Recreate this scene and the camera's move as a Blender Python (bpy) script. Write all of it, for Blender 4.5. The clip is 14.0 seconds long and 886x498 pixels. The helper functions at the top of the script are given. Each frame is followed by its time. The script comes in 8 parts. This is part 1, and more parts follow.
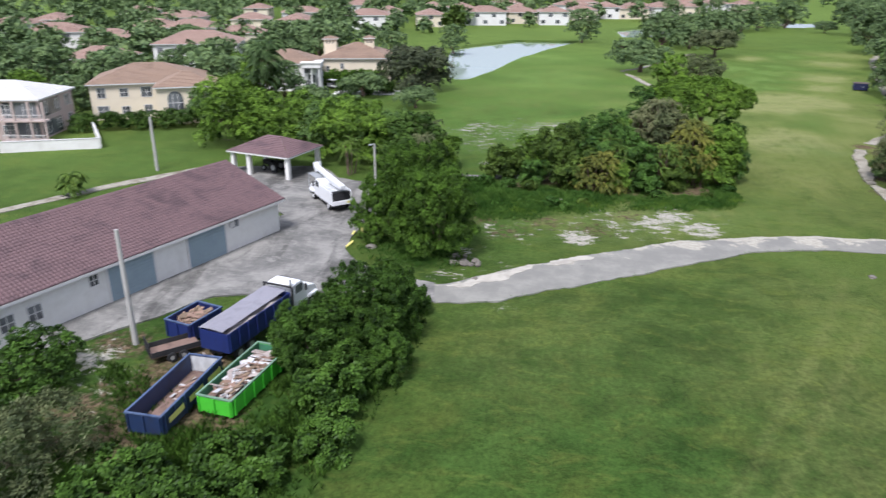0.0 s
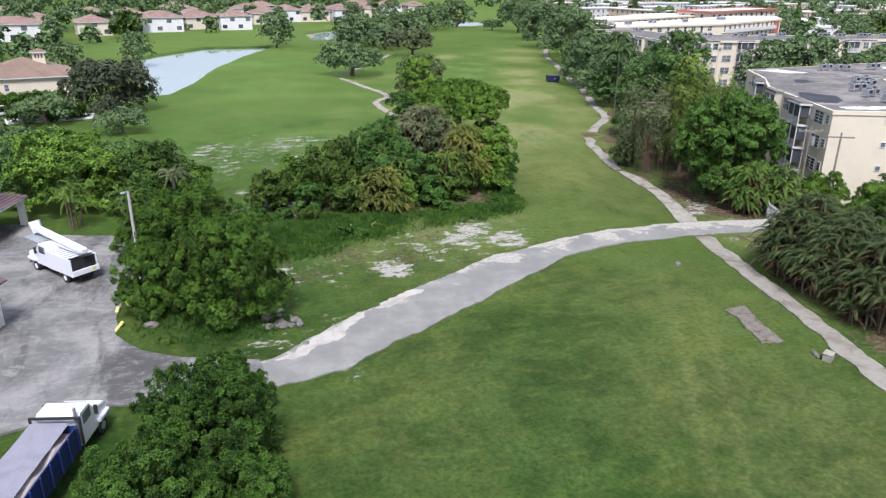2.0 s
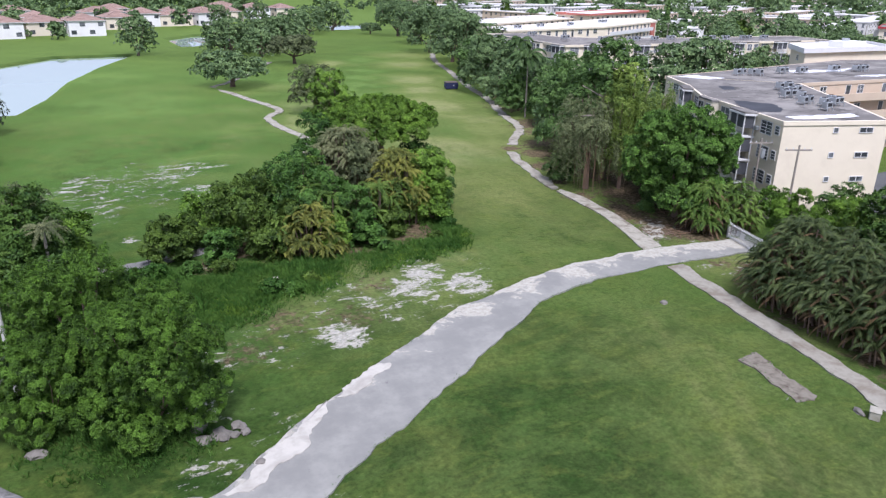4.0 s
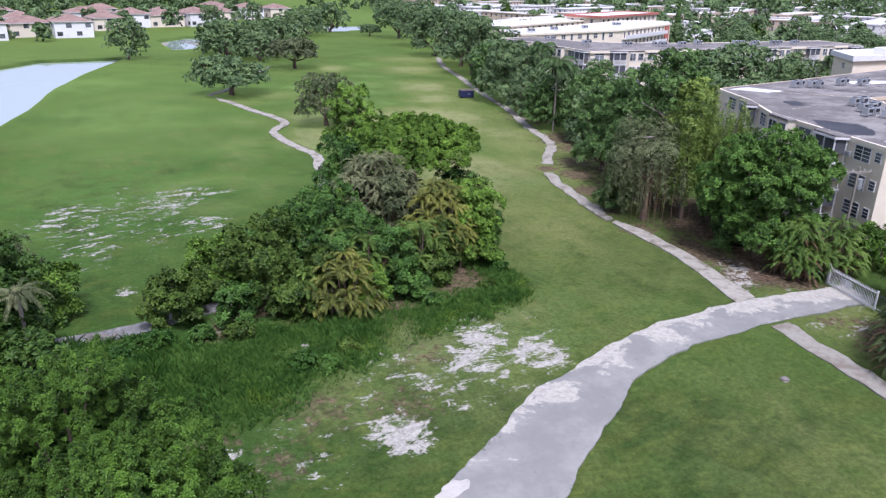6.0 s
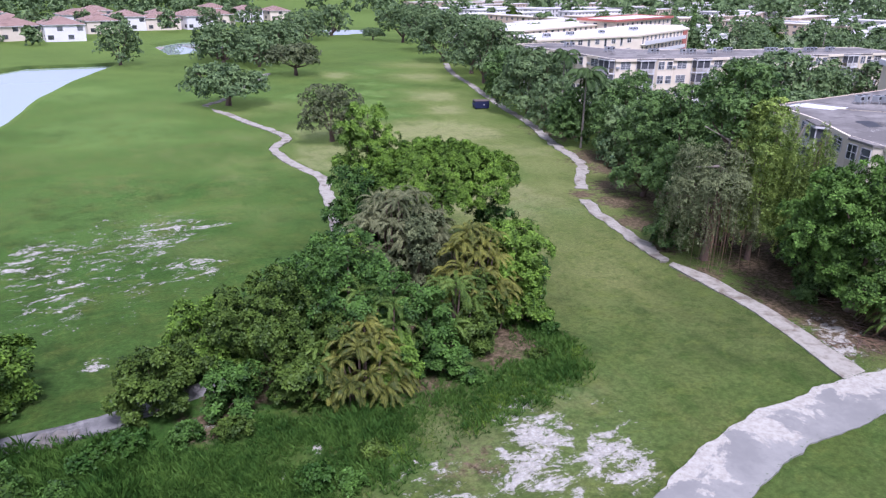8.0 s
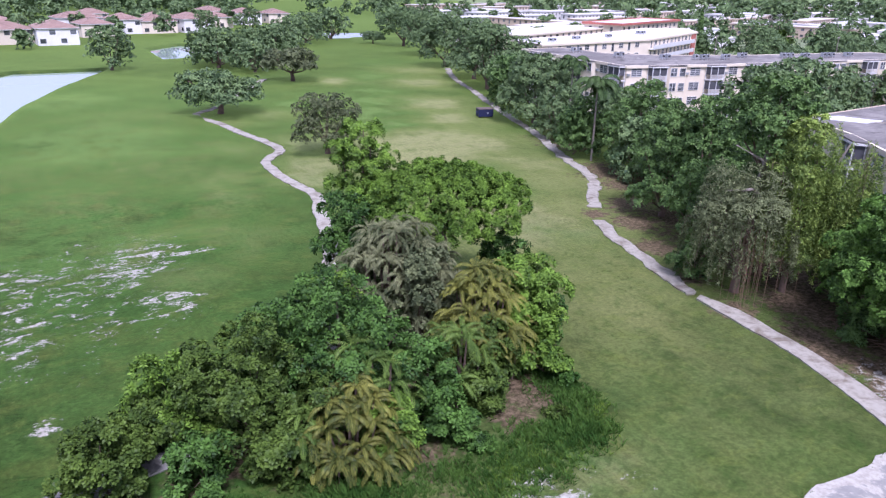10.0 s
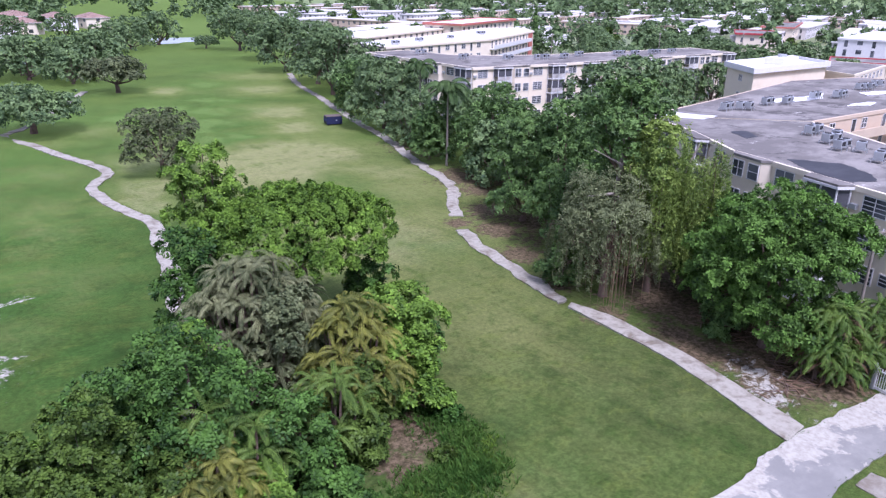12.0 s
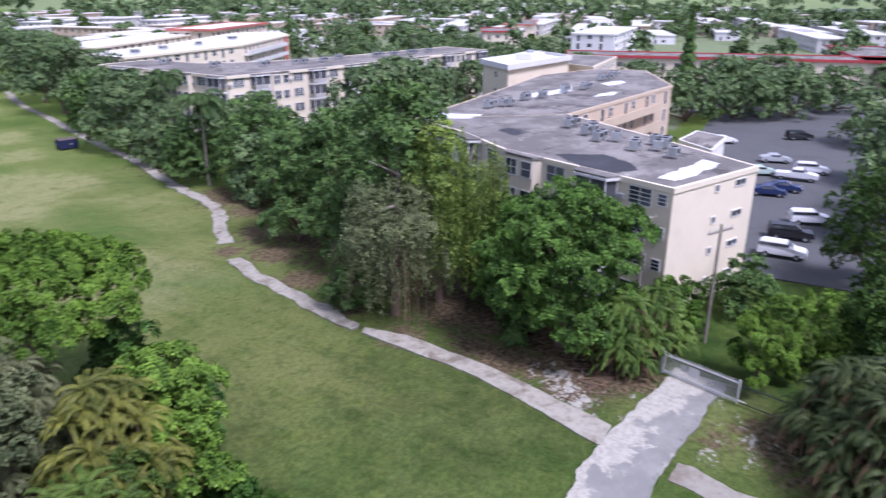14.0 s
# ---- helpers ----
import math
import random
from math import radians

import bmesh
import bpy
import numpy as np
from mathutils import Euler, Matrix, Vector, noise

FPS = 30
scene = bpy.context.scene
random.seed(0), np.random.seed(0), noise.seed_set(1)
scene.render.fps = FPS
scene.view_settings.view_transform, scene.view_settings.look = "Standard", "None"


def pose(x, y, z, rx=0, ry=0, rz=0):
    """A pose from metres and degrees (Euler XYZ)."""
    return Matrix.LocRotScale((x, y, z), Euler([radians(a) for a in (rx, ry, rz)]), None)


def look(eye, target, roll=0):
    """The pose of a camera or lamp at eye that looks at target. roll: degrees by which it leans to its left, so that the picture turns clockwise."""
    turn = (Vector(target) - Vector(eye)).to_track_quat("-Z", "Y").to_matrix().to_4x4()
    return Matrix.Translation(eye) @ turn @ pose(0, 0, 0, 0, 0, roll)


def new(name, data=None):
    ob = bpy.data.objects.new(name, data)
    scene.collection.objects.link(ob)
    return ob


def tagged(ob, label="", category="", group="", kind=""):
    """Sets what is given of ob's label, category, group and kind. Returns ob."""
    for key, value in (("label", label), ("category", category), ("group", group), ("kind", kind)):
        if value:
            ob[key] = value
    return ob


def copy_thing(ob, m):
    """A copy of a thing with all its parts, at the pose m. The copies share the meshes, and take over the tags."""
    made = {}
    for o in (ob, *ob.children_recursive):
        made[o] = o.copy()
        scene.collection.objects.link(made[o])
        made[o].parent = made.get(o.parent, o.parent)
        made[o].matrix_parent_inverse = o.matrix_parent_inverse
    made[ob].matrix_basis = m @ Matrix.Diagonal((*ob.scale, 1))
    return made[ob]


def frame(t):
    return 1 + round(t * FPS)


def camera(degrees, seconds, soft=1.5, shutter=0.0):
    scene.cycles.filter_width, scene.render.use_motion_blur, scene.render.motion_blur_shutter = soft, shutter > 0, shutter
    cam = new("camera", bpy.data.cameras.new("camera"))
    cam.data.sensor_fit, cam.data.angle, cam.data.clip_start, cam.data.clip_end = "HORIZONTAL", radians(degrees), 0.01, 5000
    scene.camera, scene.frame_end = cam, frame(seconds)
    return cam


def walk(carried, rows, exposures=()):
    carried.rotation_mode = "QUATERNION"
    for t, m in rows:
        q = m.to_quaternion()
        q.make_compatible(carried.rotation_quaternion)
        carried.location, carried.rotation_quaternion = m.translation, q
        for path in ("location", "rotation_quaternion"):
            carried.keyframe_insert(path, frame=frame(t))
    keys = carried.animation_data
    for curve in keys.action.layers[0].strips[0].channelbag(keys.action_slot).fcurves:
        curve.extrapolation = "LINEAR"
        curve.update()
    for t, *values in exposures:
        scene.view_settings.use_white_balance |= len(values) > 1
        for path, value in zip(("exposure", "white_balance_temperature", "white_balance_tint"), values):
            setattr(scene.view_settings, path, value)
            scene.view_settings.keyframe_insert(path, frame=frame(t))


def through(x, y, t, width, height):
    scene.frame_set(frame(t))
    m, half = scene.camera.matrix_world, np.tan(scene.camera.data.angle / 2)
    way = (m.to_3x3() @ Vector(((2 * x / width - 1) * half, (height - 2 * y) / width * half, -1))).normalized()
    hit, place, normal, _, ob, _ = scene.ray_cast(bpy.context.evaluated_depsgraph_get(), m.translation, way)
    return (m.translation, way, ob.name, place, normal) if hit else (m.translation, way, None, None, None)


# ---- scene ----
cam = camera(63.7, 14.0, soft=1.3, shutter=0.14)
PATH = [
    (0, (3.62, -1.748, 25.8), (3.375, 0.096, 25.067), 0.2),
    (0.1, (2.908, -1.307, 25.766), (2.785, 0.55, 25.034), 0.24),
    (0.2, (2.009, -0.95, 25.687), (1.974, 0.911, 24.956), 0.3),
    (0.3, (1.459, -0.439, 25.698), (1.465, 1.423, 24.967), 0.32),
    (0.4, (0.773, 0.015, 25.665), (0.817, 1.876, 24.935), 0.36),
    (0.5, (0.146, 0.499, 25.636), (0.22, 2.36, 24.906), 0.4),
    (0.7, (-0.92, 1.57, 25.586), (-0.796, 3.428, 24.857), 0.4),
    (1, (-2.263, 3.289, 25.526), (-2.049, 5.139, 24.798), 0.4),
    (1.2, (-3.056, 4.431, 25.497), (-2.754, 6.269, 24.77), 0.4),
    (1.5, (-4.145, 6.206, 25.456), (-3.695, 8.014, 24.731), 0.4),
    (2, (-5.973, 9.449, 25.341), (-5.397, 11.223, 24.619), 0.5),
    (2.5, (-7.076, 12.753, 25.291), (-6.499, 14.527, 24.57), 0.6),
    (3, (-7.6, 15.925, 25.238), (-6.951, 17.675, 24.52), 0.5),
    (3.2, (-7.885, 17.328, 25.293), (-7.134, 19.037, 24.577), 0.5),
    (5.3, (-8.183, 31.683, 25.37), (-7.246, 33.299, 24.656), 0.9),
    (5.5, (-7.91, 33.04, 25.401), (-6.977, 34.658, 24.686), 0.9),
    (6, (-7.234, 36.21, 25.445), (-6.316, 37.836, 24.73), 1.0),
    (6.5, (-6.499, 39.356, 25.452), (-5.58, 40.983, 24.739), 1.1),
    (7, (-5.671, 42.548, 25.411), (-4.75, 44.174, 24.699), 1.1),
    (7.5, (-4.865, 45.585, 25.412), (-3.942, 47.211, 24.7), 1.1),
    (9.8, (-1.0, 53.95, 25.46), (-0.081, 55.58, 24.754), 1.1),
    (10, (-0.733, 54.426, 25.485), (0.188, 56.055, 24.779), 1.1),
    (10.1, (-0.546, 54.791, 25.503), (0.42, 56.394, 24.798), 1.04),
    (10.2, (-0.337, 55.166, 25.535), (0.716, 56.714, 24.831), 0.98),
    (10.3, (-0.124, 55.539, 25.577), (1.0, 57.036, 24.874), 0.92),
    (10.4, (0.076, 55.894, 25.623), (1.242, 57.359, 24.922), 0.86),
    (10.5, (0.247, 56.217, 25.668), (1.436, 57.665, 24.968), 0.8),
    (11, (0.766, 57.456, 25.916), (1.99, 58.875, 25.215), 0.9),
    (11.5, (0.951, 58.007, 25.848), (2.196, 59.406, 25.148), 0.9),
    (12, (1.213, 58.478, 25.884), (2.461, 59.876, 25.184), 0.9),
    (12.5, (1.824, 59.222, 25.766), (3.073, 60.62, 25.068), 0.9),
    (13, (2.65, 60.233, 25.687), (3.899, 61.631, 24.99), 0.9),
    (13.1, (2.854, 60.416, 25.698), (4.115, 61.804, 25.002), 0.82),
    (13.2, (3.07, 60.59, 25.722), (4.415, 61.897, 25.027), 0.74),
    (13.3, (3.301, 60.76, 25.749), (4.734, 61.97, 25.055), 0.66),
    (13.4, (3.549, 60.932, 25.773), (5.044, 62.066, 25.079), 0.58),
    (13.5, (3.818, 61.111, 25.782), (5.353, 62.189, 25.09), 0.5),
    (13.6, (4.115, 61.298, 25.775), (5.671, 62.347, 25.084), 0.48),
    (13.7, (4.437, 61.49, 25.757), (5.999, 62.532, 25.067), 0.46),
    (13.8, (4.774, 61.685, 25.733), (6.337, 62.725, 25.043), 0.44),
    (13.9, (5.115, 61.88, 25.707), (6.684, 62.913, 25.019), 0.42),
    (14, (5.449, 62.074, 25.685), (7.08, 63.006, 24.997), 0.4),
]
walk(cam, [(t, look(eye, target, roll)) for t, eye, target, roll in PATH],
     exposures=[(0.0, 0.45, 5800, 17), (3.0, 0.5, 5600, 20), (6.5, 0.49, 5380, 29), (10.0, 0.62, 5270, 37), (11.0, 0.6, 5260, 35), (12.9, 0.66, 5200, 36), (13.4, 0.58, 5280, 34), (14.0, 0.47, 5330, 32)])

# ---- world and light ----
SUN_EL, SUN_AZ = 58.0, 196.0
world = bpy.data.worlds.new("sky")
scene.world = world
world.use_nodes = True
wn = world.node_tree
sky = wn.nodes.new("ShaderNodeTexSky")
sky.sky_type, sky.sun_disc = "NISHITA", False
sky.sun_elevation, sky.sun_rotation = radians(SUN_EL), radians(SUN_AZ)
sky.air_density, sky.dust_density, sky.ozone_density = 1.0, 4.0, 1.0
wn.nodes["Background"].inputs[1].default_value = 0.088
veil = wn.nodes.new("ShaderNodeMix")
veil.data_type = "RGBA"
veil.inputs[0].default_value = 0.65
veil.inputs[7].default_value = (6.6, 7.0, 7.6, 1)
wn.links.new(sky.outputs[0], veil.inputs[6])
wn.links.new(veil.outputs[2], wn.nodes["Background"].inputs[0])
lamp = bpy.data.lights.new("sun", "SUN")
lamp.energy, lamp.angle, lamp.color = 3.4, radians(16), (1.0, 0.95, 0.87)
sun = new("sun", lamp)
sd = Vector((math.sin(radians(SUN_AZ)) * math.cos(radians(SUN_EL)), math.cos(radians(SUN_AZ)) * math.cos(radians(SUN_EL)), math.sin(radians(SUN_EL))))
sun.matrix_world = look(sd * 100, (0, 0, 0))


# ---- materials ----
class Net:
    """A small helper round a material's node tree."""

    def __init__(self, name):
        self.m = bpy.data.materials.new(name)
        self.m.use_nodes = True
        self.t = self.m.node_tree
        self.bsdf = self.t.nodes["Principled BSDF"]
        self.pos = self.t.nodes.new("ShaderNodeNewGeometry").outputs["Position"]

    def link(self, a, b):
        self.t.links.new(a, b)

    def noise(self, scale, detail=3.0, rough=0.55, stretch=None, distort=0.0):
        n = self.t.nodes.new("ShaderNodeTexNoise")
        n.inputs["Scale"].default_value, n.inputs["Detail"].default_value = scale, detail
        n.inputs["Roughness"].default_value, n.inputs["Distortion"].default_value = rough, distort
        src = self.pos
        if stretch:
            mp = self.t.nodes.new("ShaderNodeMapping")
            mp.inputs["Rotation"].default_value = (0, 0, radians(stretch[0]))
            mp.inputs["Scale"].default_value = stretch[1:]
            self.link(self.pos, mp.inputs[0])
            src = mp.outputs[0]
        self.link(src, n.inputs["Vector"])
        return n.outputs[0]

    def ramp(self, fac, lo, hi):
        r = self.t.nodes.new("ShaderNodeMapRange")
        r.interpolation_type = "SMOOTHSTEP"
        r.inputs[1].default_value, r.inputs[2].default_value = lo, hi
        self.link(fac, r.inputs[0])
        return r.outputs[0]

    def math(self, op, a, b):
        n = self.t.nodes.new("ShaderNodeMath")
        n.operation = op
        for k, v in ((0, a), (1, b)):
            if isinstance(v, (int, float)):
                n.inputs[k].default_value = v
            else:
                self.link(v, n.inputs[k])
        return n.outputs[0]

    def mix(self, fac, a, b, mode="MIX"):
        n = self.t.nodes.new("ShaderNodeMix")
        n.data_type, n.blend_type = "RGBA", mode
        for k, v in ((0, fac), (6, a), (7, b)):
            if isinstance(v, (int, float)):
                n.inputs[k].default_value = v
            elif isinstance(v, tuple):
                n.inputs[k].default_value = (*v, 1)
            else:
                self.link(v, n.inputs[k])
        return n.outputs[2]

    def attr(self, name):
        n = self.t.nodes.new("ShaderNodeAttribute")
        n.attribute_name = name
        return n.outputs["Fac"]

    def bump(self, height, strength, distance=0.1):
        n = self.t.nodes.new("ShaderNodeBump")
        n.inputs["Strength"].default_value, n.inputs["Distance"].default_value = strength, distance
        self.link(height, n.inputs["Height"])
        self.link(n.outputs[0], self.bsdf.inputs["Normal"])

    def done(self, colour, rough=0.8, metal=0.0, spec=0.3):
        if isinstance(colour, tuple):
            self.bsdf.inputs["Base Color"].default_value = (*colour, 1)
        else:
            self.link(colour, self.bsdf.inputs["Base Color"])
        if isinstance(rough, (int, float)):
            self.bsdf.inputs["Roughness"].default_value = rough
        else:
            self.link(rough, self.bsdf.inputs["Roughness"])
        self.bsdf.inputs["Metallic"].default_value = metal
        self.bsdf.inputs["Specular IOR Level"].default_value = spec
        return self.m


def worn(name, base, dark, grain=3.0, stain=0.25, amount=0.6, rough=0.8, metal=0.0, bump=0.15, spec=0.3, random_tint=0.0):
    """A plain painted or mineral surface with fine grain, large stains and slight relief."""
    n = Net(name)
    fine, big = n.noise(grain, 5.0, 0.65), n.noise(stain, 4.0, 0.6, distort=0.6)
    c = n.mix(n.math("MULTIPLY", n.ramp(big, 0.45, 0.75), amount), base, dark)
    c = n.mix(n.math("MULTIPLY", n.ramp(fine, 0.4, 0.8), amount * 0.6), c, dark)
    if random_tint:
        info = n.t.nodes.new("ShaderNodeObjectInfo")
        hue = n.t.nodes.new("ShaderNodeHueSaturation")
        n.link(n.math("ADD", n.math("MULTIPLY", info.outputs["Random"], random_tint), 1 - random_tint / 2), hue.inputs["Value"])
        n.link(c, hue.inputs["Color"])
        c = hue.outputs[0]
    if bump:
        n.bump(fine, bump, 0.03)
    return n.done(c, rough, metal, spec)


def leafy(name, light, dark, through=0.12, rough=0.5, patch=0.35):
    """Foliage: every leaf its own shade, whole sprays lighter or darker, some light passing through."""
    n = Net(name)
    geo = n.t.nodes.new("ShaderNodeNewGeometry")
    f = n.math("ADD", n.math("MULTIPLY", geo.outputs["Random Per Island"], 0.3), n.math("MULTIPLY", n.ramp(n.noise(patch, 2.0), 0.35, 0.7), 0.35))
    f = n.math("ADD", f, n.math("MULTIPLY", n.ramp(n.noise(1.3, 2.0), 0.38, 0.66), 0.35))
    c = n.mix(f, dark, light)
    m = n.done(c, rough, 0.0, 0.12)
    tr = n.t.nodes.new("ShaderNodeBsdfTranslucent")
    n.link(c, tr.inputs[0])
    mx = n.t.nodes.new("ShaderNodeMixShader")
    mx.inputs[0].default_value = through
    n.link(n.bsdf.outputs[0], mx.inputs[1])
    n.link(tr.outputs[0], mx.inputs[2])
    n.link(mx.outputs[0], n.t.nodes["Material Output"].inputs[0])
    return m


def ground_material():
    n = Net("turf")
    wide, mid, fine = n.noise(0.045, 5.0, 0.62, distort=0.8), n.noise(0.25, 6.0, 0.68), n.noise(5.5, 6.0, 0.78)
    tuft, clod = n.noise(1.1, 4.0, 0.7), n.noise(2.4, 5.0, 0.75)
    mown = n.noise(0.55, 5.0, 0.7, (-24, 1.0, 0.1, 1.0))
    c = n.mix(n.ramp(wide, 0.42, 0.6), (0.015, 0.037, 0.006), (0.045, 0.078, 0.014))
    c = n.mix(n.math("MULTIPLY", n.ramp(mid, 0.44, 0.62), 0.6), c, (0.055, 0.094, 0.02))
    # the dry mask also colours mound tops yellow, as if sunlit
    c = n.mix(n.math("MULTIPLY", n.math("MULTIPLY", n.ramp(mown, 0.48, 0.66), n.attr("dry")), 0.45), c, (0.12, 0.13, 0.034))
    c = n.mix(n.math("MULTIPLY", n.ramp(n.noise(0.085, 7.0, 0.66, (10, 0.75, 1.35, 1.0), 1.2), 0.5, 0.64), 0.55), c, (0.072, 0.092, 0.018))
    dry = n.math("MULTIPLY", n.attr("dry"), n.ramp(n.math("ADD", mid, n.math("MULTIPLY", mown, 0.6)), 0.46, 0.86))
    c = n.mix(dry, c, n.mix(n.ramp(n.attr("dry"), 0.7, 1.1), (0.15, 0.158, 0.054), (0.215, 0.205, 0.095)))
    lush = n.math("MULTIPLY", n.attr("lush"), n.ramp(mid, 0.3, 0.6))
    c = n.mix(lush, c, n.mix(n.ramp(n.attr("lush"), 0.9, 1.2), (0.032, 0.085, 0.013), (0.082, 0.142, 0.034)))
    c = n.mix(n.math("MULTIPLY", n.ramp(n.noise(0.42, 7.0, 0.74, (35, 0.8, 1.5, 1.0), 0.7), 0.5, 0.66), 0.42), c, (0.105, 0.13, 0.026))
    c = n.mix(n.math("MULTIPLY", n.ramp(n.noise(0.62, 5.0, 0.75, distort=0.6), 0.5, 0.64), 0.38), c, (0.016, 0.046, 0.006))
    c = n.mix(n.ramp(n.math("ADD", n.attr("town"), n.math("MULTIPLY", n.math("SUBTRACT", n.noise(0.03, 3.0), 0.5), 0.8)), 0.35, 0.6), c, (0.15, 0.15, 0.145))
    mulch = n.ramp(n.math("ADD", n.attr("mulch"), n.math("MULTIPLY", n.math("SUBTRACT", tuft, 0.5), 1.5)), 0.36, 0.72)
    c = n.mix(n.math("MULTIPLY", mulch, 0.8), c, n.mix(n.ramp(n.noise(2.5, 6.0, 0.75), 0.4, 0.62), (0.06, 0.04, 0.024), (0.18, 0.125, 0.085)))
    speck = n.math("ADD", n.math("MULTIPLY", n.noise(0.7, 5.0, 0.7, (8, 0.7, 1.3, 1.0), 0.8), 0.6), n.math("MULTIPLY", n.noise(2.8, 6.0, 0.8), 0.4))
    bare = n.math("ADD", n.attr("sand"), n.math("MULTIPLY", n.math("SUBTRACT", speck, 0.5), 3.6))
    sandy = n.math("MULTIPLY", n.ramp(bare, 0.66, 0.9), n.ramp(n.attr("sand"), 0.05, 0.3))
    c = n.mix(sandy, c, n.mix(n.ramp(fine, 0.35, 0.65), (0.44, 0.43, 0.375), (0.27, 0.25, 0.205)))
    grain = n.math("ADD", n.math("MULTIPLY", fine, 0.4), n.math("MULTIPLY", clod, 0.6))
    c = n.mix(0.75, c, n.mix(n.ramp(grain, 0.36, 0.64), (0.28, 0.28, 0.28), (0.7, 0.7, 0.68)), "OVERLAY")
    n.bump(n.math("ADD", fine, clod), 0.3, 0.05)
    m = n.done(c, 0.9, 0.0, 0.1)
    n.link(n.math("MULTIPLY", n.math("SUBTRACT", 1.0, n.math("MAXIMUM", mulch, sandy)), 0.8), n.bsdf.inputs["Sheen Weight"])
    n.bsdf.inputs["Sheen Roughness"].default_value = 0.32
    n.bsdf.inputs["Sheen Tint"].default_value = (0.66, 0.9, 0.19, 1)
    return m


M_TURF = ground_material()
M_CONC = worn("weathered_concrete", (0.35, 0.33, 0.268), (0.15, 0.122, 0.085), 2.2, 0.6, 1.0, 0.9, bump=0.25)


def road_material():
    """Grey worn asphalt with white sand blown over it, thicker towards the gate."""
    n = Net("sandy_asphalt_road")
    fine = n.noise(2.5, 6.0, 0.7)
    c = n.mix(n.ramp(n.noise(0.3, 5.0, 0.65), 0.35, 0.7), (0.215, 0.212, 0.192), (0.285, 0.28, 0.248))
    c = n.mix(n.math("MULTIPLY", n.ramp(fine, 0.45, 0.75), 0.45), c, (0.2, 0.195, 0.18))
    sx = n.t.nodes.new("ShaderNodeSeparateXYZ")
    n.link(n.pos, sx.inputs[0])
    x = sx.outputs[0]
    edge = n.math("ADD", n.math("MULTIPLY", n.math("ADD", n.math("MULTIPLY", n.math("ADD", n.math("MULTIPLY", x, -0.000031), -0.00830), x), 0.74445), x), 57.6514)
    inward = n.math("SUBTRACT", edge, sx.outputs[1])
    east = n.ramp(x, 4.0, 16.0)
    lie = n.math("ADD", n.math("MULTIPLY", n.math("SUBTRACT", 1.9, inward), 0.06), n.math("MULTIPLY", n.math("SUBTRACT", east, 1.0), 0.06))
    blown = n.math("ADD", n.noise(0.3, 9.0, 0.68, distort=0.5), lie)
    sand = n.mix(n.ramp(fine, 0.35, 0.7), (0.43, 0.41, 0.345), (0.31, 0.29, 0.24))
    c = n.mix(n.ramp(n.math("ADD", blown, n.math("MULTIPLY", n.ramp(x, 24.0, 44.0), 0.05)), 0.53, 0.58), c, sand)
    c = n.mix(n.ramp(n.noise(0.8, 4.0, 0.6), 0.7, 0.75), c, (0.17, 0.16, 0.15))
    n.bump(fine, 0.3, 0.04)
    return n.done(c, 0.92, 0.0, 0.2)


def yard_material():
    """Old grey yard surface: pale dust, dark oil and water stains, wheel swirls."""
    n = Net("stained_yard")
    fine = n.noise(1.8, 6.0, 0.7)
    c = n.mix(n.ramp(n.noise(0.22, 6.0, 0.7, distort=0.5), 0.38, 0.62), (0.15, 0.148, 0.138), (0.265, 0.257, 0.236))
    c = n.mix(n.math("MULTIPLY", n.ramp(n.noise(0.14, 6.0, 0.66, (22, 1.6, 0.6, 1.0), 0.4), 0.48, 0.62), 0.9), c, (0.075, 0.073, 0.068))
    c = n.mix(n.math("MULTIPLY", n.ramp(fine, 0.5, 0.8), 0.5), c, (0.14, 0.135, 0.135))
    c = n.mix(n.math("MULTIPLY", n.ramp(n.noise(0.5, 7.0, 0.75, distort=0.5), 0.56, 0.68), 0.5), c, (0.35, 0.34, 0.312))
    c = n.mix(n.math("MULTIPLY", n.ramp(n.noise(1.3, 7.0, 0.8, (28, 0.5, 1.3, 1.0)), 0.5, 0.62), 0.25), c, (0.4, 0.385, 0.35))
    c = n.mix(n.math("MULTIPLY", n.ramp(n.noise(4.0, 6.0, 0.85), 0.54, 0.66), 0.5), c, (0.12, 0.117, 0.105))
    n.bump(fine, 0.35, 0.04)
    return n.done(c, 0.9, 0.0, 0.25)


def roof_material():
    """Old rolled tar roof: grey grit with dark ponding stains, pale scuffs and lap lines."""
    n = Net("tar_roof")
    fine = n.noise(1.4, 6.0, 0.75)
    c = n.mix(n.ramp(n.noise(0.11, 6.0, 0.7, (25, 1.0, 1.8, 1.0)), 0.36, 0.6), (0.27, 0.253, 0.228), (0.15, 0.14, 0.127))
    c = n.mix(n.math("MULTIPLY", n.ramp(n.noise(0.2, 6.0, 0.72, distort=0.6), 0.55, 0.63), 0.85), c, (0.075, 0.07, 0.065))
    c = n.mix(n.math("MULTIPLY", n.ramp(n.noise(0.33, 7.0, 0.75), 0.62, 0.68), 0.7), c, (0.55, 0.53, 0.48))
    c = n.mix(n.math("MULTIPLY", n.ramp(fine, 0.45, 0.75), 0.5), c, (0.13, 0.12, 0.11))
    n.bump(fine, 0.2, 0.03)
    return n.done(c, 0.9, 0.0, 0.2)


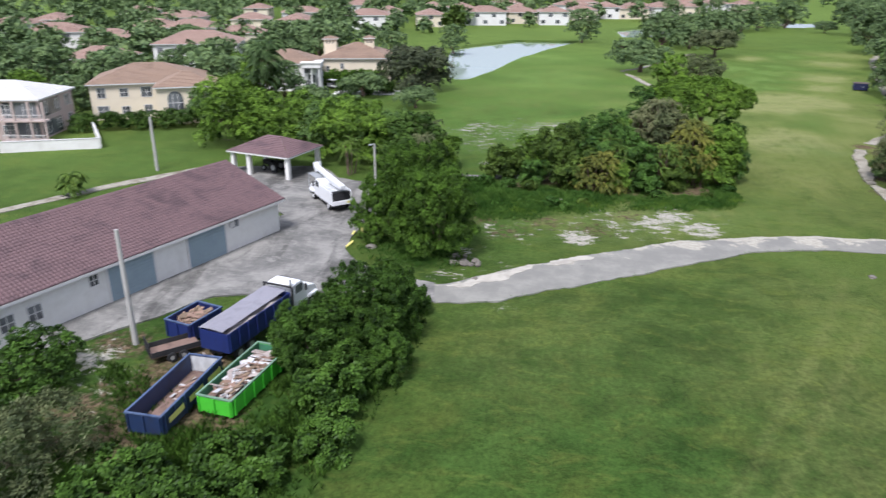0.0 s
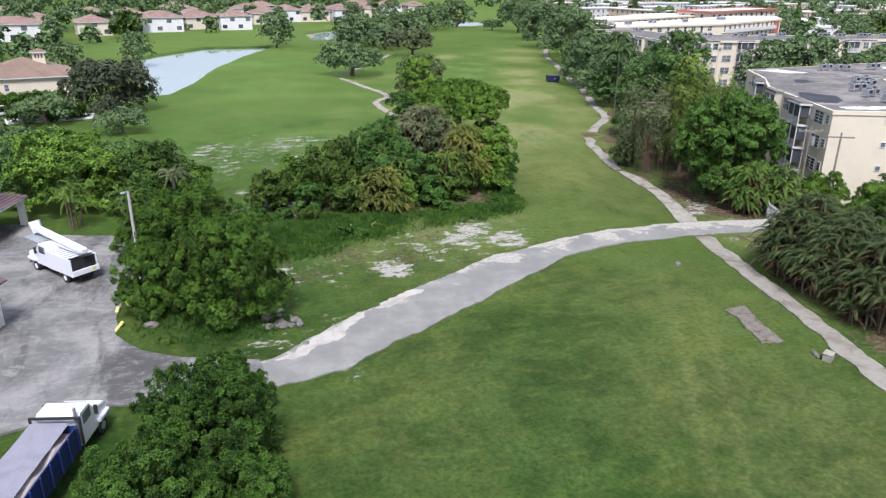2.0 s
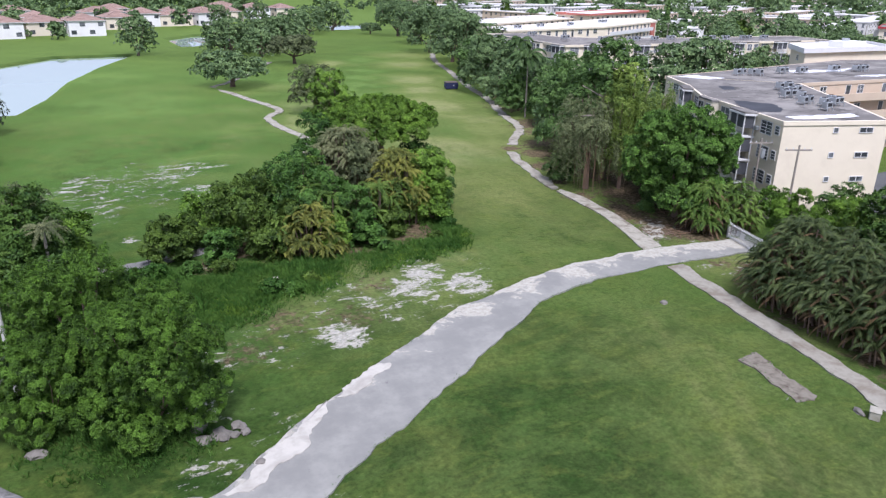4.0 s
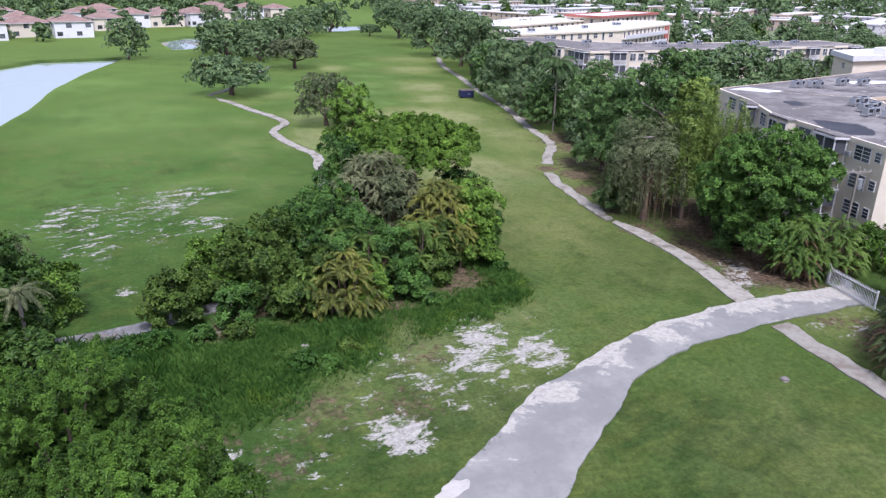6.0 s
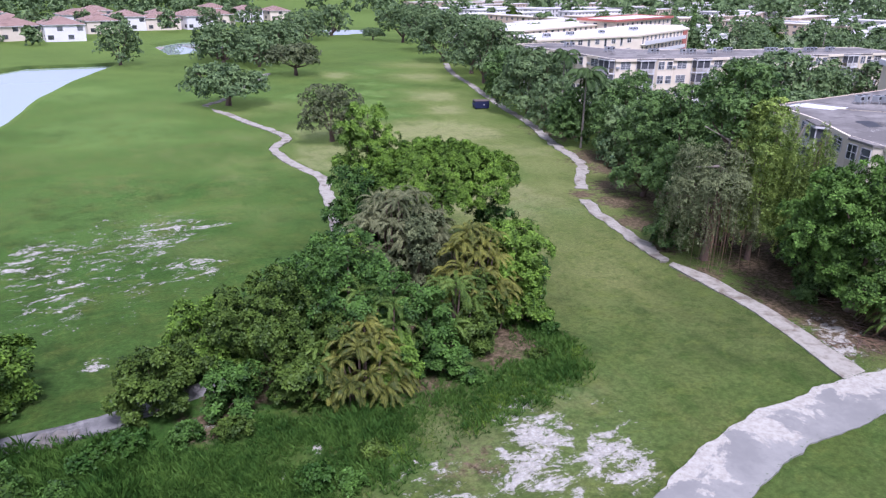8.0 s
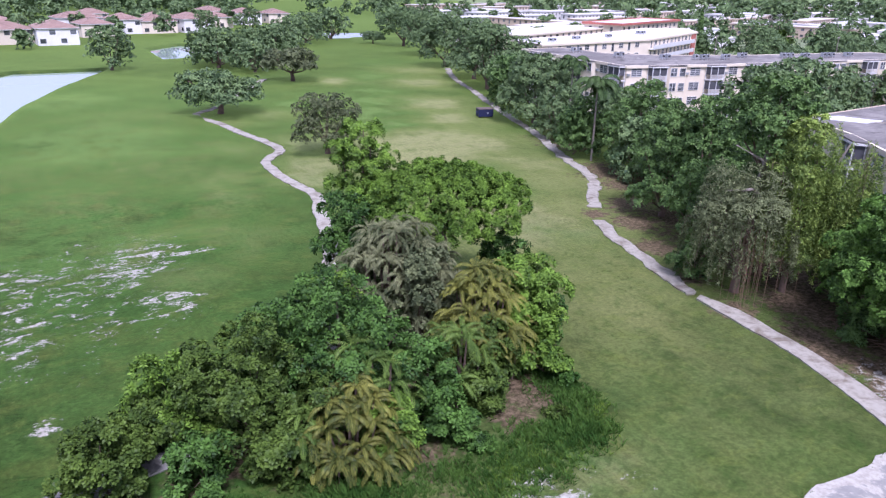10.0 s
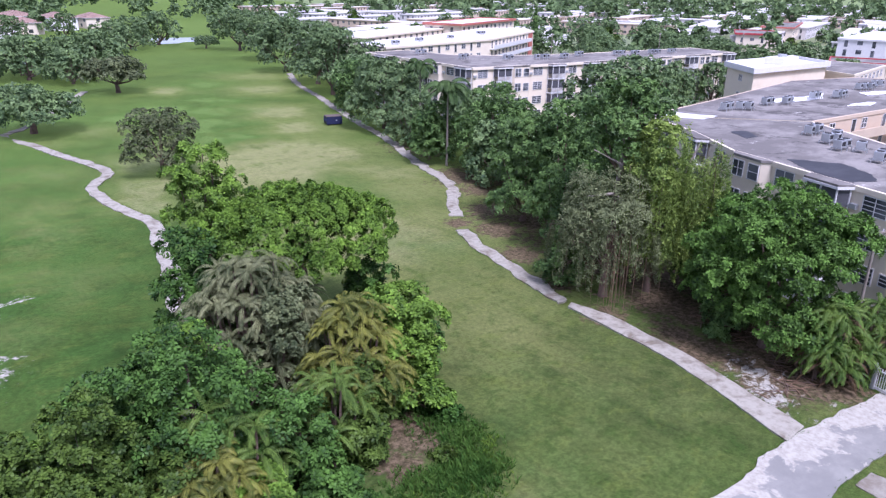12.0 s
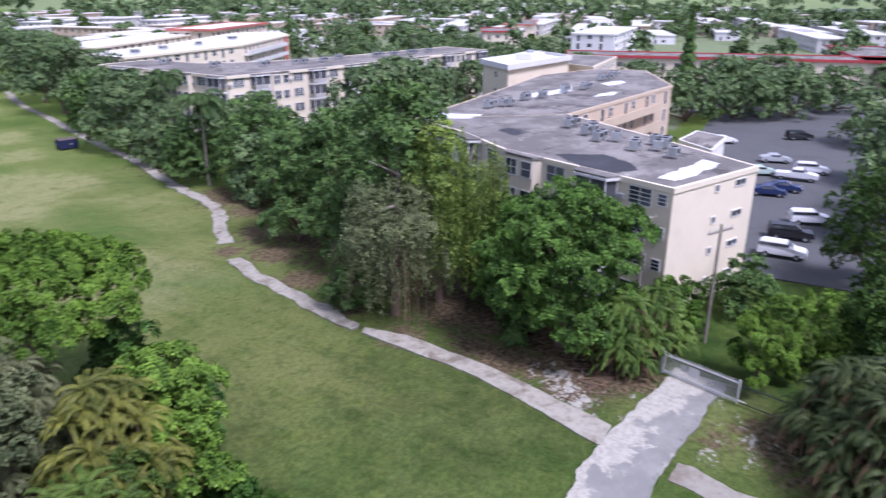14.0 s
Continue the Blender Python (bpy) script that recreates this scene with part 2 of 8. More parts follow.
M_DRIFT = worn("white_sand_drift", (0.47, 0.445, 0.385), (0.3, 0.28, 0.24), 1.6, 0.45, 0.9, 0.95, bump=0.4)
M_YARD, M_ROAD = yard_material(), road_material()
M_ASPH = worn("asphalt", (0.1, 0.102, 0.102), (0.06, 0.06, 0.06), 2.0, 0.12, 0.6, 0.85, bump=0.1)
M_WALLW = worn("white_stucco", (0.79, 0.78, 0.74), (0.52, 0.5, 0.45), 1.5, 0.3, 0.35, 0.85)
M_CREAM = worn("cream_stucco", (0.75, 0.665, 0.51), (0.58, 0.5, 0.38), 1.0, 0.25, 0.35, 0.85)
M_TAN = worn("tan_stucco", (0.56, 0.45, 0.33), (0.44, 0.34, 0.25), 1.0, 0.2, 0.35, 0.85)
M_TRIM = worn("white_trim", (0.68, 0.67, 0.65), (0.5, 0.49, 0.47), 2.0, 0.6, 0.3, 0.6)
M_ROOFG = roof_material()
M_ROOFW = worn("white_roof", (0.66, 0.65, 0.63), (0.45, 0.44, 0.42), 0.6, 0.08, 0.5, 0.8, bump=0.05)
M_TILE = worn("brown_roof_tile", (0.18, 0.115, 0.118), (0.09, 0.062, 0.068), 2.5, 0.35, 0.85, 0.75, bump=0.3)
M_TILEP = worn("pink_roof_tile", (0.34, 0.235, 0.19), (0.23, 0.155, 0.125), 2.0, 0.3, 0.7, 0.75, bump=0.3)
M_TILET = worn("tan_roof_tile", (0.29, 0.205, 0.15), (0.19, 0.135, 0.1), 2.0, 0.3, 0.7, 0.75, bump=0.3)
M_BLUED = worn("blue_roller_door", (0.29, 0.37, 0.41), (0.2, 0.26, 0.3), 1.2, 0.3, 0.4, 0.55)
M_RED = worn("red_fascia", (0.42, 0.06, 0.065), (0.28, 0.05, 0.055), 1.5, 0.3, 0.5, 0.6)
M_ORANGE = worn("orange_red_paint", (0.45, 0.15, 0.11), (0.34, 0.12, 0.1), 1.5, 0.3, 0.4, 0.7)
M_BARK = worn("bark", (0.17, 0.12, 0.09), (0.07, 0.05, 0.04), 6.0, 0.8, 0.8, 0.9, bump=0.6)
M_PATHB = worn("dirty_concrete", (0.29, 0.273, 0.222), (0.16, 0.13, 0.095), 2.2, 0.5, 0.9, 0.9, bump=0.3)
M_DIRT = worn("dirty_slab", (0.2, 0.18, 0.14), (0.075, 0.055, 0.04), 2.0, 1.4, 0.95, 0.95, bump=0.4)
M_PINK = worn("pink_stucco", (0.52, 0.42, 0.38), (0.4, 0.31, 0.27), 1.0, 0.25, 0.5, 0.85)
M_PALMT = worn("palm_trunk", (0.27, 0.24, 0.2), (0.15, 0.13, 0.1), 5.0, 0.8, 0.6, 0.85)
M_POLE = worn("concrete_pole", (0.45, 0.44, 0.41), (0.3, 0.29, 0.27), 4.0, 0.6, 0.5, 0.85)
M_METAL = worn("galvanised_metal", (0.5, 0.52, 0.53), (0.33, 0.34, 0.35), 4.0, 0.7, 0.5, 0.45, 0.6)
M_DARK = worn("dark_rubber", (0.025, 0.025, 0.027), (0.05, 0.05, 0.05), 5.0, 1.0, 0.5, 0.8)


def glass_material():
    n = Net("window_glass")
    c = n.mix(n.ramp(n.noise(0.35, 2.0), 0.4, 0.6), (0.05, 0.055, 0.06), (0.16, 0.17, 0.18))
    return n.done(c, 0.12, 0.0, 0.6)


def water_material():
    n = Net("lake_water")
    n.bump(n.noise(0.9, 4.0, 0.6, (20, 1.0, 0.4, 1.0)), 0.05, 0.03)
    n.bsdf.inputs["IOR"].default_value = 1.6
    return n.done((0.34, 0.41, 0.36), 0.03, 0.0, 1.0)


M_GLASS, M_WATER = glass_material(), water_material()
L_MANGO = leafy("broad_leaves", (0.24, 0.405, 0.05), (0.013, 0.04, 0.007))
L_DEEP = leafy("deep_green_leaves", (0.2, 0.33, 0.085), (0.014, 0.04, 0.014))
L_OLIVE = leafy("olive_leaves", (0.14, 0.22, 0.035), (0.012, 0.03, 0.007))
L_GREY = leafy("grey_green_leaves", (0.2, 0.23, 0.1), (0.032, 0.05, 0.022))
# far foliage, its green paled in the colour itself for haze
L_FAR = leafy("oak_leaves_hazed", (0.235, 0.335, 0.125), (0.032, 0.066, 0.03))
L_PALM = leafy("palm_fronds", (0.2, 0.3, 0.055), (0.03, 0.07, 0.013), 0.2)
L_PALMDRY = leafy("drying_palm_fronds", (0.32, 0.32, 0.06), (0.03, 0.055, 0.014), 0.25)
L_PALMGREY = leafy("dusty_palm_fronds", (0.3, 0.315, 0.15), (0.03, 0.048, 0.018), 0.25)
L_PALMDK = leafy("dark_palm_fronds", (0.12, 0.19, 0.06), (0.02, 0.045, 0.015), 0.2)
L_PALMMIX = leafy("green_and_brown_fronds", (0.13, 0.165, 0.055), (0.012, 0.028, 0.01), 0.2, patch=0.9)
L_VINE = leafy("vine_leaves", (0.34, 0.45, 0.085), (0.06, 0.11, 0.028))
L_GRASS = leafy("tall_grass", (0.125, 0.23, 0.04), (0.032, 0.09, 0.016), 0.3)
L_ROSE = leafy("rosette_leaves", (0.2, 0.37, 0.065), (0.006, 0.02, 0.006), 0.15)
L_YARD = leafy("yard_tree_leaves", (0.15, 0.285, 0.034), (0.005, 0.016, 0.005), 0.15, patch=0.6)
# weed leaves with the thicket's shade put into their colour
L_RANK_SHADE = leafy("rank_weeds_shade_in_colour", (0.09, 0.185, 0.03), (0.018, 0.058, 0.01), 0.2)
# darker leaf copy with shade put into the colour
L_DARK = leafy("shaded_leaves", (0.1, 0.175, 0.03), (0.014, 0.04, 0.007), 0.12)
L_GROVE = leafy("grove_leaves", (0.125, 0.25, 0.042), (0.009, 0.028, 0.008))
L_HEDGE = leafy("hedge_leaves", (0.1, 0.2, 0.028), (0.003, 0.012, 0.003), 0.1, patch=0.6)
L_DUSK = leafy("dusky_leaves", (0.12, 0.14, 0.07), (0.022, 0.034, 0.02), 0.08)
L_DEAD = leafy("dead_brown_fronds", (0.26, 0.17, 0.085), (0.08, 0.05, 0.03), 0.2)
L_TWIG = leafy("brown_grey_twigs_and_leaves", (0.29, 0.335, 0.15), (0.075, 0.095, 0.045), 0.2, patch=0.8)
L_WEED = leafy("yellow_weeds", (0.24, 0.36, 0.05), (0.08, 0.16, 0.02), 0.35)
M_ROOT = worn("hanging_roots", (0.2, 0.13, 0.08), (0.1, 0.06, 0.04), 5.0, 1.0, 0.7, 0.9)


# ---- mesh helpers ----
def quick_mesh(name, verts, quads, material):
    """A mesh from an array of corners (n, 3) and of quads (m, 4)."""
    me = bpy.data.meshes.new(name)
    verts, quads = np.asarray(verts, dtype=np.float32), np.asarray(quads, dtype=np.int32)
    k = quads.shape[1]
    me.vertices.add(len(verts))
    me.vertices.foreach_set("co", verts.ravel())
    me.loops.add(quads.size)
    me.loops.foreach_set("vertex_index", quads.ravel())
    me.polygons.add(len(quads))
    me.polygons.foreach_set("loop_start", np.arange(0, quads.size, k, dtype=np.int32))
    me.materials.append(material)
    me.update(calc_edges=True)
    return me


def bm_mesh(name, bm, material, smooth=False):
    bmesh.ops.recalc_face_normals(bm, faces=bm.faces)
    me = bpy.data.meshes.new(name)
    bm.to_mesh(me)
    bm.free()
    if material:
        me.materials.append(material)
    if smooth:
        me.shade_smooth()
    return me


def part(name, data, material, parent, label="", m=None):
    """Links a bmesh or a mesh as one mesh object under a thing or a part."""
    if isinstance(data, bmesh.types.BMesh):
        data = bm_mesh(name, data, material)
    ob = new(name, data)
    ob.parent = parent
    if m is not None:
        ob.matrix_basis = m
    if label:
        tagged(ob, label)
    return ob


def thing(name, m, label, category, group="", kind=""):
    return_ob = new(name)
    return_ob.empty_display_size = 0.2
    return_ob.matrix_basis = m
    return tagged(return_ob, label, category, group, kind)


def box(bm, x0, x1, y0, y1, z0, z1, bevel=0.0, m=None):
    got = bmesh.ops.create_cube(bm, size=1.0)["verts"]
    mat4 = Matrix.Translation(((x0 + x1) / 2, (y0 + y1) / 2, (z0 + z1) / 2)) @ Matrix.Diagonal((x1 - x0, y1 - y0, z1 - z0, 1))
    bmesh.ops.transform(bm, matrix=(m or Matrix()) @ mat4, verts=got)
    if bevel:
        bmesh.ops.bevel(bm, geom=list({e for v in got for e in v.link_edges}), offset=bevel, segments=1, affect="EDGES")
    return bm


def boxes(*specs, bevel=0.0):
    bm = bmesh.new()
    for s in specs:
        box(bm, *s, bevel=bevel)
    return bm


def tube(bm, pts, radii, segs=7):
    """A tapered tube along points."""
    pts = [Vector(p) for p in pts]
    rings = []
    for i, p in enumerate(pts):
        d = (pts[min(i + 1, len(pts) - 1)] - pts[max(i - 1, 0)]).normalized()
        a = d.orthogonal().normalized()
        b = d.cross(a)
        rings.append([bm.verts.new(p + radii[i] * (math.cos(2 * math.pi * k / segs) * a + math.sin(2 * math.pi * k / segs) * b)) for k in range(segs)])
    for r, s in zip(rings, rings[1:]):
        for k in range(segs):
            bm.faces.new((r[k], r[(k + 1) % segs], s[(k + 1) % segs], s[k]))
    bm.faces.new(list(reversed(rings[0])))
    bm.faces.new(rings[-1])
    return bm


def prism(outline, z0, z1, bm=None):
    bm = bm or bmesh.new()
    lo = [bm.verts.new((x, y, z0)) for x, y in outline]
    hi = [bm.verts.new((x, y, z1)) for x, y in outline]
    n = len(outline)
    for i in range(n):
        bm.faces.new((lo[i], lo[(i + 1) % n], hi[(i + 1) % n], hi[i]))
    bm.faces.new(hi)
    bm.faces.new(list(reversed(lo)))
    return bm


def wobble(pts, step, amount, seed, closed=True):
    """A polyline resampled and made uneven, for worn edges."""
    pts = [Vector((*p, 0)) for p in pts]
    out = []
    n = len(pts) if closed else len(pts) - 1
    for i in range(n):
        a, b = pts[i], pts[(i + 1) % len(pts)]
        k = max(1, round((b - a).length / step))
        for j in range(k):
            p = a.lerp(b, j / k)
            out.append(p)
    if not closed:
        out.append(pts[-1])
    res = []
    for p in out:
        q = Vector((p.x * 0.4 + seed, p.y * 0.4, seed))
        v = noise.noise_vector(q) + 0.45 * noise.noise_vector(q * 3.1) + 0.25 * noise.noise_vector(q * 7.3)
        res.append((p.x + amount * v.x, p.y + amount * v.y))
    return res


EDGES = []


def sheet(name, outline, z, material, label, category, thick=0.12, step=0.6, amount=0.25, seed=3.0):
    """A slab with a worn outline, lying in the ground and proud of it by z."""
    worn_line = wobble(outline, step, amount, seed)
    EDGES.append((category, [tuple(p) for p in worn_line]))
    ob = new(name, bm_mesh(name, prism(worn_line, z - thick, z), material))
    return tagged(ob, label, category, kind="structure")


def ribbon(center, width, seed):
    """The outline of a winding path of about that width along a smooth line."""
    pts = [Vector(p) for p in center]
    pts = [pts[0] * 2 - pts[1]] + pts + [pts[-1] * 2 - pts[-2]]
    line = []
    for a, b, c, d in zip(pts, pts[1:], pts[2:], pts[3:]):
        k = max(2, round((c - b).length / 0.8))
        for i in range(k):
            t = i / k
            line.append(0.5 * (2 * b + (c - a) * t + (2 * a - 5 * b + 4 * c - d) * t * t + (3 * b - a - 3 * c + d) * t ** 3))
    line.append(pts[-2])
    left, right = [], []
    for i, p in enumerate(line):
        d = (line[min(i + 1, len(line) - 1)] - line[max(i - 1, 0)]).normalized()
        s = Vector((-d.y, d.x))
        left.append(tuple(p + s * width * (0.48 + 0.2 * noise.noise((i * 0.37, seed, 0)) + 0.12 * noise.noise((i * 1.7, seed, 3)))))
        right.append(tuple(p - s * width * (0.48 + 0.2 * noise.noise((i * 0.41, seed, 5)) + 0.12 * noise.noise((i * 1.9, seed, 7)))))
    return left + right[::-1]


# ---- ground ----
def inside(px, py, poly):
    res = np.zeros(px.shape, bool)
    n = len(poly)
    for i in range(n):
        (x0, y0), (x1, y1) = poly[i], poly[(i + 1) % n]
        hit = ((y0 > py) != (y1 > py)) & (px < (x1 - x0) * (py - y0) / (y1 - y0 + 1e-9) + x0)
        res ^= hit
    return res


def edge_far(px, py, poly):
    """Distance to a polygon's edge, negative within it."""
    best = np.full(px.shape, 1e9)
    for i in range(len(poly)):
        (x0, y0), (x1, y1) = poly[i], poly[(i + 1) % len(poly)]
        dx, dy = x1 - x0, y1 - y0
        k = np.clip(((px - x0) * dx + (py - y0) * dy) / (dx * dx + dy * dy), 0, 1)
        best = np.minimum(best, np.hypot(px - x0 - k * dx, py - y0 - k * dy))
    return np.where(inside(px, py, poly), -best, best)


LAKES = [
    [(-16, 180), (-10, 200), (-4, 228), (3, 252), (16, 284), (-6, 284), (-21, 263), (-27, 250), (-25, 225), (-20, 188)],
    [(37, 310), (50, 313), (60, 324), (64, 352), (50, 358), (37, 342)],
    [(120, 372), (140, 382), (160, 402), (154, 430), (136, 425), (124, 400)],
]
MOUNDS = [(8, 115, 5, 0.9), (10, 127, 5, 0.8), (17, 141, 6, 1.0), (2, 146, 9, 1.2), (14, 163, 8, 1.0), (-8, 162, 10, 1.0), (12, 196, 11, 1.0), (-2, 176, 7, -0.8), (8, 134, 6, -0.6), (4, 222, 10, 1.0), (14, 180, 6, 0.8)]


def swell(px, py):
    h = np.zeros_like(px)
    for x, y, r, a in MOUNDS:
        h += 0.5 * a * np.exp(-((px - x) ** 2 + (py - y) ** 2) / (r * r))
    for lake in LAKES:
        h += -1.6 * np.clip(-edge_far(px, py, lake) / 4.0 + 0.5, 0, 1)
    return h


def steps(*runs):
    """Coordinates from runs of (start, end, step)."""
    return np.unique(np.round(np.concatenate([np.arange(a, b, s) for a, b, s in runs]), 3))


def blob(px, py, spots):
    w = np.zeros_like(px)
    sx = px + 1.3 * np.sin(py * 0.43 + 1.7) + 0.8 * np.sin(py * 1.13 + px * 0.37)
    sy = py + 1.3 * np.sin(px * 0.51 + 0.4) + 0.8 * np.sin(px * 1.21 - py * 0.29)
    for x, y, r, a in spots:
        far = np.where(r > 4, np.hypot(sx - x, (sy - y) * 0.8), np.hypot(px - x, py - y))
        w = np.maximum(w, a * np.clip(1.3 - far / r, 0, 1))
    return w


SAND_ROADSIDE = [(8.5, 68.5, 3.2, 1.0), (18.5, 75, 5, 0.86), (21.5, 72.8, 4, 0.88), (13.5, 73, 5.5, 0.56), (8.5, 72, 4, 0.55), (17.5, 70.5, 3, 0.6), (10.5, 75.5, 4.5, 0.5), (24, 76, 3, 0.5), (4, 68, 4, 0.5), (-2, 117, 13, 0.56), (4, 123, 9, 0.66), (-8, 122, 6, 0.66), (-6, 110, 8, 0.58), (5, 111, 5, 0.64)]
SAND_FIELDS = [(-1, 104, 4, 0.5), (-3.6, 97.4, 1.2, 0.95), (0, 60, 4, 0.55), (-3, 63, 4, 0.55), (47, 74.5, 4.2, 0.74), (49.5, 78, 3.5, 0.55), (49, 66, 4, 0.5), (-4, 57, 3, 0.6), (12, 84, 1.6, 0.7), (4, 80, 1.4, 0.7), (-24, 36, 4, 0.6), (-27, 39, 4, 0.7), (-22, 34, 3, 0.5), (31, 48, 3.2, 0.4), (1, 51, 2.5, 0.45), (-2, 84, 1.5, 0.55)]
SAND_GATE = [(46, 63.5, 4, 0.56), (47.5, 60, 3, 0.5), (44, 65.5, 3, 0.5), (46.2, 77.6, 3.4, 0.62), (45, 74, 2.6, 0.7)]
SAND_WEEDS = [(-2.5, 74.9, 1.6, 0.62), (-1.2, 70.8, 1.8, 0.66), (0.7, 70.4, 2, 0.56), (2.6, 67.2, 2.5, 0.52), (-0.8, 68.4, 2.4, 0.56), (5, 70, 2.5, 0.55), (2.3, 72, 2.6, 0.52), (6.8, 81.5, 1.2, 0.7), (1.4, 86.3, 1.2, 0.7), (-5, 71, 2, 0.55)]
SAND = SAND_WEEDS + SAND_GATE + SAND_ROADSIDE + SAND_FIELDS
MULCH_BELT = [(47.5, 90, 3, 0.75), (49.5, 97, 3, 0.8), (52.5, 104, 3.5, 0.85), (56.5, 111, 4, 0.85), (61, 117, 4, 0.85), (66, 124, 4, 0.8), (70, 133, 4, 0.75), (49, 84, 3, 0.8), (50, 86, 4, 0.5), (51.5, 92, 4, 0.5), (54, 99, 4, 0.55), (57, 106, 4.5, 0.6), (61, 113, 5, 0.65), (66, 120, 5, 0.65), (71, 132, 5, 0.65), (76, 146, 5, 0.65), (82, 160, 5, 0.6), (90, 180, 6, 0.6), (54.5, 115.5, 2.4, 0.85), (50, 76, 5, 1.0), (53, 81, 4.5, 1.0), (55, 88, 5, 0.9)]
MULCH_GROVE = [(57, 97, 6, 0.8), (62, 110, 7, 0.8), (25, 87, 3.2, 1.0), (22, 85, 2, 0.9), (70, 128, 8, 0.8), (57, 90, 8, 0.8), (76, 150, 8, 0.7), (48, 73.5, 3, 0.6), (14, 92, 9, 0.8), (45, 55, 6, 0.8), (44, 45, 6, 0.8), (5, 90, 4, 0.8), (-26, 41, 4, 0.6), (-20, 46, 3, 0.5), (-21, 39, 3.2, 0.7), (-16, 39, 2.6, 0.6), (-23, 36, 3, 0.5), (45, 61, 4, 0.6), (42.5, 54, 3, 0.8), (41.5, 48, 3, 0.8)]
MULCH_GATE = [(48.5, 76.5, 4.5, 1.0), (48, 81.5, 3.4, 0.9), (47.8, 62, 4, 0.85), (45, 59, 3.6, 0.8), (46, 66, 2.6, 0.6), (50.5, 73, 3, 0.9)]
MULCH_VERGE = [(1, 69, 4, 0.5), (5, 73, 4, 0.5), (10, 71, 4, 0.5), (-2, 73, 3, 0.55), (14, 76, 3.5, 0.5), (1.5, 86.5, 2.5, 0.8)]
MULCH_SKIPS = [(-16.4, 33, 4, 0.9), (-19.5, 31, 4, 0.7), (-21, 36, 4, 0.7), (-24, 33, 5, 0.6), (-19, 40, 3.5, 0.8)]
MULCH = MULCH_SKIPS + MULCH_VERGE + MULCH_GATE + MULCH_BELT + MULCH_GROVE
DRY_NEAR = [(14, 79, 6, 0.9), (22, 79, 6, 0.9), (8, 74, 5, 0.7), (20, 74, 6, 0.8), (38, 98, 12, 0.75), (42, 84, 12, 0.35), (47, 100, 8, 0.6), (25, 40, 12, 0.3), (30, 55, 9, 0.3), (15, 75, 12, 0.35), (30, 76, 8, 0.3), (24, 30, 10, 0.35), (6, 44, 10, 0.2), (46, 66, 6, 0.6), (44, 60, 4, 0.7), (41, 52, 3, 0.6)]
DRY_FAIRWAY = [(44, 118, 16, 1.0), (54, 118, 8, 0.8), (60, 130, 14, 0.8), (52, 155, 17, 1.2), (60, 158, 13, 1.2), (45, 151, 11, 1.25), (53, 148, 7, 1.1), (75, 194, 10, 1.2), (70, 176, 8, 1.1), (88, 226, 11, 1.1), (32, 151, 7, 1.2), (36, 165, 7, 1.1), (30, 144, 5, 1.1), (38, 196, 6, 0.9), (69, 236, 7, 1.2), (100, 250, 14, 0.9), (62, 140, 10, 0.9)]
# dryish mound tops, with their sunlit yellow put into the turf colour
DRY_AND_LIT_MOUNDS = [(6, 128, 5, 0.6), (3, 143, 7, 0.55), (12, 160, 8, 0.6), (-6, 160, 8, 0.5), (14, 196, 12, 0.5), (-10, 140, 6, 0.4), (16, 139.5, 4.5, 0.85), (19, 149, 4.5, 0.75), (23.5, 167, 5.5, 0.85), (14.5, 126, 4.5, 0.75), (8, 116, 4, 0.6), (31, 188, 5, 0.8)]
DRY_AND_LIT = DRY_NEAR + DRY_FAIRWAY + DRY_AND_LIT_MOUNDS
LUSH_TONGUE = [(47, 204, 7, 1.2), (57, 210, 9, 1.3), (60, 190, 7, 1.3), (65, 203, 8, 1.3), (71, 216, 8, 1.2), (80, 242, 10, 1.2), (58, 174, 4.5, 1.2), (53, 177, 5, 1.2), (53, 186, 6, 1.3), (52, 132, 5, 0.8), (54, 141, 4, 0.7), (46, 112, 5, 0.5), (98, 272, 12, 0.8)]
LUSH = LUSH_TONGUE + [(-6, 78, 10, 1.0), (0, 82, 8, 1.0), (-2, 136, 34, 1.0), (6, 180, 32, 1.1), (4, 225, 26, 1.1), (30, 215, 20, 1.0), (5, 84, 12, 0.9), (20, 80, 8, 0.8), (-10, 84, 10, 0.9), (-55, 88, 22, 0.4), (-15, 32, 14, 0.5), (8, 30, 14, 0.5)]
gx = steps((-2600, -700, 200), (-700, -130, 30), (-130, -50, 5), (-50, 70, 0.8), (70, 130, 3), (130, 700, 30), (700, 2601, 200))
gy = steps((-1500, -300, 200), (-300, 0, 30), (0, 24, 3), (24, 140, 0.8), (140, 300, 2.0), (300, 440, 5), (440, 900, 40), (900, 3001, 300))
GX, GY = np.meshgrid(gx, gy)
px, py = GX.ravel(), GY.ravel()
rough_z = 0.05 * np.sin(px * 0.31 + 1.3 * np.sin(py * 0.17)) * np.sin(py * 0.23 + px * 0.05)
pz = swell(px, py) + np.where((np.abs(px) < 130) & (py < 300), rough_z, 0) - 0.05
nx, ny = len(gx), len(gy)
idx = (np.arange(ny - 1)[:, None] * nx + np.arange(nx - 1)[None, :]).ravel()
ground = new("ground", quick_mesh("ground", np.stack([px, py, pz], 1), np.stack([idx, idx + 1, idx + nx + 1, idx + nx], 1), M_TURF))
tagged(ground, "mown and patchy green turf with sandy bare spots", "ground", kind="structure")
ground.data.shade_smooth()
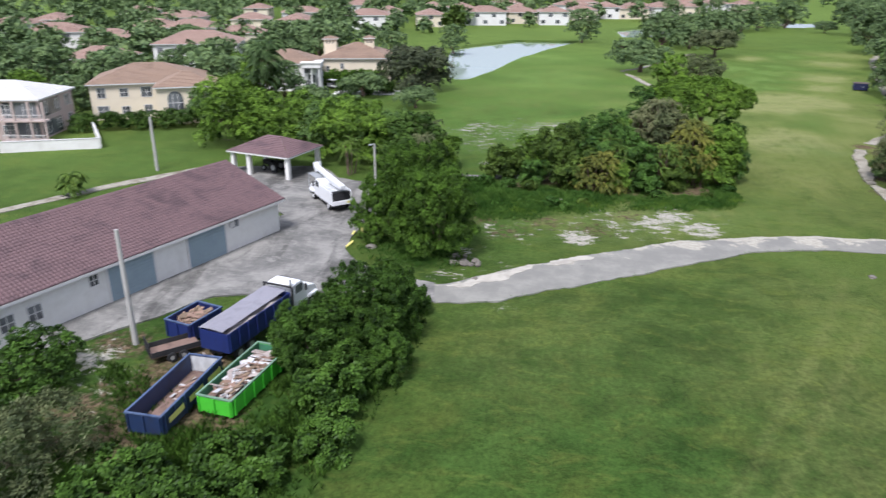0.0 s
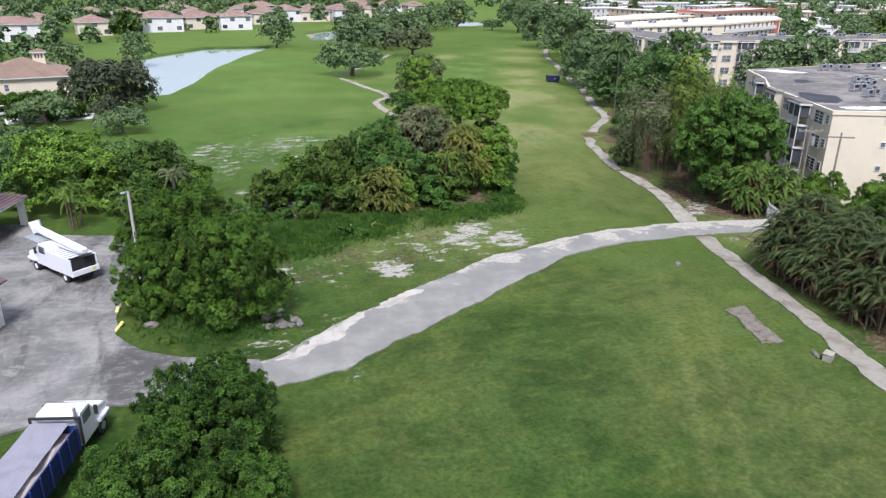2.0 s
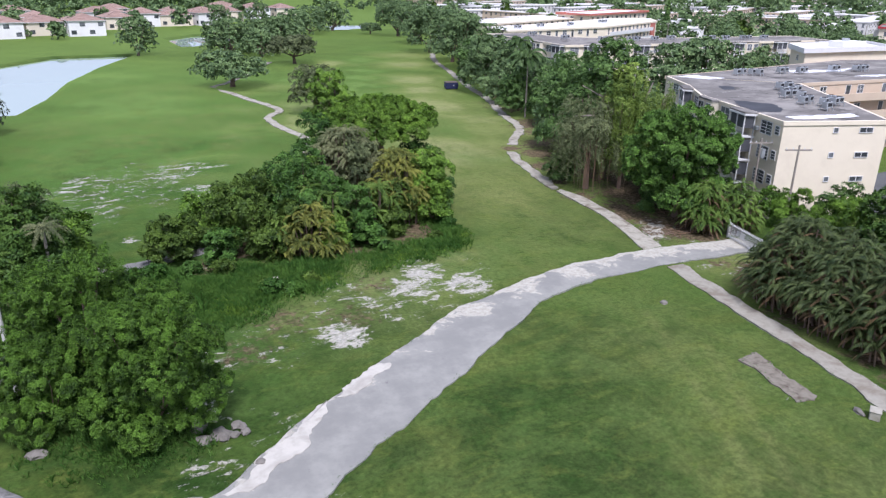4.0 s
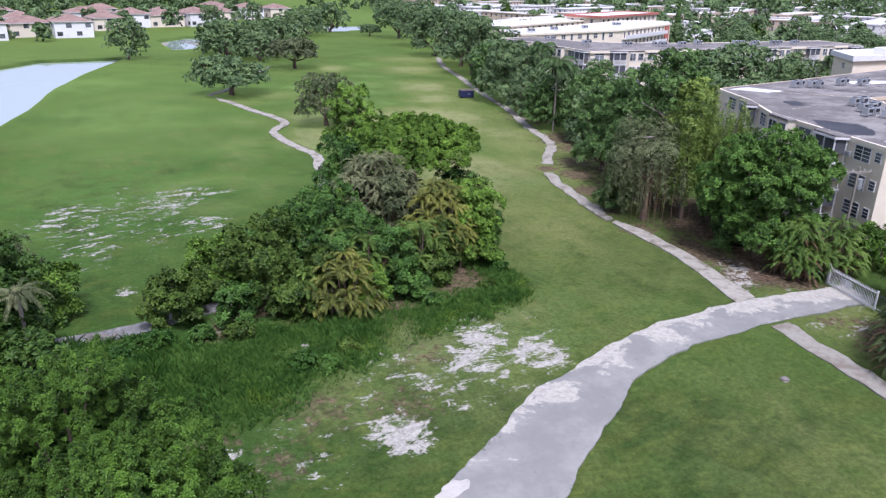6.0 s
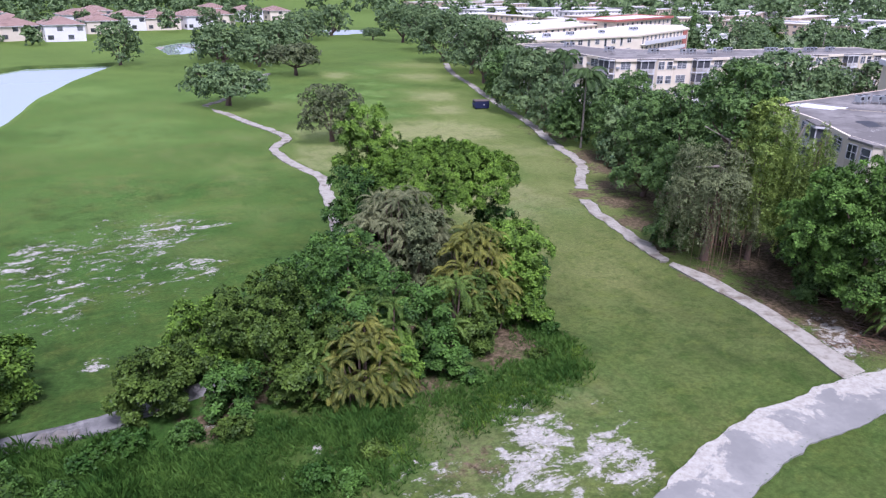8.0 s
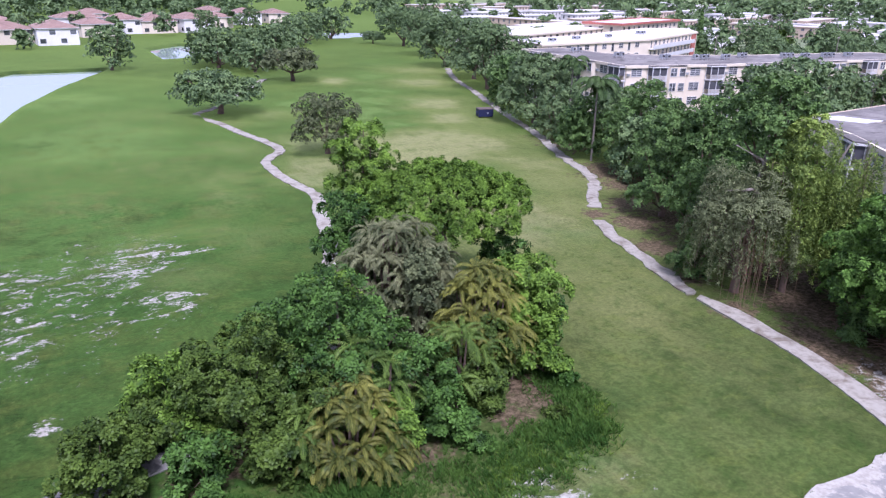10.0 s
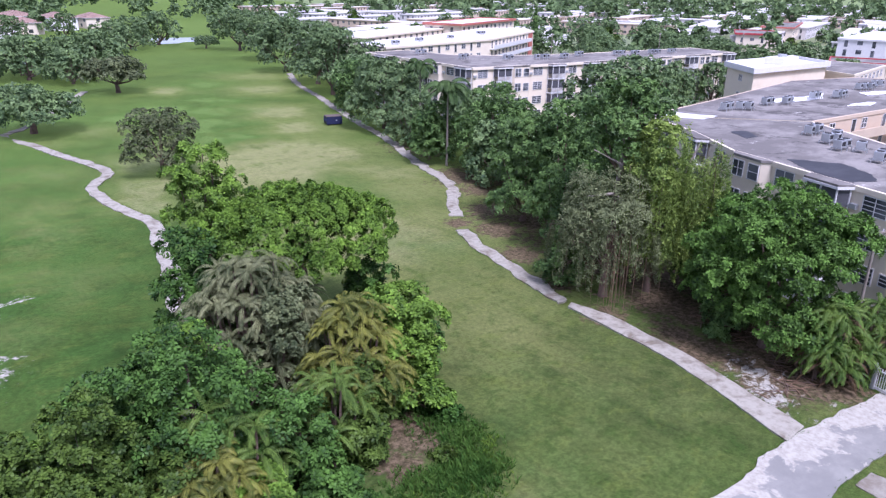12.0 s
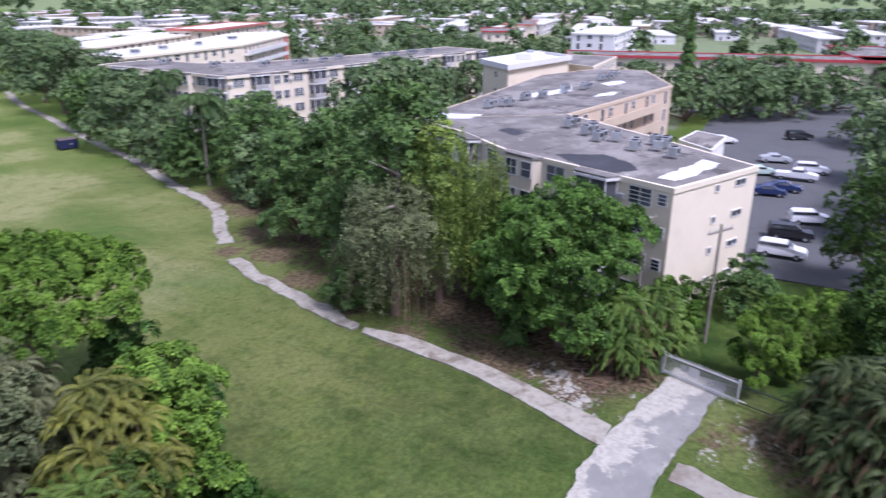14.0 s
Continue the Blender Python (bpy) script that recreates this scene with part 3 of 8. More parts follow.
TRACKS = [((16.1, 32.1), (25, 47.7)), ((25, 47.7), (31.6, 60.8)), ((17.9, 31.5), (31.6, 54.4)), ((9, 20), (16.1, 32.1)), ((11, 20), (17.9, 31.5)), ((2.5, 50.5), (6.5, 44)), ((6.5, 44), (11.2, 38))]


def streaks(px, py):
    w = np.zeros_like(px)
    for (x0, y0), (x1, y1) in TRACKS:
        dx, dy = x1 - x0, y1 - y0
        k = np.clip(((px - x0) * dx + (py - y0) * dy) / (dx * dx + dy * dy), 0, 1)
        w = np.maximum(w, (0.22 if x1 < 12 else 0.5) * np.clip(1.5 - np.hypot(px - x0 - k * dx, py - y0 - k * dy) / 0.45, 0, 1))
    return w


for aname, spots in (("sand", SAND), ("mulch", MULCH), ("dry", DRY_AND_LIT), ("lush", LUSH)):
    ground.data.attributes.new(aname, "FLOAT", "POINT").data.foreach_set("value", np.maximum(blob(px, py, spots), streaks(px, py) if aname == "dry" else 0).astype(np.float32))

town = np.clip((px - 0.42 * py - 95) / 40, 0, 1) * (px > 100)
ground.data.attributes.new("town", "FLOAT", "POINT").data.foreach_set("value", town.astype(np.float32))

for i, lake in enumerate(LAKES):
    grown = []
    c = Vector((sum(p[0] for p in lake) / len(lake), sum(p[1] for p in lake) / len(lake)))
    for p in lake:
        v = Vector(p) - c
        q = c + v * (1 + 4.0 / v.length)
        grown.append((q.x, q.y))
    ob = new("water", bm_mesh("water", prism(grown, -1.0, -0.75), M_WATER))
    tagged(ob, "still pond reflecting a pale bright sky", "lake", kind="structure")

road_n = [(-5, 54.6), (-3.7, 54.8), (1.2, 58.6), (8.8, 63.3), (18, 68.4), (24.9, 70.5), (32.1, 72.1), (41.4, 71.9), (49.6, 70.5), (53, 70)]
road_s = [(53, 66.3), (47.7, 67.1), (40.8, 67.9), (30.6, 68.1), (24.4, 66.2), (16.1, 61.0), (7.6, 55.9), (0.7, 51.9), (-4, 50.9)]
sheet("road", road_n + road_s, 0.05, M_ROAD, "pale worn service road with drifted white sand", "road", 0.4, 0.5, 0.35, 3.0)
yard = [(-4, 51.2), (-10.8, 51.4), (-15.2, 51.7), (-18.8, 50.8), (-22.6, 49.6), (-26.3, 44.4), (-31.4, 37.6), (-36, 33), (-42, 36), (-35, 46), (-24, 71), (-32, 78),
        (-38, 90), (-26, 92), (-22, 86.5), (-16.2, 84.5), (-13.4, 76), (-14.6, 70), (-14.7, 62.2), (-12.7, 58.7), (-9.2, 56.5), (-4.6, 54.8)]
sheet("pavement_1", yard, 0.06, M_YARD, "stained grey gravel and asphalt yard", "yard", 0.4, 0.7, 0.3, 7.0)
sheet("pavement_2", ribbon([(41.2, 67.4), (39.2, 58.4), (38, 51.2), (36.3, 44.4), (34.7, 38.2), (31.3, 27.8)], 1.9, 1), 0.06, M_PATHB, "cracked dirty concrete cart path", "path", 0.4, 0.3, 0.22, 11.0)
sheet("pavement_3", [(41.4, 71.9), (44.9, 81.7), (45.9, 90), (46.3, 92.8), (47.1, 93.2), (47.65, 89.7), (46.6, 81.4), (43.8, 71.7)], 0.07, M_CONC, "straight pale concrete cart path", "path", 0.4, 0.5, 0.16, 15.0)
sheet("pavement_4", ribbon([(46.9, 93.9), (48.1, 98.4), (51.0, 108.6), (53.0, 113.4)], 1.5, 2), 0.06, M_CONC, "broken pale concrete cart path", "path", 0.4, 0.4, 0.4, 19.0)
sheet("pavement_5", ribbon([(56.0, 117.6), (59, 121.5), (62.6, 125.2), (65.7, 130.5), (69.4, 141.1), (76, 157), (81.7, 174.8), (92.7, 205.8), (100.7, 229.4), (110.7, 250.8)], 1.65, 3), 0.06, M_CONC,
      "winding worn concrete cart path beside trees", "path", 0.4, 0.5, 0.45, 23.0)
sheet("pavement_6", ribbon([(14.5, 97), (17, 103), (19.4, 110), (23, 120.5), (26, 131.5), (27.4, 136.8), (26.6, 144.5), (26.2, 152), (27.3, 157.5), (31, 163.2), (30.5, 170.6), (28.6, 179.8), (27.4, 188.3), (25.2, 199), (30.8, 206.5), (40.6, 224.5), (52, 246)], 1.6, 4), 0.06, M_CONC,
      "winding grey concrete cart path through the meadow", "path", 0.4, 0.8, 0.25, 27.0)
for k, o in enumerate((
                       [(-3.6, 54.6), (0.8, 58), (4, 60.2), (3.6, 58.8), (0.8, 56.2), (-1.6, 54.2)],
                       [(4.4, 60.6), (8.8, 63.4), (9.6, 62.8), (6.4, 60.6)])):
    sheet("sand_drift", o, 0.085 + 0.004 * k, M_DRIFT, "drifted white sand along the road edge", "sand", 0.1, 0.22, 0.6, 50.0 + k)
sheet("pavement_7", [(-13, 90.8), (-4, 90.4), (4, 92), (4, 90.3), (-4, 88.6), (-13, 89.2)], 0.06, M_YARD, "dark broken concrete channel edge", "path", 0.4, 0.5, 0.15, 31.0)
sheet("pavement_8", [(32, 52), (34.1, 52.2), (32.7, 46.2), (30.8, 46.5)], 0.03, M_DIRT, "dirty brown slab in the lawn", "slab", 0.3, 0.3, 0.55, 35.0)
sheet("pavement_9", [(-75, 44), (-56.8, 68.3), (-49.8, 79.8), (-40, 92), (-38.5, 91), (-48.5, 78.6), (-55.5, 67.4), (-73.5, 43)], 0.06, M_CONC, "pale kerb strip along the field", "path", 0.4, 0.8, 0.2, 37.0)
sheet("parking_lot", [(76, 54), (75, 70), (84, 76), (92, 80), (108, 80), (122, 81), (140, 88), (190, 98), (215, 105), (222, 60), (160, 48), (110, 46)], 0.06, M_ASPH, "grey asphalt car park among trees", "parking lot", 0.4, 1.5, 0.2, 41.0)

# ---- buildings ----
def along(a, b):
    """A frame at a, x towards b, y to the left of it; and the length."""
    a, b = Vector((*a, 0)), Vector((*b, 0))
    d = b - a
    return Matrix.Translation(a) @ Matrix.Rotation(math.atan2(d.y, d.x), 4, "Z"), d.length


def lattice(xs, zs, y0, y1):
    """A pierced frame in one piece: every second strip of xs and of zs is a bar, the cells between them are open."""
    bm = bmesh.new()
    grid = {}

    def corner(i, j, y):
        if (i, j, y) not in grid:
            grid[i, j, y] = bm.verts.new((xs[i], y, zs[j]))
        return grid[i, j, y]

    nx_, nz_ = len(xs) - 1, len(zs) - 1
    solid = {(i, j) for i in range(nx_) for j in range(nz_) if i % 2 == 0 or j % 2 == 0}
    for i, j in solid:
        bm.faces.new([corner(*c, y0) for c in ((i, j), (i + 1, j), (i + 1, j + 1), (i, j + 1))])
        bm.faces.new([corner(*c, y1) for c in ((i, j + 1), (i + 1, j + 1), (i + 1, j), (i, j))])
        for di, dj, p, q in ((-1, 0, (i, j + 1), (i, j)), (1, 0, (i + 1, j), (i + 1, j + 1)), (0, -1, (i, j), (i + 1, j)), (0, 1, (i + 1, j + 1), (i, j + 1))):
            if (i + di, j + dj) not in solid:
                bm.faces.new((corner(*p, y0), corner(*p, y1), corner(*q, y1), corner(*q, y0)))
    return bm


def window_meshes(w, h, bars=1, rails=1):
    """Frame and pane meshes of a window, x across, z up, y outwards negative."""
    f = 0.07
    xs, zs = [-w / 2 - f, -w / 2], [-h / 2 - f, -h / 2]
    for k in range(bars):
        x = -w / 2 + w * (k + 1) / (bars + 1)
        xs += [x - 0.035, x + 0.035]
    for k in range(rails):
        z = -h / 2 + h * (k + 1) / (rails + 1)
        zs += [z - 0.025, z + 0.025]
    fr = lattice(xs + [w / 2, w / 2 + f], zs + [h / 2, h / 2 + f], -0.07, 0.02)
    return bm_mesh("window_frame", fr, M_TRIM), bm_mesh("pane", boxes((-w / 2, w / 2, -0.035, -0.005, -h / 2, h / 2)), M_GLASS)


WIN = {}


def window(parent, m, w, h, bars=1, rails=1, panes=True):
    key = (w, h, bars, rails)
    if key not in WIN:
        WIN[key] = window_meshes(*key)
    fr = part("window", WIN[key][0], None, parent, m=m)
    if panes:
        part("pane", WIN[key][1], None, fr)
    return fr


def grown_out(outline, d):
    """An anticlockwise outline pushed out by d."""
    res, n = [], len(outline)
    for i in range(n):
        p, q, r = (Vector(outline[j % n]) for j in (i - 1, i, i + 1))
        a, b = (q - p).normalized(), (r - q).normalized()
        na, nb = Vector((a.y, -a.x)), Vector((b.y, -b.x))
        s = (na + nb) / max(0.35, 1 + na.dot(nb))
        res.append((q.x + d * s.x, q.y + d * s.y))
    return res


def flat_block(label, outline, height, wall, roof, kind="apartment_building", fascia=None, category="building", lip=0.25, over=0.35, group=""):
    """A flat-roofed building over an anticlockwise outline: walls, a roof slab with overhanging edge and a low kerb round it."""
    b = thing(kind, Matrix(), label, category, group)
    part("wall", prism(outline, -0.3, height - 0.3), wall, b)
    part("roof", prism(grown_out(outline, over - 0.05), height - 0.298, height - 0.02), roof, b)
    rim = bmesh.new()
    o, i = grown_out(outline, over), grown_out(outline, over - 0.3)
    n = len(outline)
    rings = [[rim.verts.new((x, y, z)) for x, y in ring] for ring, z in ((o, height - 0.45), (o, height + lip - 0.2), (i, height + lip - 0.2), (i, height - 0.45))]
    for k in range(4):
        for j in range(n):
            rim.faces.new((rings[k][j], rings[k][(j + 1) % n], rings[(k + 1) % 4][(j + 1) % n], rings[(k + 1) % 4][j]))
    part("fascia", rim, fascia or wall, b)
    return b


def facade(b, a, c, height, floors, pattern, start=1.5, gap=3.6):
    """Rows of windows on the wall from a to c (its outside to the right of the way)."""
    m, length = along(a, c)
    n = max(1, int((length - start) / gap))
    st = height / floors
    for f in range(floors):
        for k in range(n):
            w, h, bars, rails, dz = pattern[k % len(pattern)]
            if w:
                window(b, m @ Matrix.Translation((start + gap * k + gap / 2, -0.02, st * f + 1.45 + dz)), w, h, bars, rails)


# block A, two wings and the joint
TOWER = [(123.5, 116.5), (147, 114), (153, 123), (130.5, 125)]
A1 = [(61.3, 73.2), (72.8, 68.6), (81.5, 80.3), (90.2, 92.8), (77.6, 107.2), (73.3, 98.5), (67.6, 90.8)]
A2 = [(90.2, 92.8), (126, 88.4), (146, 98), (143.5, 107), (128, 112), (95, 108.6), (77.6, 107.2)]
blockA = flat_block("white four-storey apartment block with a stained tar roof", A1, 11.1, M_CREAM, M_ROOFG, over=0.12, lip=0.2)
blockA2 = flat_block("tan four-storey gallery apartment wing with a stained tar roof", A2, 11.1, M_TAN, M_ROOFG, over=0.12, lip=0.2)
blockB = flat_block("cream four-storey apartment block with grey flat roof", [(96, 157), (117, 152.5), (136, 150.3), (172, 145.6), (175, 158.4), (136, 164), (118, 170), (109, 178), (108, 192), (97, 192)], 11.1, M_CREAM, M_ROOFG)
blockC = flat_block("pink and white apartment block with white flat roof", [(109, 201), (150, 207), (190, 226), (200, 240), (186, 246), (140, 224), (110, 216)], 11.1, M_CREAM, M_ROOFW)
blockT = flat_block("cream apartment wing behind the courtyard", [(147.6, 109), (173, 112), (171, 127), (153.8, 123.5)], 11.1, M_CREAM, M_ROOFG, over=0.12, lip=0.2)
tower = flat_block("cream stair and lift tower with white slab roof", TOWER, 12.6, M_CREAM, M_ROOFW, over=0.6, lip=0.7, fascia=M_TRIM, category="tower", kind="stair_tower")


def porch(b, m, x, height, floors):
    """A tier of screened porches with angled corners under a slab."""
    st = height / floors
    part("cornice", prism([(x - 2.2, 0.0), (x - 1.7, -1.4), (x + 1.7, -1.4), (x + 2.2, 0.0)], height - 0.14, height + 0.04), M_ROOFG, b, m=m)
    part("cornice_band", prism([(x - 2.26, 0.0), (x - 1.75, -1.46), (x + 1.75, -1.46), (x + 2.26, 0.0)], height - 0.36, height - 0.143), M_TRIM, b, m=m)
    for s, d in ((-2.02, -0.2), (-1.6, -1.22), (-0.06, -1.25), (1.48, -1.22), (1.9, -0.2)):
        part("post", boxes((x + s, x + s + 0.12, d - 0.06, d + 0.06, 0, height - 0.36)), M_TRIM, b, m=m)
    for f in range(floors):
        z = st * f
        bal = part("balcony", prism([(x - 2.1, 0.0), (x - 1.65, -1.3), (x + 1.65, -1.3), (x + 2.1, 0.0)], z - 0.14, z + 0.03), M_TRIM, b, m=m)
        bm = boxes((x - 1.5, x + 1.5, -1.2, -1.17, z + 0.95, z + 2.4))
        for e in (-1, 1):
            prism([(x + e * 1.96, -0.2), (x + e * 1.6, -1.14), (x + e * 1.58, -1.14), (x + e * 1.94, -0.2)][::-e], z + 0.95, z + 2.4, bm)
        part("screen", bm, M_SCREEN, bal)
        for r in range(5):
            part("rail", boxes((x - 1.6, x + 1.6, -1.24, -1.2, z + 0.12 + 0.18 * r, z + 0.2 + 0.18 * r)), M_TRIM, bal)


def west_facade(b, line, height, floors, plans=()):
    """Bays, screened porches and windows along a garden front: each plan lists (kind, way along the wall)."""
    st = height / floors
    for q, (a, c) in enumerate(zip(line, line[1:])):
        m, length = along(a, c)
        n = max(1, round(length / 4.6))
        plan = plans[q] if q < len(plans) else [(("window", "porch", "bay")[k % 3], length / n * (k + 0.5)) for k in range(n)]
        for k, (kind, x) in enumerate(plan):
            if kind == "porch":
                porch(b, m, x, height, floors)
                continue
            if kind == "bay":
                part("bay", prism([(x - 2.35, 0.0), (x - 1.7, -0.75), (x + 1.7, -0.75), (x + 2.35, 0.0)], -0.2, height - 0.2), M_CREAM, b, m=m)
                part("bay_cornice", prism([(x - 2.45, 0.0), (x - 1.75, -0.85), (x + 1.75, -0.85), (x + 2.45, 0.0)], height - 0.2, height + 0.03), M_ROOFG, b, m=m)
            for f in range(floors):
                z = st * f + 1.5
                if kind == "window" and (k + f) % 3 == 0:
                    part("air_conditioner", boxes((x - 2.1, x - 1.45, -0.32, 0.0, z - 0.6, z - 0.15), bevel=0.02), M_METAL, b, "window air conditioner", m=m)
                if kind == "window":
                    window(b, m @ Matrix.Translation((x, -0.02, z)), 2.1, 1.4, 1, 3)
                elif kind == "double":
                    window(b, m @ Matrix.Translation((x, -0.02, z)), 2.0, 1.45, 1, 1)
                elif kind == "small":
                    window(b, m @ Matrix.Translation((x, -0.02, z + 0.1)), 0.75, 0.9, 0, 2)
                else:
                    window(b, m @ Matrix.Translation((x - 0.95, -0.77, z)), 1.3, 1.45, 1, 1)
                    window(b, m @ Matrix.Translation((x + 0.95, -0.77, z)), 1.2, 1.4, 0, 1)


M_SCREEN = worn("dark_insect_screen", (0.09, 0.092, 0.1), (0.05, 0.05, 0.055), 6.0, 0.5, 0.5, 0.5)
NEAR_PLANS = [[("window", 5.0), ("small", 7.6)], [("porch", 2.5), ("window", 7.2)], [("bay", 2.7), ("double", 6.6), ("porch", 11.5), ("window", 15.7), ("small", 17.8)]]
west_facade(blockA, [(77.6, 107.2), (73.3, 98.5), (67.6, 90.8), (61.3, 73.2)], 11.1, 4, NEAR_PLANS)
facade(blockA, (61.3, 73.2), (72.8, 68.6), 11.1, 4, [(0, 0, 0, 0, 0), (0.5, 0.5, 0, 0, 0.3), (1.5, 0.5, 1, 0, 0.3)], 0.8, 3.6)
facade(blockA, (72.8, 68.6), (90.2, 92.8), 11.1, 4, [(1.2, 1.2, 1, 1, 0), (0.9, 2.0, 0, 0, -0.35)], 1.0, 3.2)
facade(blockA2, (90.2, 92.8), (126, 88.4), 11.1, 4, [(0.9, 2.0, 0, 0, -0.35), (1.2, 1.2, 1, 1, 0), (0, 0, 0, 0, 0)], 1.0, 2.6)
m_gal, l_gal = along((90.2, 92.8), (126, 88.4))
for f in range(1, 4):
    part("gallery", boxes((3.0, l_gal - 7, -1.5, 0.0, 2.775 * f - 0.15, 2.775 * f), (3.0, l_gal - 7, -1.5, -1.36, 2.775 * f, 2.775 * f + 1.05)), M_TAN, blockA2, m=m_gal)
west_facade(blockB, [(97, 192), (96, 157), (117, 152.5), (136, 150.3), (172, 145.6)], 11.1, 4)
west_facade(blockC, [(110, 216), (109, 201)], 11.1, 4)
facade(blockC, (109, 201), (150, 207), 11.1, 4, [(1.6, 1.2, 1, 1, 0), (0.9, 2.0, 0, 0, -0.35)], 1.0, 3.4)
facade(blockC, (150, 207), (190, 226), 11.1, 4, [(0.9, 2.0, 0, 0, -0.35), (1.6, 1.2, 1, 1, 0)], 1.0, 3.4)
mC, lC = along((150, 207), (190, 226))
part("stripe", boxes((lC - 5.5, lC - 1.5, -0.25, 0.0, 0, 10.7)), M_ORANGE, blockC, "orange-red painted wall stripe", m=mC)
for f in range(1, 4):
    part("gallery", boxes((1.0, lC - 6, -1.4, 0.0, 2.775 * f - 0.15, 2.775 * f), (1.0, lC - 6, -1.4, -1.28, 2.775 * f, 2.775 * f + 1.0)), M_TRIM, blockC, m=mC)
facade(blockT, (147.6, 109), (173, 112), 11.1, 4, [(1.6, 1.2, 2, 1, 0)], 1.0, 3.2)
facade(tower, TOWER[-1], TOWER[0], 12.0, 4, [(0, 0, 0, 0, 0), (1.2, 1.0, 2, 0, 0.4)], 1.0, 3.4)

# the long shed with its tiled gable roof
SH = Matrix.Translation((-22.5, 66.4, 0)) @ Matrix.Rotation(math.atan2(-0.923, -0.385), 4, "Z")
SHED_L, SHED_D, EAVE, RIDGE = 52.0, 14.6, 3.5, 6.5
shed = thing("maintenance_shed", SH, "long white stucco maintenance shed with brown tiled gable roof", "building")
bm = prism([(0.5, 0), (SHED_L, 0), (SHED_L, SHED_D), (0.5, SHED_D)][::-1], -0.3, EAVE - 0.1)
part("wall", bm, M_WALLW, shed, m=Matrix.Scale(-1, 4, (0, 1, 0)))
bm = bmesh.new()
for x0, x1 in ((0.5, 0.75), (SHED_L - 0.25, SHED_L)):
    tri = [(0, EAVE - 0.1), (-SHED_D, EAVE - 0.1), (-SHED_D / 2, RIDGE - 0.2)]
    va = [bm.verts.new((x0, y, z)) for y, z in tri]
    vb = [bm.verts.new((x1, y, z)) for y, z in tri]
    bm.faces.new(va), bm.faces.new(vb)
    for i in range(3):
        bm.faces.new((va[i], va[(i + 1) % 3], vb[(i + 1) % 3], vb[i]))
part("gable", bm, M_WALLW, shed)


def tiled_slope(x0, x1, y0, z0, y1, z1, course=0.36, hip0=0.0, hip1=0.0):
    """Stepped tile courses from the eave (y0, z0) up to the ridge (y1, z1), narrowed by hips, as one folded sheet."""
    bm = bmesh.new()
    n = max(3, round(math.hypot(y1 - y0, z1 - z0) / course))
    up = Vector((0, -(z1 - z0), (y1 - y0))).normalized() * (1 if y1 > y0 else -1)
    prof = [(0.0, -0.05)]
    for k in range(n):
        prof += [(k / n, 0.06), ((k + 1) / n, 0.005)]
    rows = []
    for s, lift in prof:
        o = up * lift
        rows.append([bm.verts.new(Vector((x, y0 + (y1 - y0) * s, z0 + (z1 - z0) * s)) + o) for x in (x0 + hip0 * s, x1 - hip1 * s)])
    for a, b in zip(rows, rows[1:]):
        bm.faces.new((a[0], a[1], b[1], b[0]))
    return bm


shed_slope = part("roof_slope", tiled_slope(0.0, SHED_L + 0.5, 0.6, EAVE, -SHED_D / 2, RIDGE), M_TILE, shed, "brown clay tile roof in stepped courses")
part("roof_slope", tiled_slope(0.0, SHED_L + 0.5, -SHED_D - 0.6, EAVE, -SHED_D / 2, RIDGE), M_TILE, shed)
part("fascia", boxes((0.0, SHED_L + 0.5, 0.55, 0.66, EAVE - 0.22, EAVE + 0.0)), M_TRIM, shed)
part("ridge_cap", tube(bmesh.new(), [(0, -SHED_D / 2, RIDGE), (SHED_L + 0.5, -SHED_D / 2, RIDGE)], [0.14, 0.14], 8), M_TILE, shed)
for x0, x1 in ((8.0, 12.4), (16.2, 20.6)):
    door = part("roller_door", boxes((x0, x1, -0.02, 0.05, 0.05, 3.15)), M_BLUED, shed, "dull blue roller door")
    for k in range(10):
        part("slat", boxes((x0, x1, 0.05, 0.075, 0.07 + 0.31 * k, 0.34 + 0.31 * k)), M_BLUED, door)
    part("door_frame", boxes((x0 - 0.15, x0, 0, 0.12, 0, 3.25), (x1, x1 + 0.15, 0, 0.12, 0, 3.25), (x0 - 0.15, x1 + 0.15, 0, 0.12, 3.16, 3.3)), M_TRIM, door)
for x, z, w, h in ((21.9, 2.5, 0.7, 0.9), (26.9, 1.75, 1.0, 1.2), (29.0, 1.75, 1.0, 1.2), (33.5, 1.7, 1.0, 1.2), (38, 1.7, 1.0, 1.2)):
    window(shed, Matrix.Translation((x, 0.02, z)) @ Matrix.Rotation(math.pi, 4, "Z"), w, h, 1, 1)
part("wall_box", boxes((6.75, 7.35, 0.0, 0.22, 2.45, 3.0), bevel=0.03), M_TRIM, shed, "small white wall box")
window(shed, Matrix.Translation((6.6, 0.04, 2.7)) @ Matrix.Rotation(math.pi, 4, "Z"), 0.8, 0.7, 0, 0)

# open carport with a hipped tile roof
CP = Matrix.Translation((-31.4, 89.2, 0)) @ Matrix.Rotation(radians(-17), 4, "Z")
carport = thing("carport", CP, "open carport with white columns and brown hipped tile roof", "carport")
W2, D2 = 5.0, 4.0
for s, nm in ((1, "front"), (-1, "back")):
    part("roof_slope", tiled_slope(-W2, W2, -s * D2, 3.1, 0, 4.8, 0.36, D2, D2), M_TILE, carport)
for s in (1, -1):
    part("roof_slope", tiled_slope(-D2, D2, -s * W2, 3.1, -s * (W2 - D2), 4.8, 0.36, D2, D2), M_TILE, carport, m=Matrix.Rotation(radians(90), 4, "Z"))
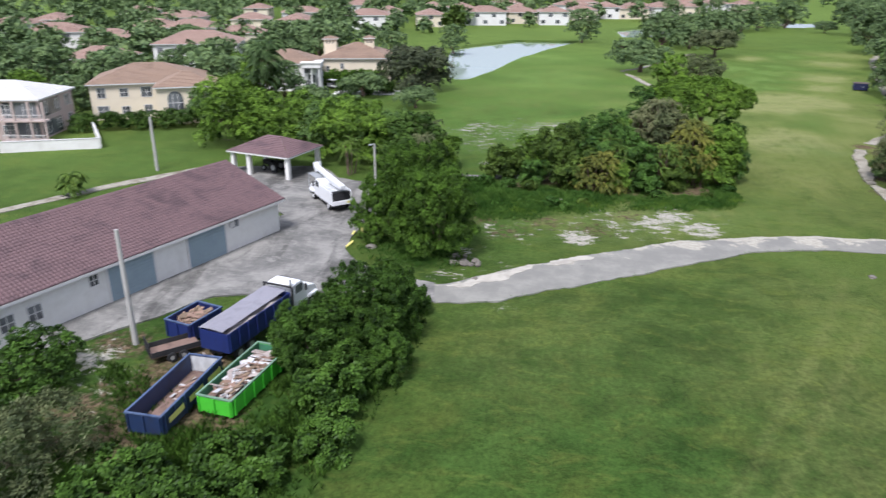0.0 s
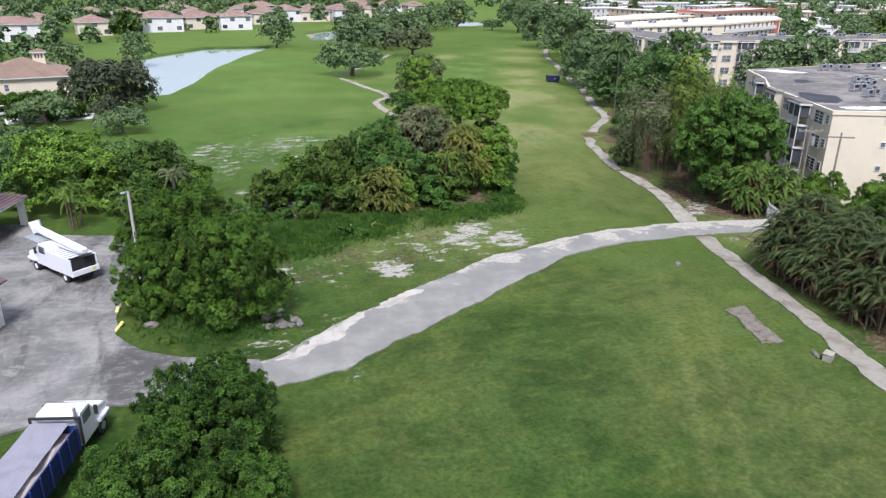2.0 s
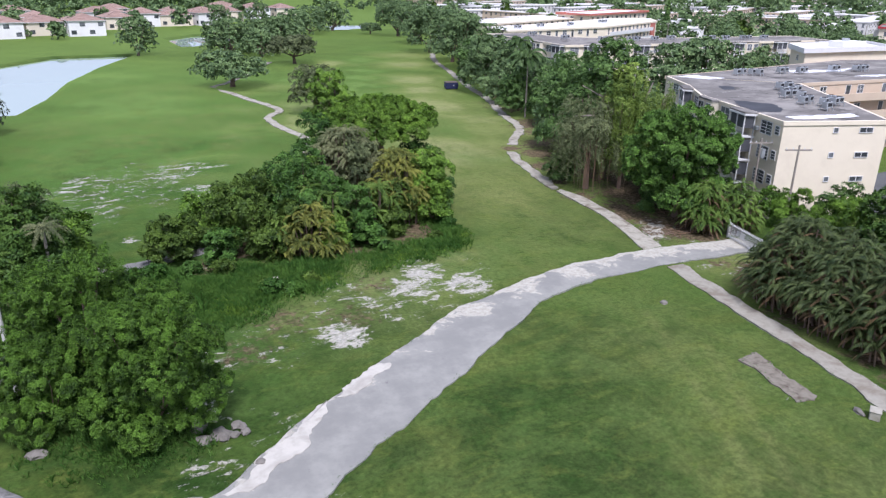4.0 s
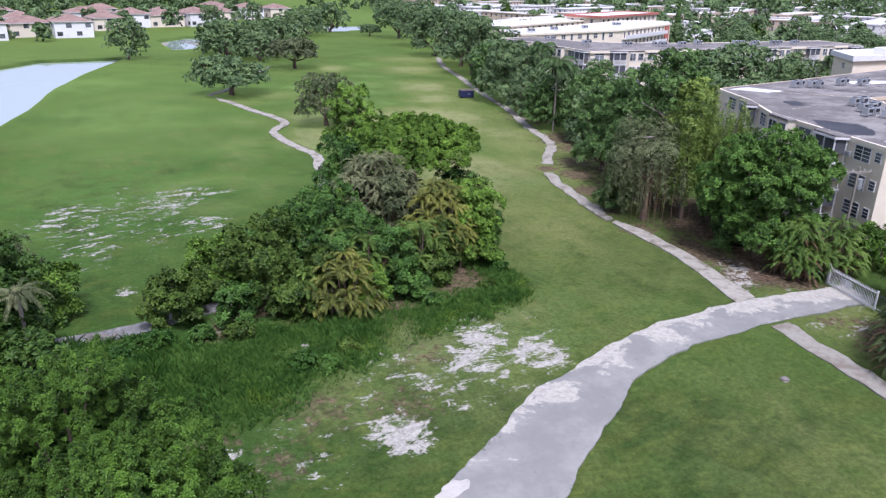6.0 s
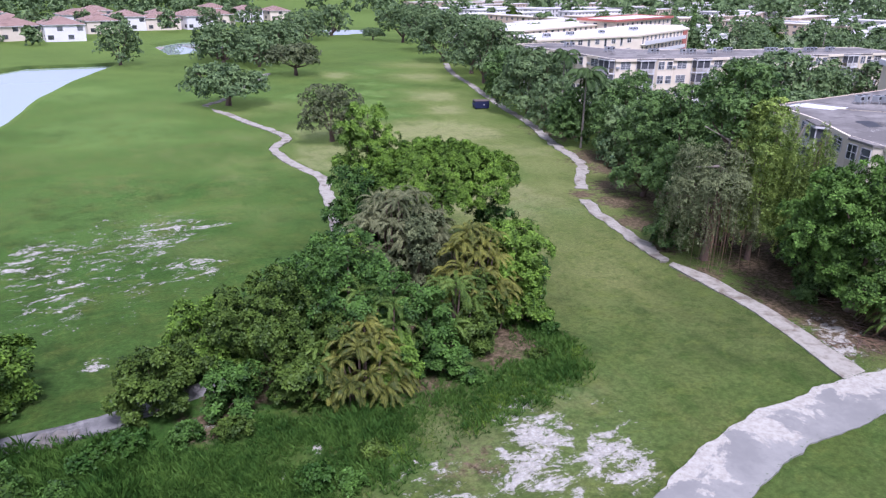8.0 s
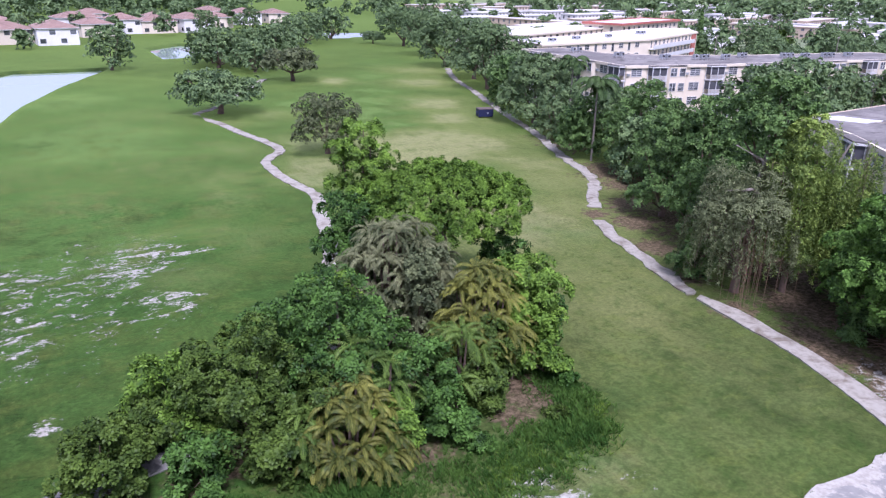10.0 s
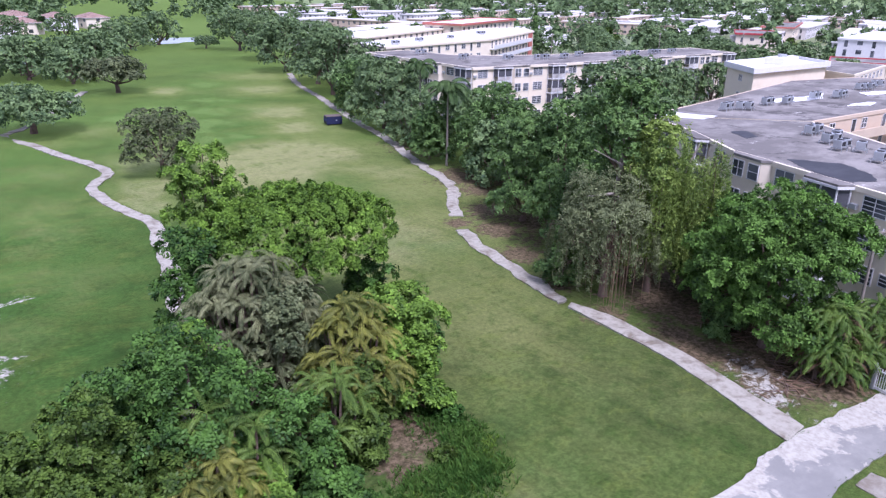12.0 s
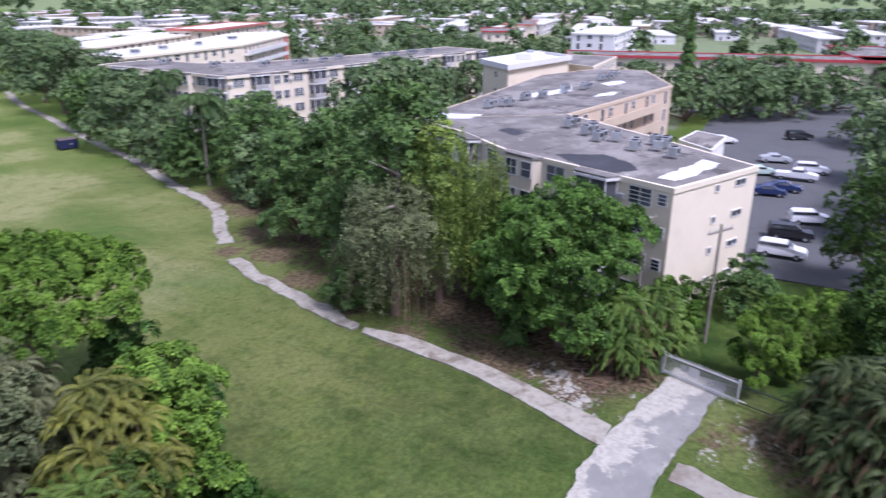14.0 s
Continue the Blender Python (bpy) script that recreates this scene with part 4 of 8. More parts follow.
part("fascia", boxes((-W2, W2, -D2, -D2 + 0.12, 2.9, 3.14), (-W2, W2, D2 - 0.12, D2, 2.9, 3.14), (-W2, -W2 + 0.12, -D2, D2, 2.9, 3.14), (W2 - 0.12, W2, -D2, D2, 2.9, 3.14)), M_TRIM, carport)
for x, y in ((-4.4, -3.4), (-1.8, -3.4), (4.4, -3.4), (-4.4, 3.4), (4.4, 3.4)):
    part("column", boxes((x - 0.28, x + 0.28, y - 0.28, y + 0.28, 0, 2.95), bevel=0.03), M_WALLW, carport)


def hip_roof(w, d, z0, z1, over=0.5):
    """Four stepped tile slopes over a w by d plan, the ridge along the longer way."""
    w, d = w / 2 + over, d / 2 + over
    bms = []
    if w >= d:
        for s in (1, -1):
            bms.append((tiled_slope(-w, w, -s * d, z0, 0, z1, 0.45, d, d), None))
            bms.append((tiled_slope(-d, d, -s * w, z0, -s * (w - d), z1, 0.45, d, d), Matrix.Rotation(radians(90), 4, "Z")))
    else:
        for s in (1, -1):
            bms.append((tiled_slope(-d, d, -s * w, z0, 0, z1, 0.45, w, w), Matrix.Rotation(radians(90), 4, "Z")))
            bms.append((tiled_slope(-w, w, -s * d, z0, -s * (d - w), z1, 0.45, w, w), None))
    return bms


FAR_WIN = bm_mesh("window", boxes((-1.0, 1.0, -0.05, 0.0, -0.8, 0.8)), M_GLASS)


def house(x, y, rot, w, d, h, rise, wall, roof, label, floors=2, turrets=(), group="", blank=()):
    far = bool(group)
    b = thing("house", pose(x, y, 0, 0, 0, rot), label, "house", group)
    part("wall", prism([(-w / 2, -d / 2), (w / 2, -d / 2), (w / 2, d / 2), (-w / 2, d / 2)], -0.3, h), wall, b)
    for bm, m in hip_roof(w, d, h, h + rise):
        part("roof_slope", bm, roof, b, m=m)
    part("eave", boxes((-w / 2 - 0.5, w / 2 + 0.5, -d / 2 - 0.5, d / 2 + 0.5, h - 0.2, h + 0.01)), M_TRIM, b)
    st = h / floors
    for side, length, off in ((0, w, d / 2), (90, d, w / 2), (180, w, d / 2), (270, d, w / 2)):
        n = 0 if side in blank else int(length / 3.4)
        for f in range(floors):
            for k in range(n):
                m = Matrix.Rotation(radians(side), 4, "Z") @ Matrix.Translation((-length / 2 + (k + 0.5) * length / n, -off - 0.01, st * f + 1.6))
                if not far:
                    window(b, m, 1.3 if (k + f) % 3 else 1.8, 1.4 if k % 2 else 1.7, 1, 1)
                elif (k + f) % 2 == 0:
                    part("window", FAR_WIN, None, b, m=m)
    for tx, ty, s in turrets:
        t = part("turret", boxes((tx - s, tx + s, ty - s, ty + s, h, h + rise + 0.9)), wall, b)
        part("turret_eave", boxes((tx - s - 0.35, tx + s + 0.35, ty - s - 0.35, ty + s + 0.35, h + rise + 0.9, h + rise + 1.08)), M_TRIM, t)
        for bm, m in hip_roof(2 * s, 2 * s, 0, 0.6, 0.3):
            part("turret_roof", bm, roof, t, m=Matrix.Translation((tx, ty, h + rise + 1.09)) @ (m or Matrix()))
        for side in (0, 90, 180, 270):
            for k in (-0.5, 0.0, 0.5):
                part("turret_light", boxes((-0.13, 0.13, -0.05, 0.03, -0.35, 0.35)), M_GLASS, t, m=Matrix.Translation((tx, ty, h + rise + 0.3)) @ Matrix.Rotation(radians(side), 4, "Z") @ Matrix.Translation((k * s, -s, 0)))
    return b


pink_house = house(-84, 106, 10, 17, 12, 6.4, 2.2, M_PINK, M_ROOFW, "pale pink two-storey house with white hipped roof")
for f in range(2):
    lo = 3.2 * f
    part("loggia_back", boxes((3.0, 8.2, -6.03, -6.01, lo + 0.25, lo + 2.7)), M_GLASS, pink_house)
    part("loggia_back", boxes((8.51, 8.53, -5.6, 1.0, lo + 0.25, lo + 2.7)), M_GLASS, pink_house)
    part("balcony_slab", boxes((2.6, 10.0, -7.6, -6.0, lo - 0.1, lo + 0.12)), M_PINK, pink_house)
    for bx in (2.7, 5.2, 7.6, 9.8):
        part("post", boxes((bx - 0.14, bx + 0.14, -7.5, -7.22, lo + 0.12, lo + 3.0)), M_PINK, pink_house)
    for k in range(24):
        part("baluster", boxes((2.75 + 0.3 * k, 2.8 + 0.3 * k, -7.42, -7.36, lo + 0.12, lo + 0.95)), M_TRIM, pink_house)
    part("handrail", boxes((2.6, 9.9, -7.46, -7.32, lo + 0.95, lo + 1.02)), M_TRIM, pink_house)
house(-69.5, 127, 22, 19, 14, 6.4, 2.8, M_CREAM, M_TILET, "cream two-storey house with tan hipped tile roof")
wing = house(-59.4, 121.8, 22, 10, 9, 6.4, 2.2, M_CREAM, M_TILET, "cream house wing with arched windows and tan tile roof", blank=(0, 90))


def arch(w, h, y0, y1):
    """An arched plate, x across, z up from its foot."""
    line = [(-w / 2, 0.0)] + [(-w / 2 * math.cos(math.pi * k / 10), h - w / 2 + w / 2 * math.sin(math.pi * k / 10)) for k in range(11)] + [(w / 2, 0.0)]
    bm = bmesh.new()
    a, b = [bm.verts.new((x, y0, z)) for x, z in line], [bm.verts.new((x, y1, z)) for x, z in line]
    bm.faces.new(a), bm.faces.new(b)
    for k in range(len(line)):
        bm.faces.new((a[k], a[(k + 1) % len(line)], b[(k + 1) % len(line)], b[k]))
    return bm


for ax, az, aw, ah in ((-2.0, 0.4, 2.6, 5.2), (1.6, 3.4, 1.5, 2.2)):
    glass = part("arched_window", arch(aw, ah, -4.56, -4.5), M_GLASS, wing, "tall dark arched window", m=Matrix.Translation((ax, 0, az)))
    for bx in (-aw / 6, aw / 6):
        part("mullion", boxes((bx - 0.04, bx + 0.04, -4.6, -4.56, 0.0, ah * 0.9)), M_TRIM, glass)
    for bz in (0.33, 0.62):
        part("transom", boxes((-aw / 2, aw / 2, -4.61, -4.57, ah * bz - 0.05, ah * bz + 0.05)), M_TRIM, glass)
for wx in (-3.0, 2.6):
    window(wing, Matrix.Rotation(radians(90), 4, "Z") @ Matrix.Translation((wx, -5.01, 4.6)), 1.1, 1.6, 1, 1)
house(-90, 192, 15, 22, 15, 6.8, 3.0, M_WALLW, M_TILEP, "white two-storey house with pink hipped tile roof")
turret_house = house(-41, 174, 10, 16, 15, 6.0, 3.0, M_CREAM, M_TILET, "cream house with roof turrets and brown tile roof", 2, ((-6.2, -2.0, 1.5), (3.0, -0.5, 1.1)), blank=(0, 90))
porch_house = house(-54, 160, 10, 14, 12, 6.0, 2.6, M_WALLW, M_TILET, "white house with tall arched porch and brown roof")
house(-103, 165, 12, 15, 12, 5.6, 2.4, M_CREAM, M_TILEP, "yellowish house with pink hipped tile roof")
for wx, wz in ((-6.6, 3.6), (-3.2, 4.2)):
    window(turret_house, Matrix.Translation((wx, -7.51, wz)), 0.7, 1.2, 0, 1)
porch = part("porch", boxes((4.2, 8.4, -7.6, -2.8, 5.2, 6.2), (4.0, 8.6, -7.8, -2.6, 6.2, 6.4)), M_WALLW, porch_house, "tall white porch")
for cx, cy in ((4.6, -7.2), (6.3, -7.2), (8.0, -7.2), (8.0, -5.2), (8.0, -3.2)):
    part("column", tube(bmesh.new(), [(cx, cy, -0.2), (cx, cy, 5.2)], [0.24, 0.2], 12), M_TRIM, porch)
part("arched_door", boxes((5.4, 6.9, -6.06, -5.98, 0.2, 3.6), bevel=0.02), M_GLASS, porch, "tall dark arched glass door")
far_house = house(-120, 250, 12, 20, 14, 6.2, 2.6, M_WALLW, M_TILEP, "white villa with pink hipped tile roof", group="villas by the lake")
far_house2 = house(-98, 240, 20, 16, 13, 5.4, 2.6, M_CREAM, M_TILEP, "cream villa with pink hipped tile roof", group="villas by the lake")
rng = random.Random(5)
VILLAS_NEAR = [(-140, 262, 10), (-150, 300, 0), (-120, 305, 15), (-95, 290, 5), (-160, 330, 20), (-75, 330, 8), (-50, 352, 12), (-25, 366, 8), (-8, 380, 20), (8, 376, 5), (24, 410, 10), (38, 428, 0), (52, 425, 8), (68, 430, 14), (85, 455, 8), (108, 482, 3), (128, 492, 8)]
VILLAS_FAR = [(20, 445, 10), (-10, 420, 0), (-40, 400, 12), (-75, 375, 5), (-110, 345, 18), (60, 470, 4), (95, 510, 9), (-60, 430, 6), (-20, 470, 12), (30, 500, 4), (-100, 420, 14), (-150, 390, 9), (-190, 340, 12), (-200, 290, 5), (-190, 250, 8), (-130, 215, 14), (-155, 225, 20)]
for k, (x, y, r) in enumerate(VILLAS_NEAR + VILLAS_FAR):
    copy_thing(far_house if k % 2 else far_house2, pose(x, y, 0, 0, 0, r + 90 * rng.randrange(4)))


# low red-edged motels and far rows to the east
def row_block(label, x, y, rot, w, d, h, wall, roof, fascia, floors, group=""):
    m = pose(x, y, 0, 0, 0, rot)
    o = [(-w / 2, -d / 2), (w / 2, -d / 2), (w / 2, d / 2), (-w / 2, d / 2)]
    b = flat_block(label, o, h, wall, roof, fascia=fascia, lip=0.5 if fascia else 0.25, over=0.7 if fascia else 0.3, group=group)
    b.matrix_basis = m
    for p, q in ((o[0], o[1]), (o[3], o[0]), (o[2], o[3])):
        m, length = along(p, q)
        n = int((length - 1) / 4.0)
        bm = bmesh.new()
        for f in range(floors):
            for k in range(n):
                x, s = 2.5 + 4.0 * k, 0.8 if k % 2 else 0.5
                box(bm, x - s, x + s, -0.04, 0.03, h / floors * f + (0.9 if k % 2 else 0.15), h / floors * f + 2.1)
        tagged(part("window_band", bm, M_GLASS, b, m=m), kind="stuff")
    return b


row_block("long low building with deep red roof edge", 232, 96, -70, 92, 14, 7.6, M_CREAM, M_ROOFG, M_RED, 2)
row_block("two-storey block with deep red roof edge", 268, 60, 12, 60, 16, 7.6, M_CREAM, M_ROOFG, M_RED, 2)
row_block("low hall with a red roof edge", 320, 212, 28, 26, 16, 7.5, M_CREAM, M_ROOFG, M_RED, 2)
row_block("long hall with a red roof edge", 390, 232, 20, 60, 14, 8, M_CREAM, M_ROOFG, M_ORANGE, 2)
row_block("white four-storey block with wide balconies", 285, 150, 8, 56, 15, 11, M_WALLW, M_ROOFW, None, 4)
row_block("pink block with a red rooftop hall", 196, 262, 22, 50, 14, 12.5, M_CREAM, M_ROOFW, M_ORANGE, 4)
row_block("white apartment block beyond the trees", 150, 250, 24, 66, 14, 11, M_CREAM, M_ROOFW, None, 4)
# weathered stains, over base colours whitened to stand for distant haze
M_FARW = worn("weathered_stucco_haze_pale", (0.64, 0.62, 0.58), (0.46, 0.44, 0.41), 0.5, 0.05, 0.5, 0.85)
M_FARR = worn("weathered_roof_haze_pale", (0.6, 0.59, 0.57), (0.38, 0.37, 0.36), 0.4, 0.05, 0.7, 0.85)
proto = [row_block("pale flat-roofed row of flats far off", 190, 330, 20, 84, 13, 6.2, M_FARW, M_FARR, None, 2, "far rows of flats"),
         row_block("cream flat-roofed row of flats far off", 230, 300, 20, 66, 12, 6.0, M_TAN, M_FARR, None, 2, "far rows of flats"),
         row_block("low white house row far off", 260, 330, 20, 48, 12, 4.4, M_WALLW, M_FARR, None, 1, "far rows of flats")]
rng = random.Random(21)
spots_far = []
for gx_ in range(16):
    for gy_ in range(18):
        x, y = 195 + 52 * gx_ + rng.uniform(-12, 12), -40 + 38 * gy_ + rng.uniform(-9, 9) + 0.25 * 52 * gx_
        if y > 700 or (x < 345 and y < 265) or x < 0.42 * y + 45 or (x > 640 and 20 < y < 130) or rng.random() < 0.16:
            continue
        spots_far.append((x, y, 18 + rng.uniform(-5, 5)))
for k, (x, y, r) in enumerate(spots_far):
    copy_thing(proto[(k * 7) % 5 % len(proto)], pose(x, y, 0, 0, 0, r + (90 if k % 7 == 3 else 0)))

# ---- plants ----
def turns(normals, spin):
    """Rotation matrices whose z runs along the normals, each spun about it."""
    z = normals / np.linalg.norm(normals, axis=1, keepdims=True)
    helper = np.where(np.abs(z[:, 2:3]) > 0.9, np.array([[1.0, 0, 0]]), np.array([[0, 0, 1.0]]))
    x = np.cross(helper, z)
    x /= np.linalg.norm(x, axis=1, keepdims=True)
    y = np.cross(z, x)
    c, s = np.cos(spin)[:, None], np.sin(spin)[:, None]
    return np.stack([c * x + s * y, -s * x + c * y, z], axis=2)


def spray(blades, lean, width):
    """A twig's end: leaves of length one round its axis, each a folded pair of quads."""
    v, q = [], []
    for k in range(blades):
        a = 2 * math.pi * k / blades + 0.35 * (k % 2)
        e = radians(lean + (18 if k % 2 else -12))
        d = Vector((math.cos(a) * math.cos(e), math.sin(a) * math.cos(e), math.sin(e)))
        s = Vector((-math.sin(a), math.cos(a), 0)) * width
        droop = Vector((0, 0, -0.22))
        i = len(v)
        v += [d * 0.08, d * 0.55 + s, d + droop, d * 0.55 - s]
        q.append((i, i + 1, i + 2, i + 3))
    return np.array([tuple(p) for p in v]), np.array(q)


def rosette(*rings):
    """A rounded tuft of several rings of leaves."""
    vs, qs, n0 = [], [], 0
    for blades, lean, width in rings:
        v, q = spray(blades, lean, width)
        vs.append(v)
        qs.append(q + n0)
        n0 += len(v)
    return np.concatenate(vs), np.concatenate(qs)


def flat_spray(blades, lean, width):
    """A spray of plain three-cornered leaves for trees far off."""
    v, q = [], []
    for k in range(blades):
        a, e = 2 * math.pi * k / blades, radians(lean + (18 if k % 2 else -12))
        d = Vector((math.cos(a) * math.cos(e), math.sin(a) * math.cos(e), math.sin(e)))
        s = Vector((-math.sin(a), math.cos(a), 0)) * width
        v += [d * 0.15 + s * 0.9, d + Vector((0, 0, -0.2)), d * 0.3 - s * 1.1]
        q.append((3 * k, 3 * k + 1, 3 * k + 2))
    return np.array([tuple(p) for p in v]), np.array(q)


SPRAYS = {"broad": spray(5, 25, 0.22), "small": spray(5, 35, 0.27), "fine": spray(5, 40, 0.12), "far": flat_spray(4, 30, 0.5), "spire": rosette((5, 12, 0.2), (4, 50, 0.18)), "rosette": rosette((6, 2, 0.19), (5, 34, 0.19), (3, 64, 0.17))}


def scatter(name, template, pos, normals, sizes, material, rs):
    tv, tq = template
    r = turns(normals, rs.uniform(0, 6.28, len(pos)))
    verts = np.einsum("nij,kj->nki", r, tv) * sizes[:, None, None] + pos[:, None, :]
    quads = tq[None] + (np.arange(len(pos)) * len(tv))[:, None, None]
    return quick_mesh(name, verts.reshape(-1, 3), quads.reshape(-1, tq.shape[1]), material)


def crown_points(rs, lobes, n, thick=0.32, rough=0.7):
    """Points and outward ways on the outside of a heap of round lobes."""
    lobes = np.array(lobes)
    area = (lobes[:, 3] * lobes[:, 4] + lobes[:, 3] * lobes[:, 5])
    pick = rs.choice(len(lobes), n * 2, p=area / area.sum())
    d = rs.normal(size=(n * 2, 3))
    d /= np.linalg.norm(d, axis=1, keepdims=True)
    d[:, 2] = np.where(d[:, 2] < -0.45, -d[:, 2], d[:, 2])
    L = lobes[pick]
    rad = 1.04 - thick * rs.random((n * 2, 1)) ** 2.0
    p = L[:, :3] + d * L[:, 3:6] * rad
    deep = np.full(n * 2, 9.0)
    for l in lobes:
        deep = np.minimum(deep, np.linalg.norm((p - l[:3]) / l[3:6], axis=1))
    keep = deep > 1.0 - 1.05 * thick
    p, d = p[keep][:n], d[keep][:n]
    push = np.array([noise.noise((a * 1.1, b * 1.1, c * 1.1)) for a, b, c in p])
    p = p + d * (push * rough)[:, None]
    return p, d


def clump_points(rs, lobes, n, clump, spire, fill):
    """Leaf sprays gathered into separate domed clumps on the outside of a heap of lobes, with darker hollows and a thin inner layer between them."""
    p, d = crown_points(rs, lobes, max(600, n), 0.1, 0.3)
    cell = np.round(p / (clump * (2.3 if spire <= 1 else 3.1)) + rs.random(3)).astype(int)
    _, first = np.unique(cell, axis=0, return_index=True)
    c, cd = p[first], d[first]
    p, d = crown_points(rs, lobes, max(400, int(n * fill)))
    keep = rs.random(len(c)) > 0.06
    c, cd = c[keep], cd[keep]
    per = max(4, int(n * (1 - fill) / len(c)))
    axis = cd * (1.0 if spire <= 1 else 0.45) + np.array([0, 0, 0.8])
    axis /= np.linalg.norm(axis, axis=1, keepdims=True)
    big = clump * rs.uniform(0.65, 1.25, len(c))
    k = np.repeat(np.arange(len(c)), per)
    v = rs.normal(size=(len(k), 3))
    v /= np.linalg.norm(v, axis=1, keepdims=True)
    along_axis = np.sum(v * axis[k], axis=1, keepdims=True)
    v = np.where(along_axis < -0.15, v - 2 * along_axis * axis[k], v)
    along_axis = np.maximum(np.sum(v * axis[k], axis=1, keepdims=True), 0)
    q = c[k] + (v + axis[k] * along_axis * (spire - 1)) * (big[k] * rs.uniform(0.72, 1.0, len(k)))[:, None]
    inner = rs.choice(len(p), min(len(p), int(n * fill)), replace=False)
    lo = p[inner] - d[inner] * clump * rs.uniform(0.8, 1.8, (len(inner), 1))
    return np.concatenate([q, lo]), np.concatenate([v + axis[k] * 0.5, d[inner]])


def lobes_for(rs, radius, height, base, count, flat=1.0):
    """Round masses that make up an uneven crown between base and height."""
    out = []
    mid, half = (height + base) / 2, (height - base) / 2
    for k in range(count * 3):
        a = 2.399 * k + rs.uniform(-0.5, 0.5)
        u = rs.uniform(-0.85, 0.95) if k else 0.9
        s = radius * rs.uniform(0.15, 0.33)
        rr = (radius - s) * math.sqrt(max(0.08, 1 - max(u, -0.1) ** 2)) * rs.uniform(0.7, 1.1) * (1 if k else 0.2)
        sz = min(s * rs.uniform(0.65, 1.0) * flat, half)
        out.append((rr * math.cos(a), rr * math.sin(a), max(min(mid + u * half, height - sz * 0.9), base + 0.1), s, s, sz))
    out.append((0, 0, mid - 0.1 * half, radius * 0.56, radius * 0.56, half * 0.74))
    return out


def dome_lobes(rs, radius, height, base, count):
    """Masses spread over a wide dome with a hollow underside."""
    out = []
    rise = height - base
    for k in range(count * 4):
        r = radius * math.sqrt((k + 0.4) / (count * 4)) * 0.86
        a = 2.399 * k + rs.uniform(-0.3, 0.3)
        s = radius * rs.uniform(0.16, 0.25)
        z = base + rise * (math.sqrt(max(0.0, 1 - (r / radius) ** 2)) * 0.86 + rs.uniform(-0.1, 0.06))
        out.append((r * math.cos(a), r * math.sin(a), min(z, height - s * 0.7), s, s, s * 0.72))
    return out


def woody(rs, lobes, base, girth, limbs=6):
    """Trunk and limb meshes."""
    lean = (rs.uniform(-0.3, 0.3), rs.uniform(-0.3, 0.3))
    fork = (lean[0], lean[1], max(0.6, base * 0.9))
    trunk = tube(bmesh.new(), [(0, 0, -0.3), (lean[0] * 0.3, lean[1] * 0.3, fork[2] * 0.5), fork, (lean[0], lean[1], fork[2] + 0.6)], [girth * 1.35, girth, girth * 0.85, girth * 0.5], 9)
    arms = bmesh.new()
    for l in lobes[:limbs]:
        end = Vector(l[:3])
        mid = Vector(fork).lerp(end, 0.5) + Vector((rs.uniform(-0.3, 0.3), rs.uniform(-0.3, 0.3), -0.3))
        tube(arms, [fork, mid, end], [girth * 0.5, girth * 0.32, girth * 0.12], 6)
    return trunk, arms


def tree(x, y, height, radius, label, leaf=None, style="broad", n=1500, size=0.45, base=None, count=9, seed=0, name="tree", flat=1.0, rot=0.0, category="tree", group="", z=0.0, clump=None, spire=1.0, dome=False):
    rs = np.random.RandomState(seed * 7 + 11)
    base = height * 0.25 if base is None else base
    if clump is None:
        clump = 0 if style in ("far", "fine") or radius < 1.6 else 0.5
    core, top = radius - 0.8 * clump, height - 0.25 - 0.65 * clump * spire
    lobes = dome_lobes(rs, core, top, base, count) if dome else lobes_for(rs, core, top, base, count, flat)
    t = thing(name, pose(x, y, z, 0, 0, rot), label, category, group)
    if base > 0.4:
        trunk, arms = woody(rs, lobes, base, 0.05 * radius + 0.1)
        part("trunk", trunk, M_BARK, t)
        part("limb", arms, M_BARK, t)
    else:
        part("stem", woody(rs, lobes, 0.4, 0.08)[1], M_BARK, t)
    p, d = clump_points(rs, lobes, n, clump, spire, 0.2 if spire <= 1 else 0.08) if clump else crown_points(rs, lobes, n)
    p[:, 2] = np.maximum(p[:, 2], 0.12)
    up = d + np.array([0, 0, 0.45]) + rs.normal(scale=0.25, size=d.shape)
    part("crown", scatter("crown", SPRAYS[style], p, up, size * rs.uniform(0.7, 1.25, len(p)), leaf or L_MANGO, rs), None, t)
    return t


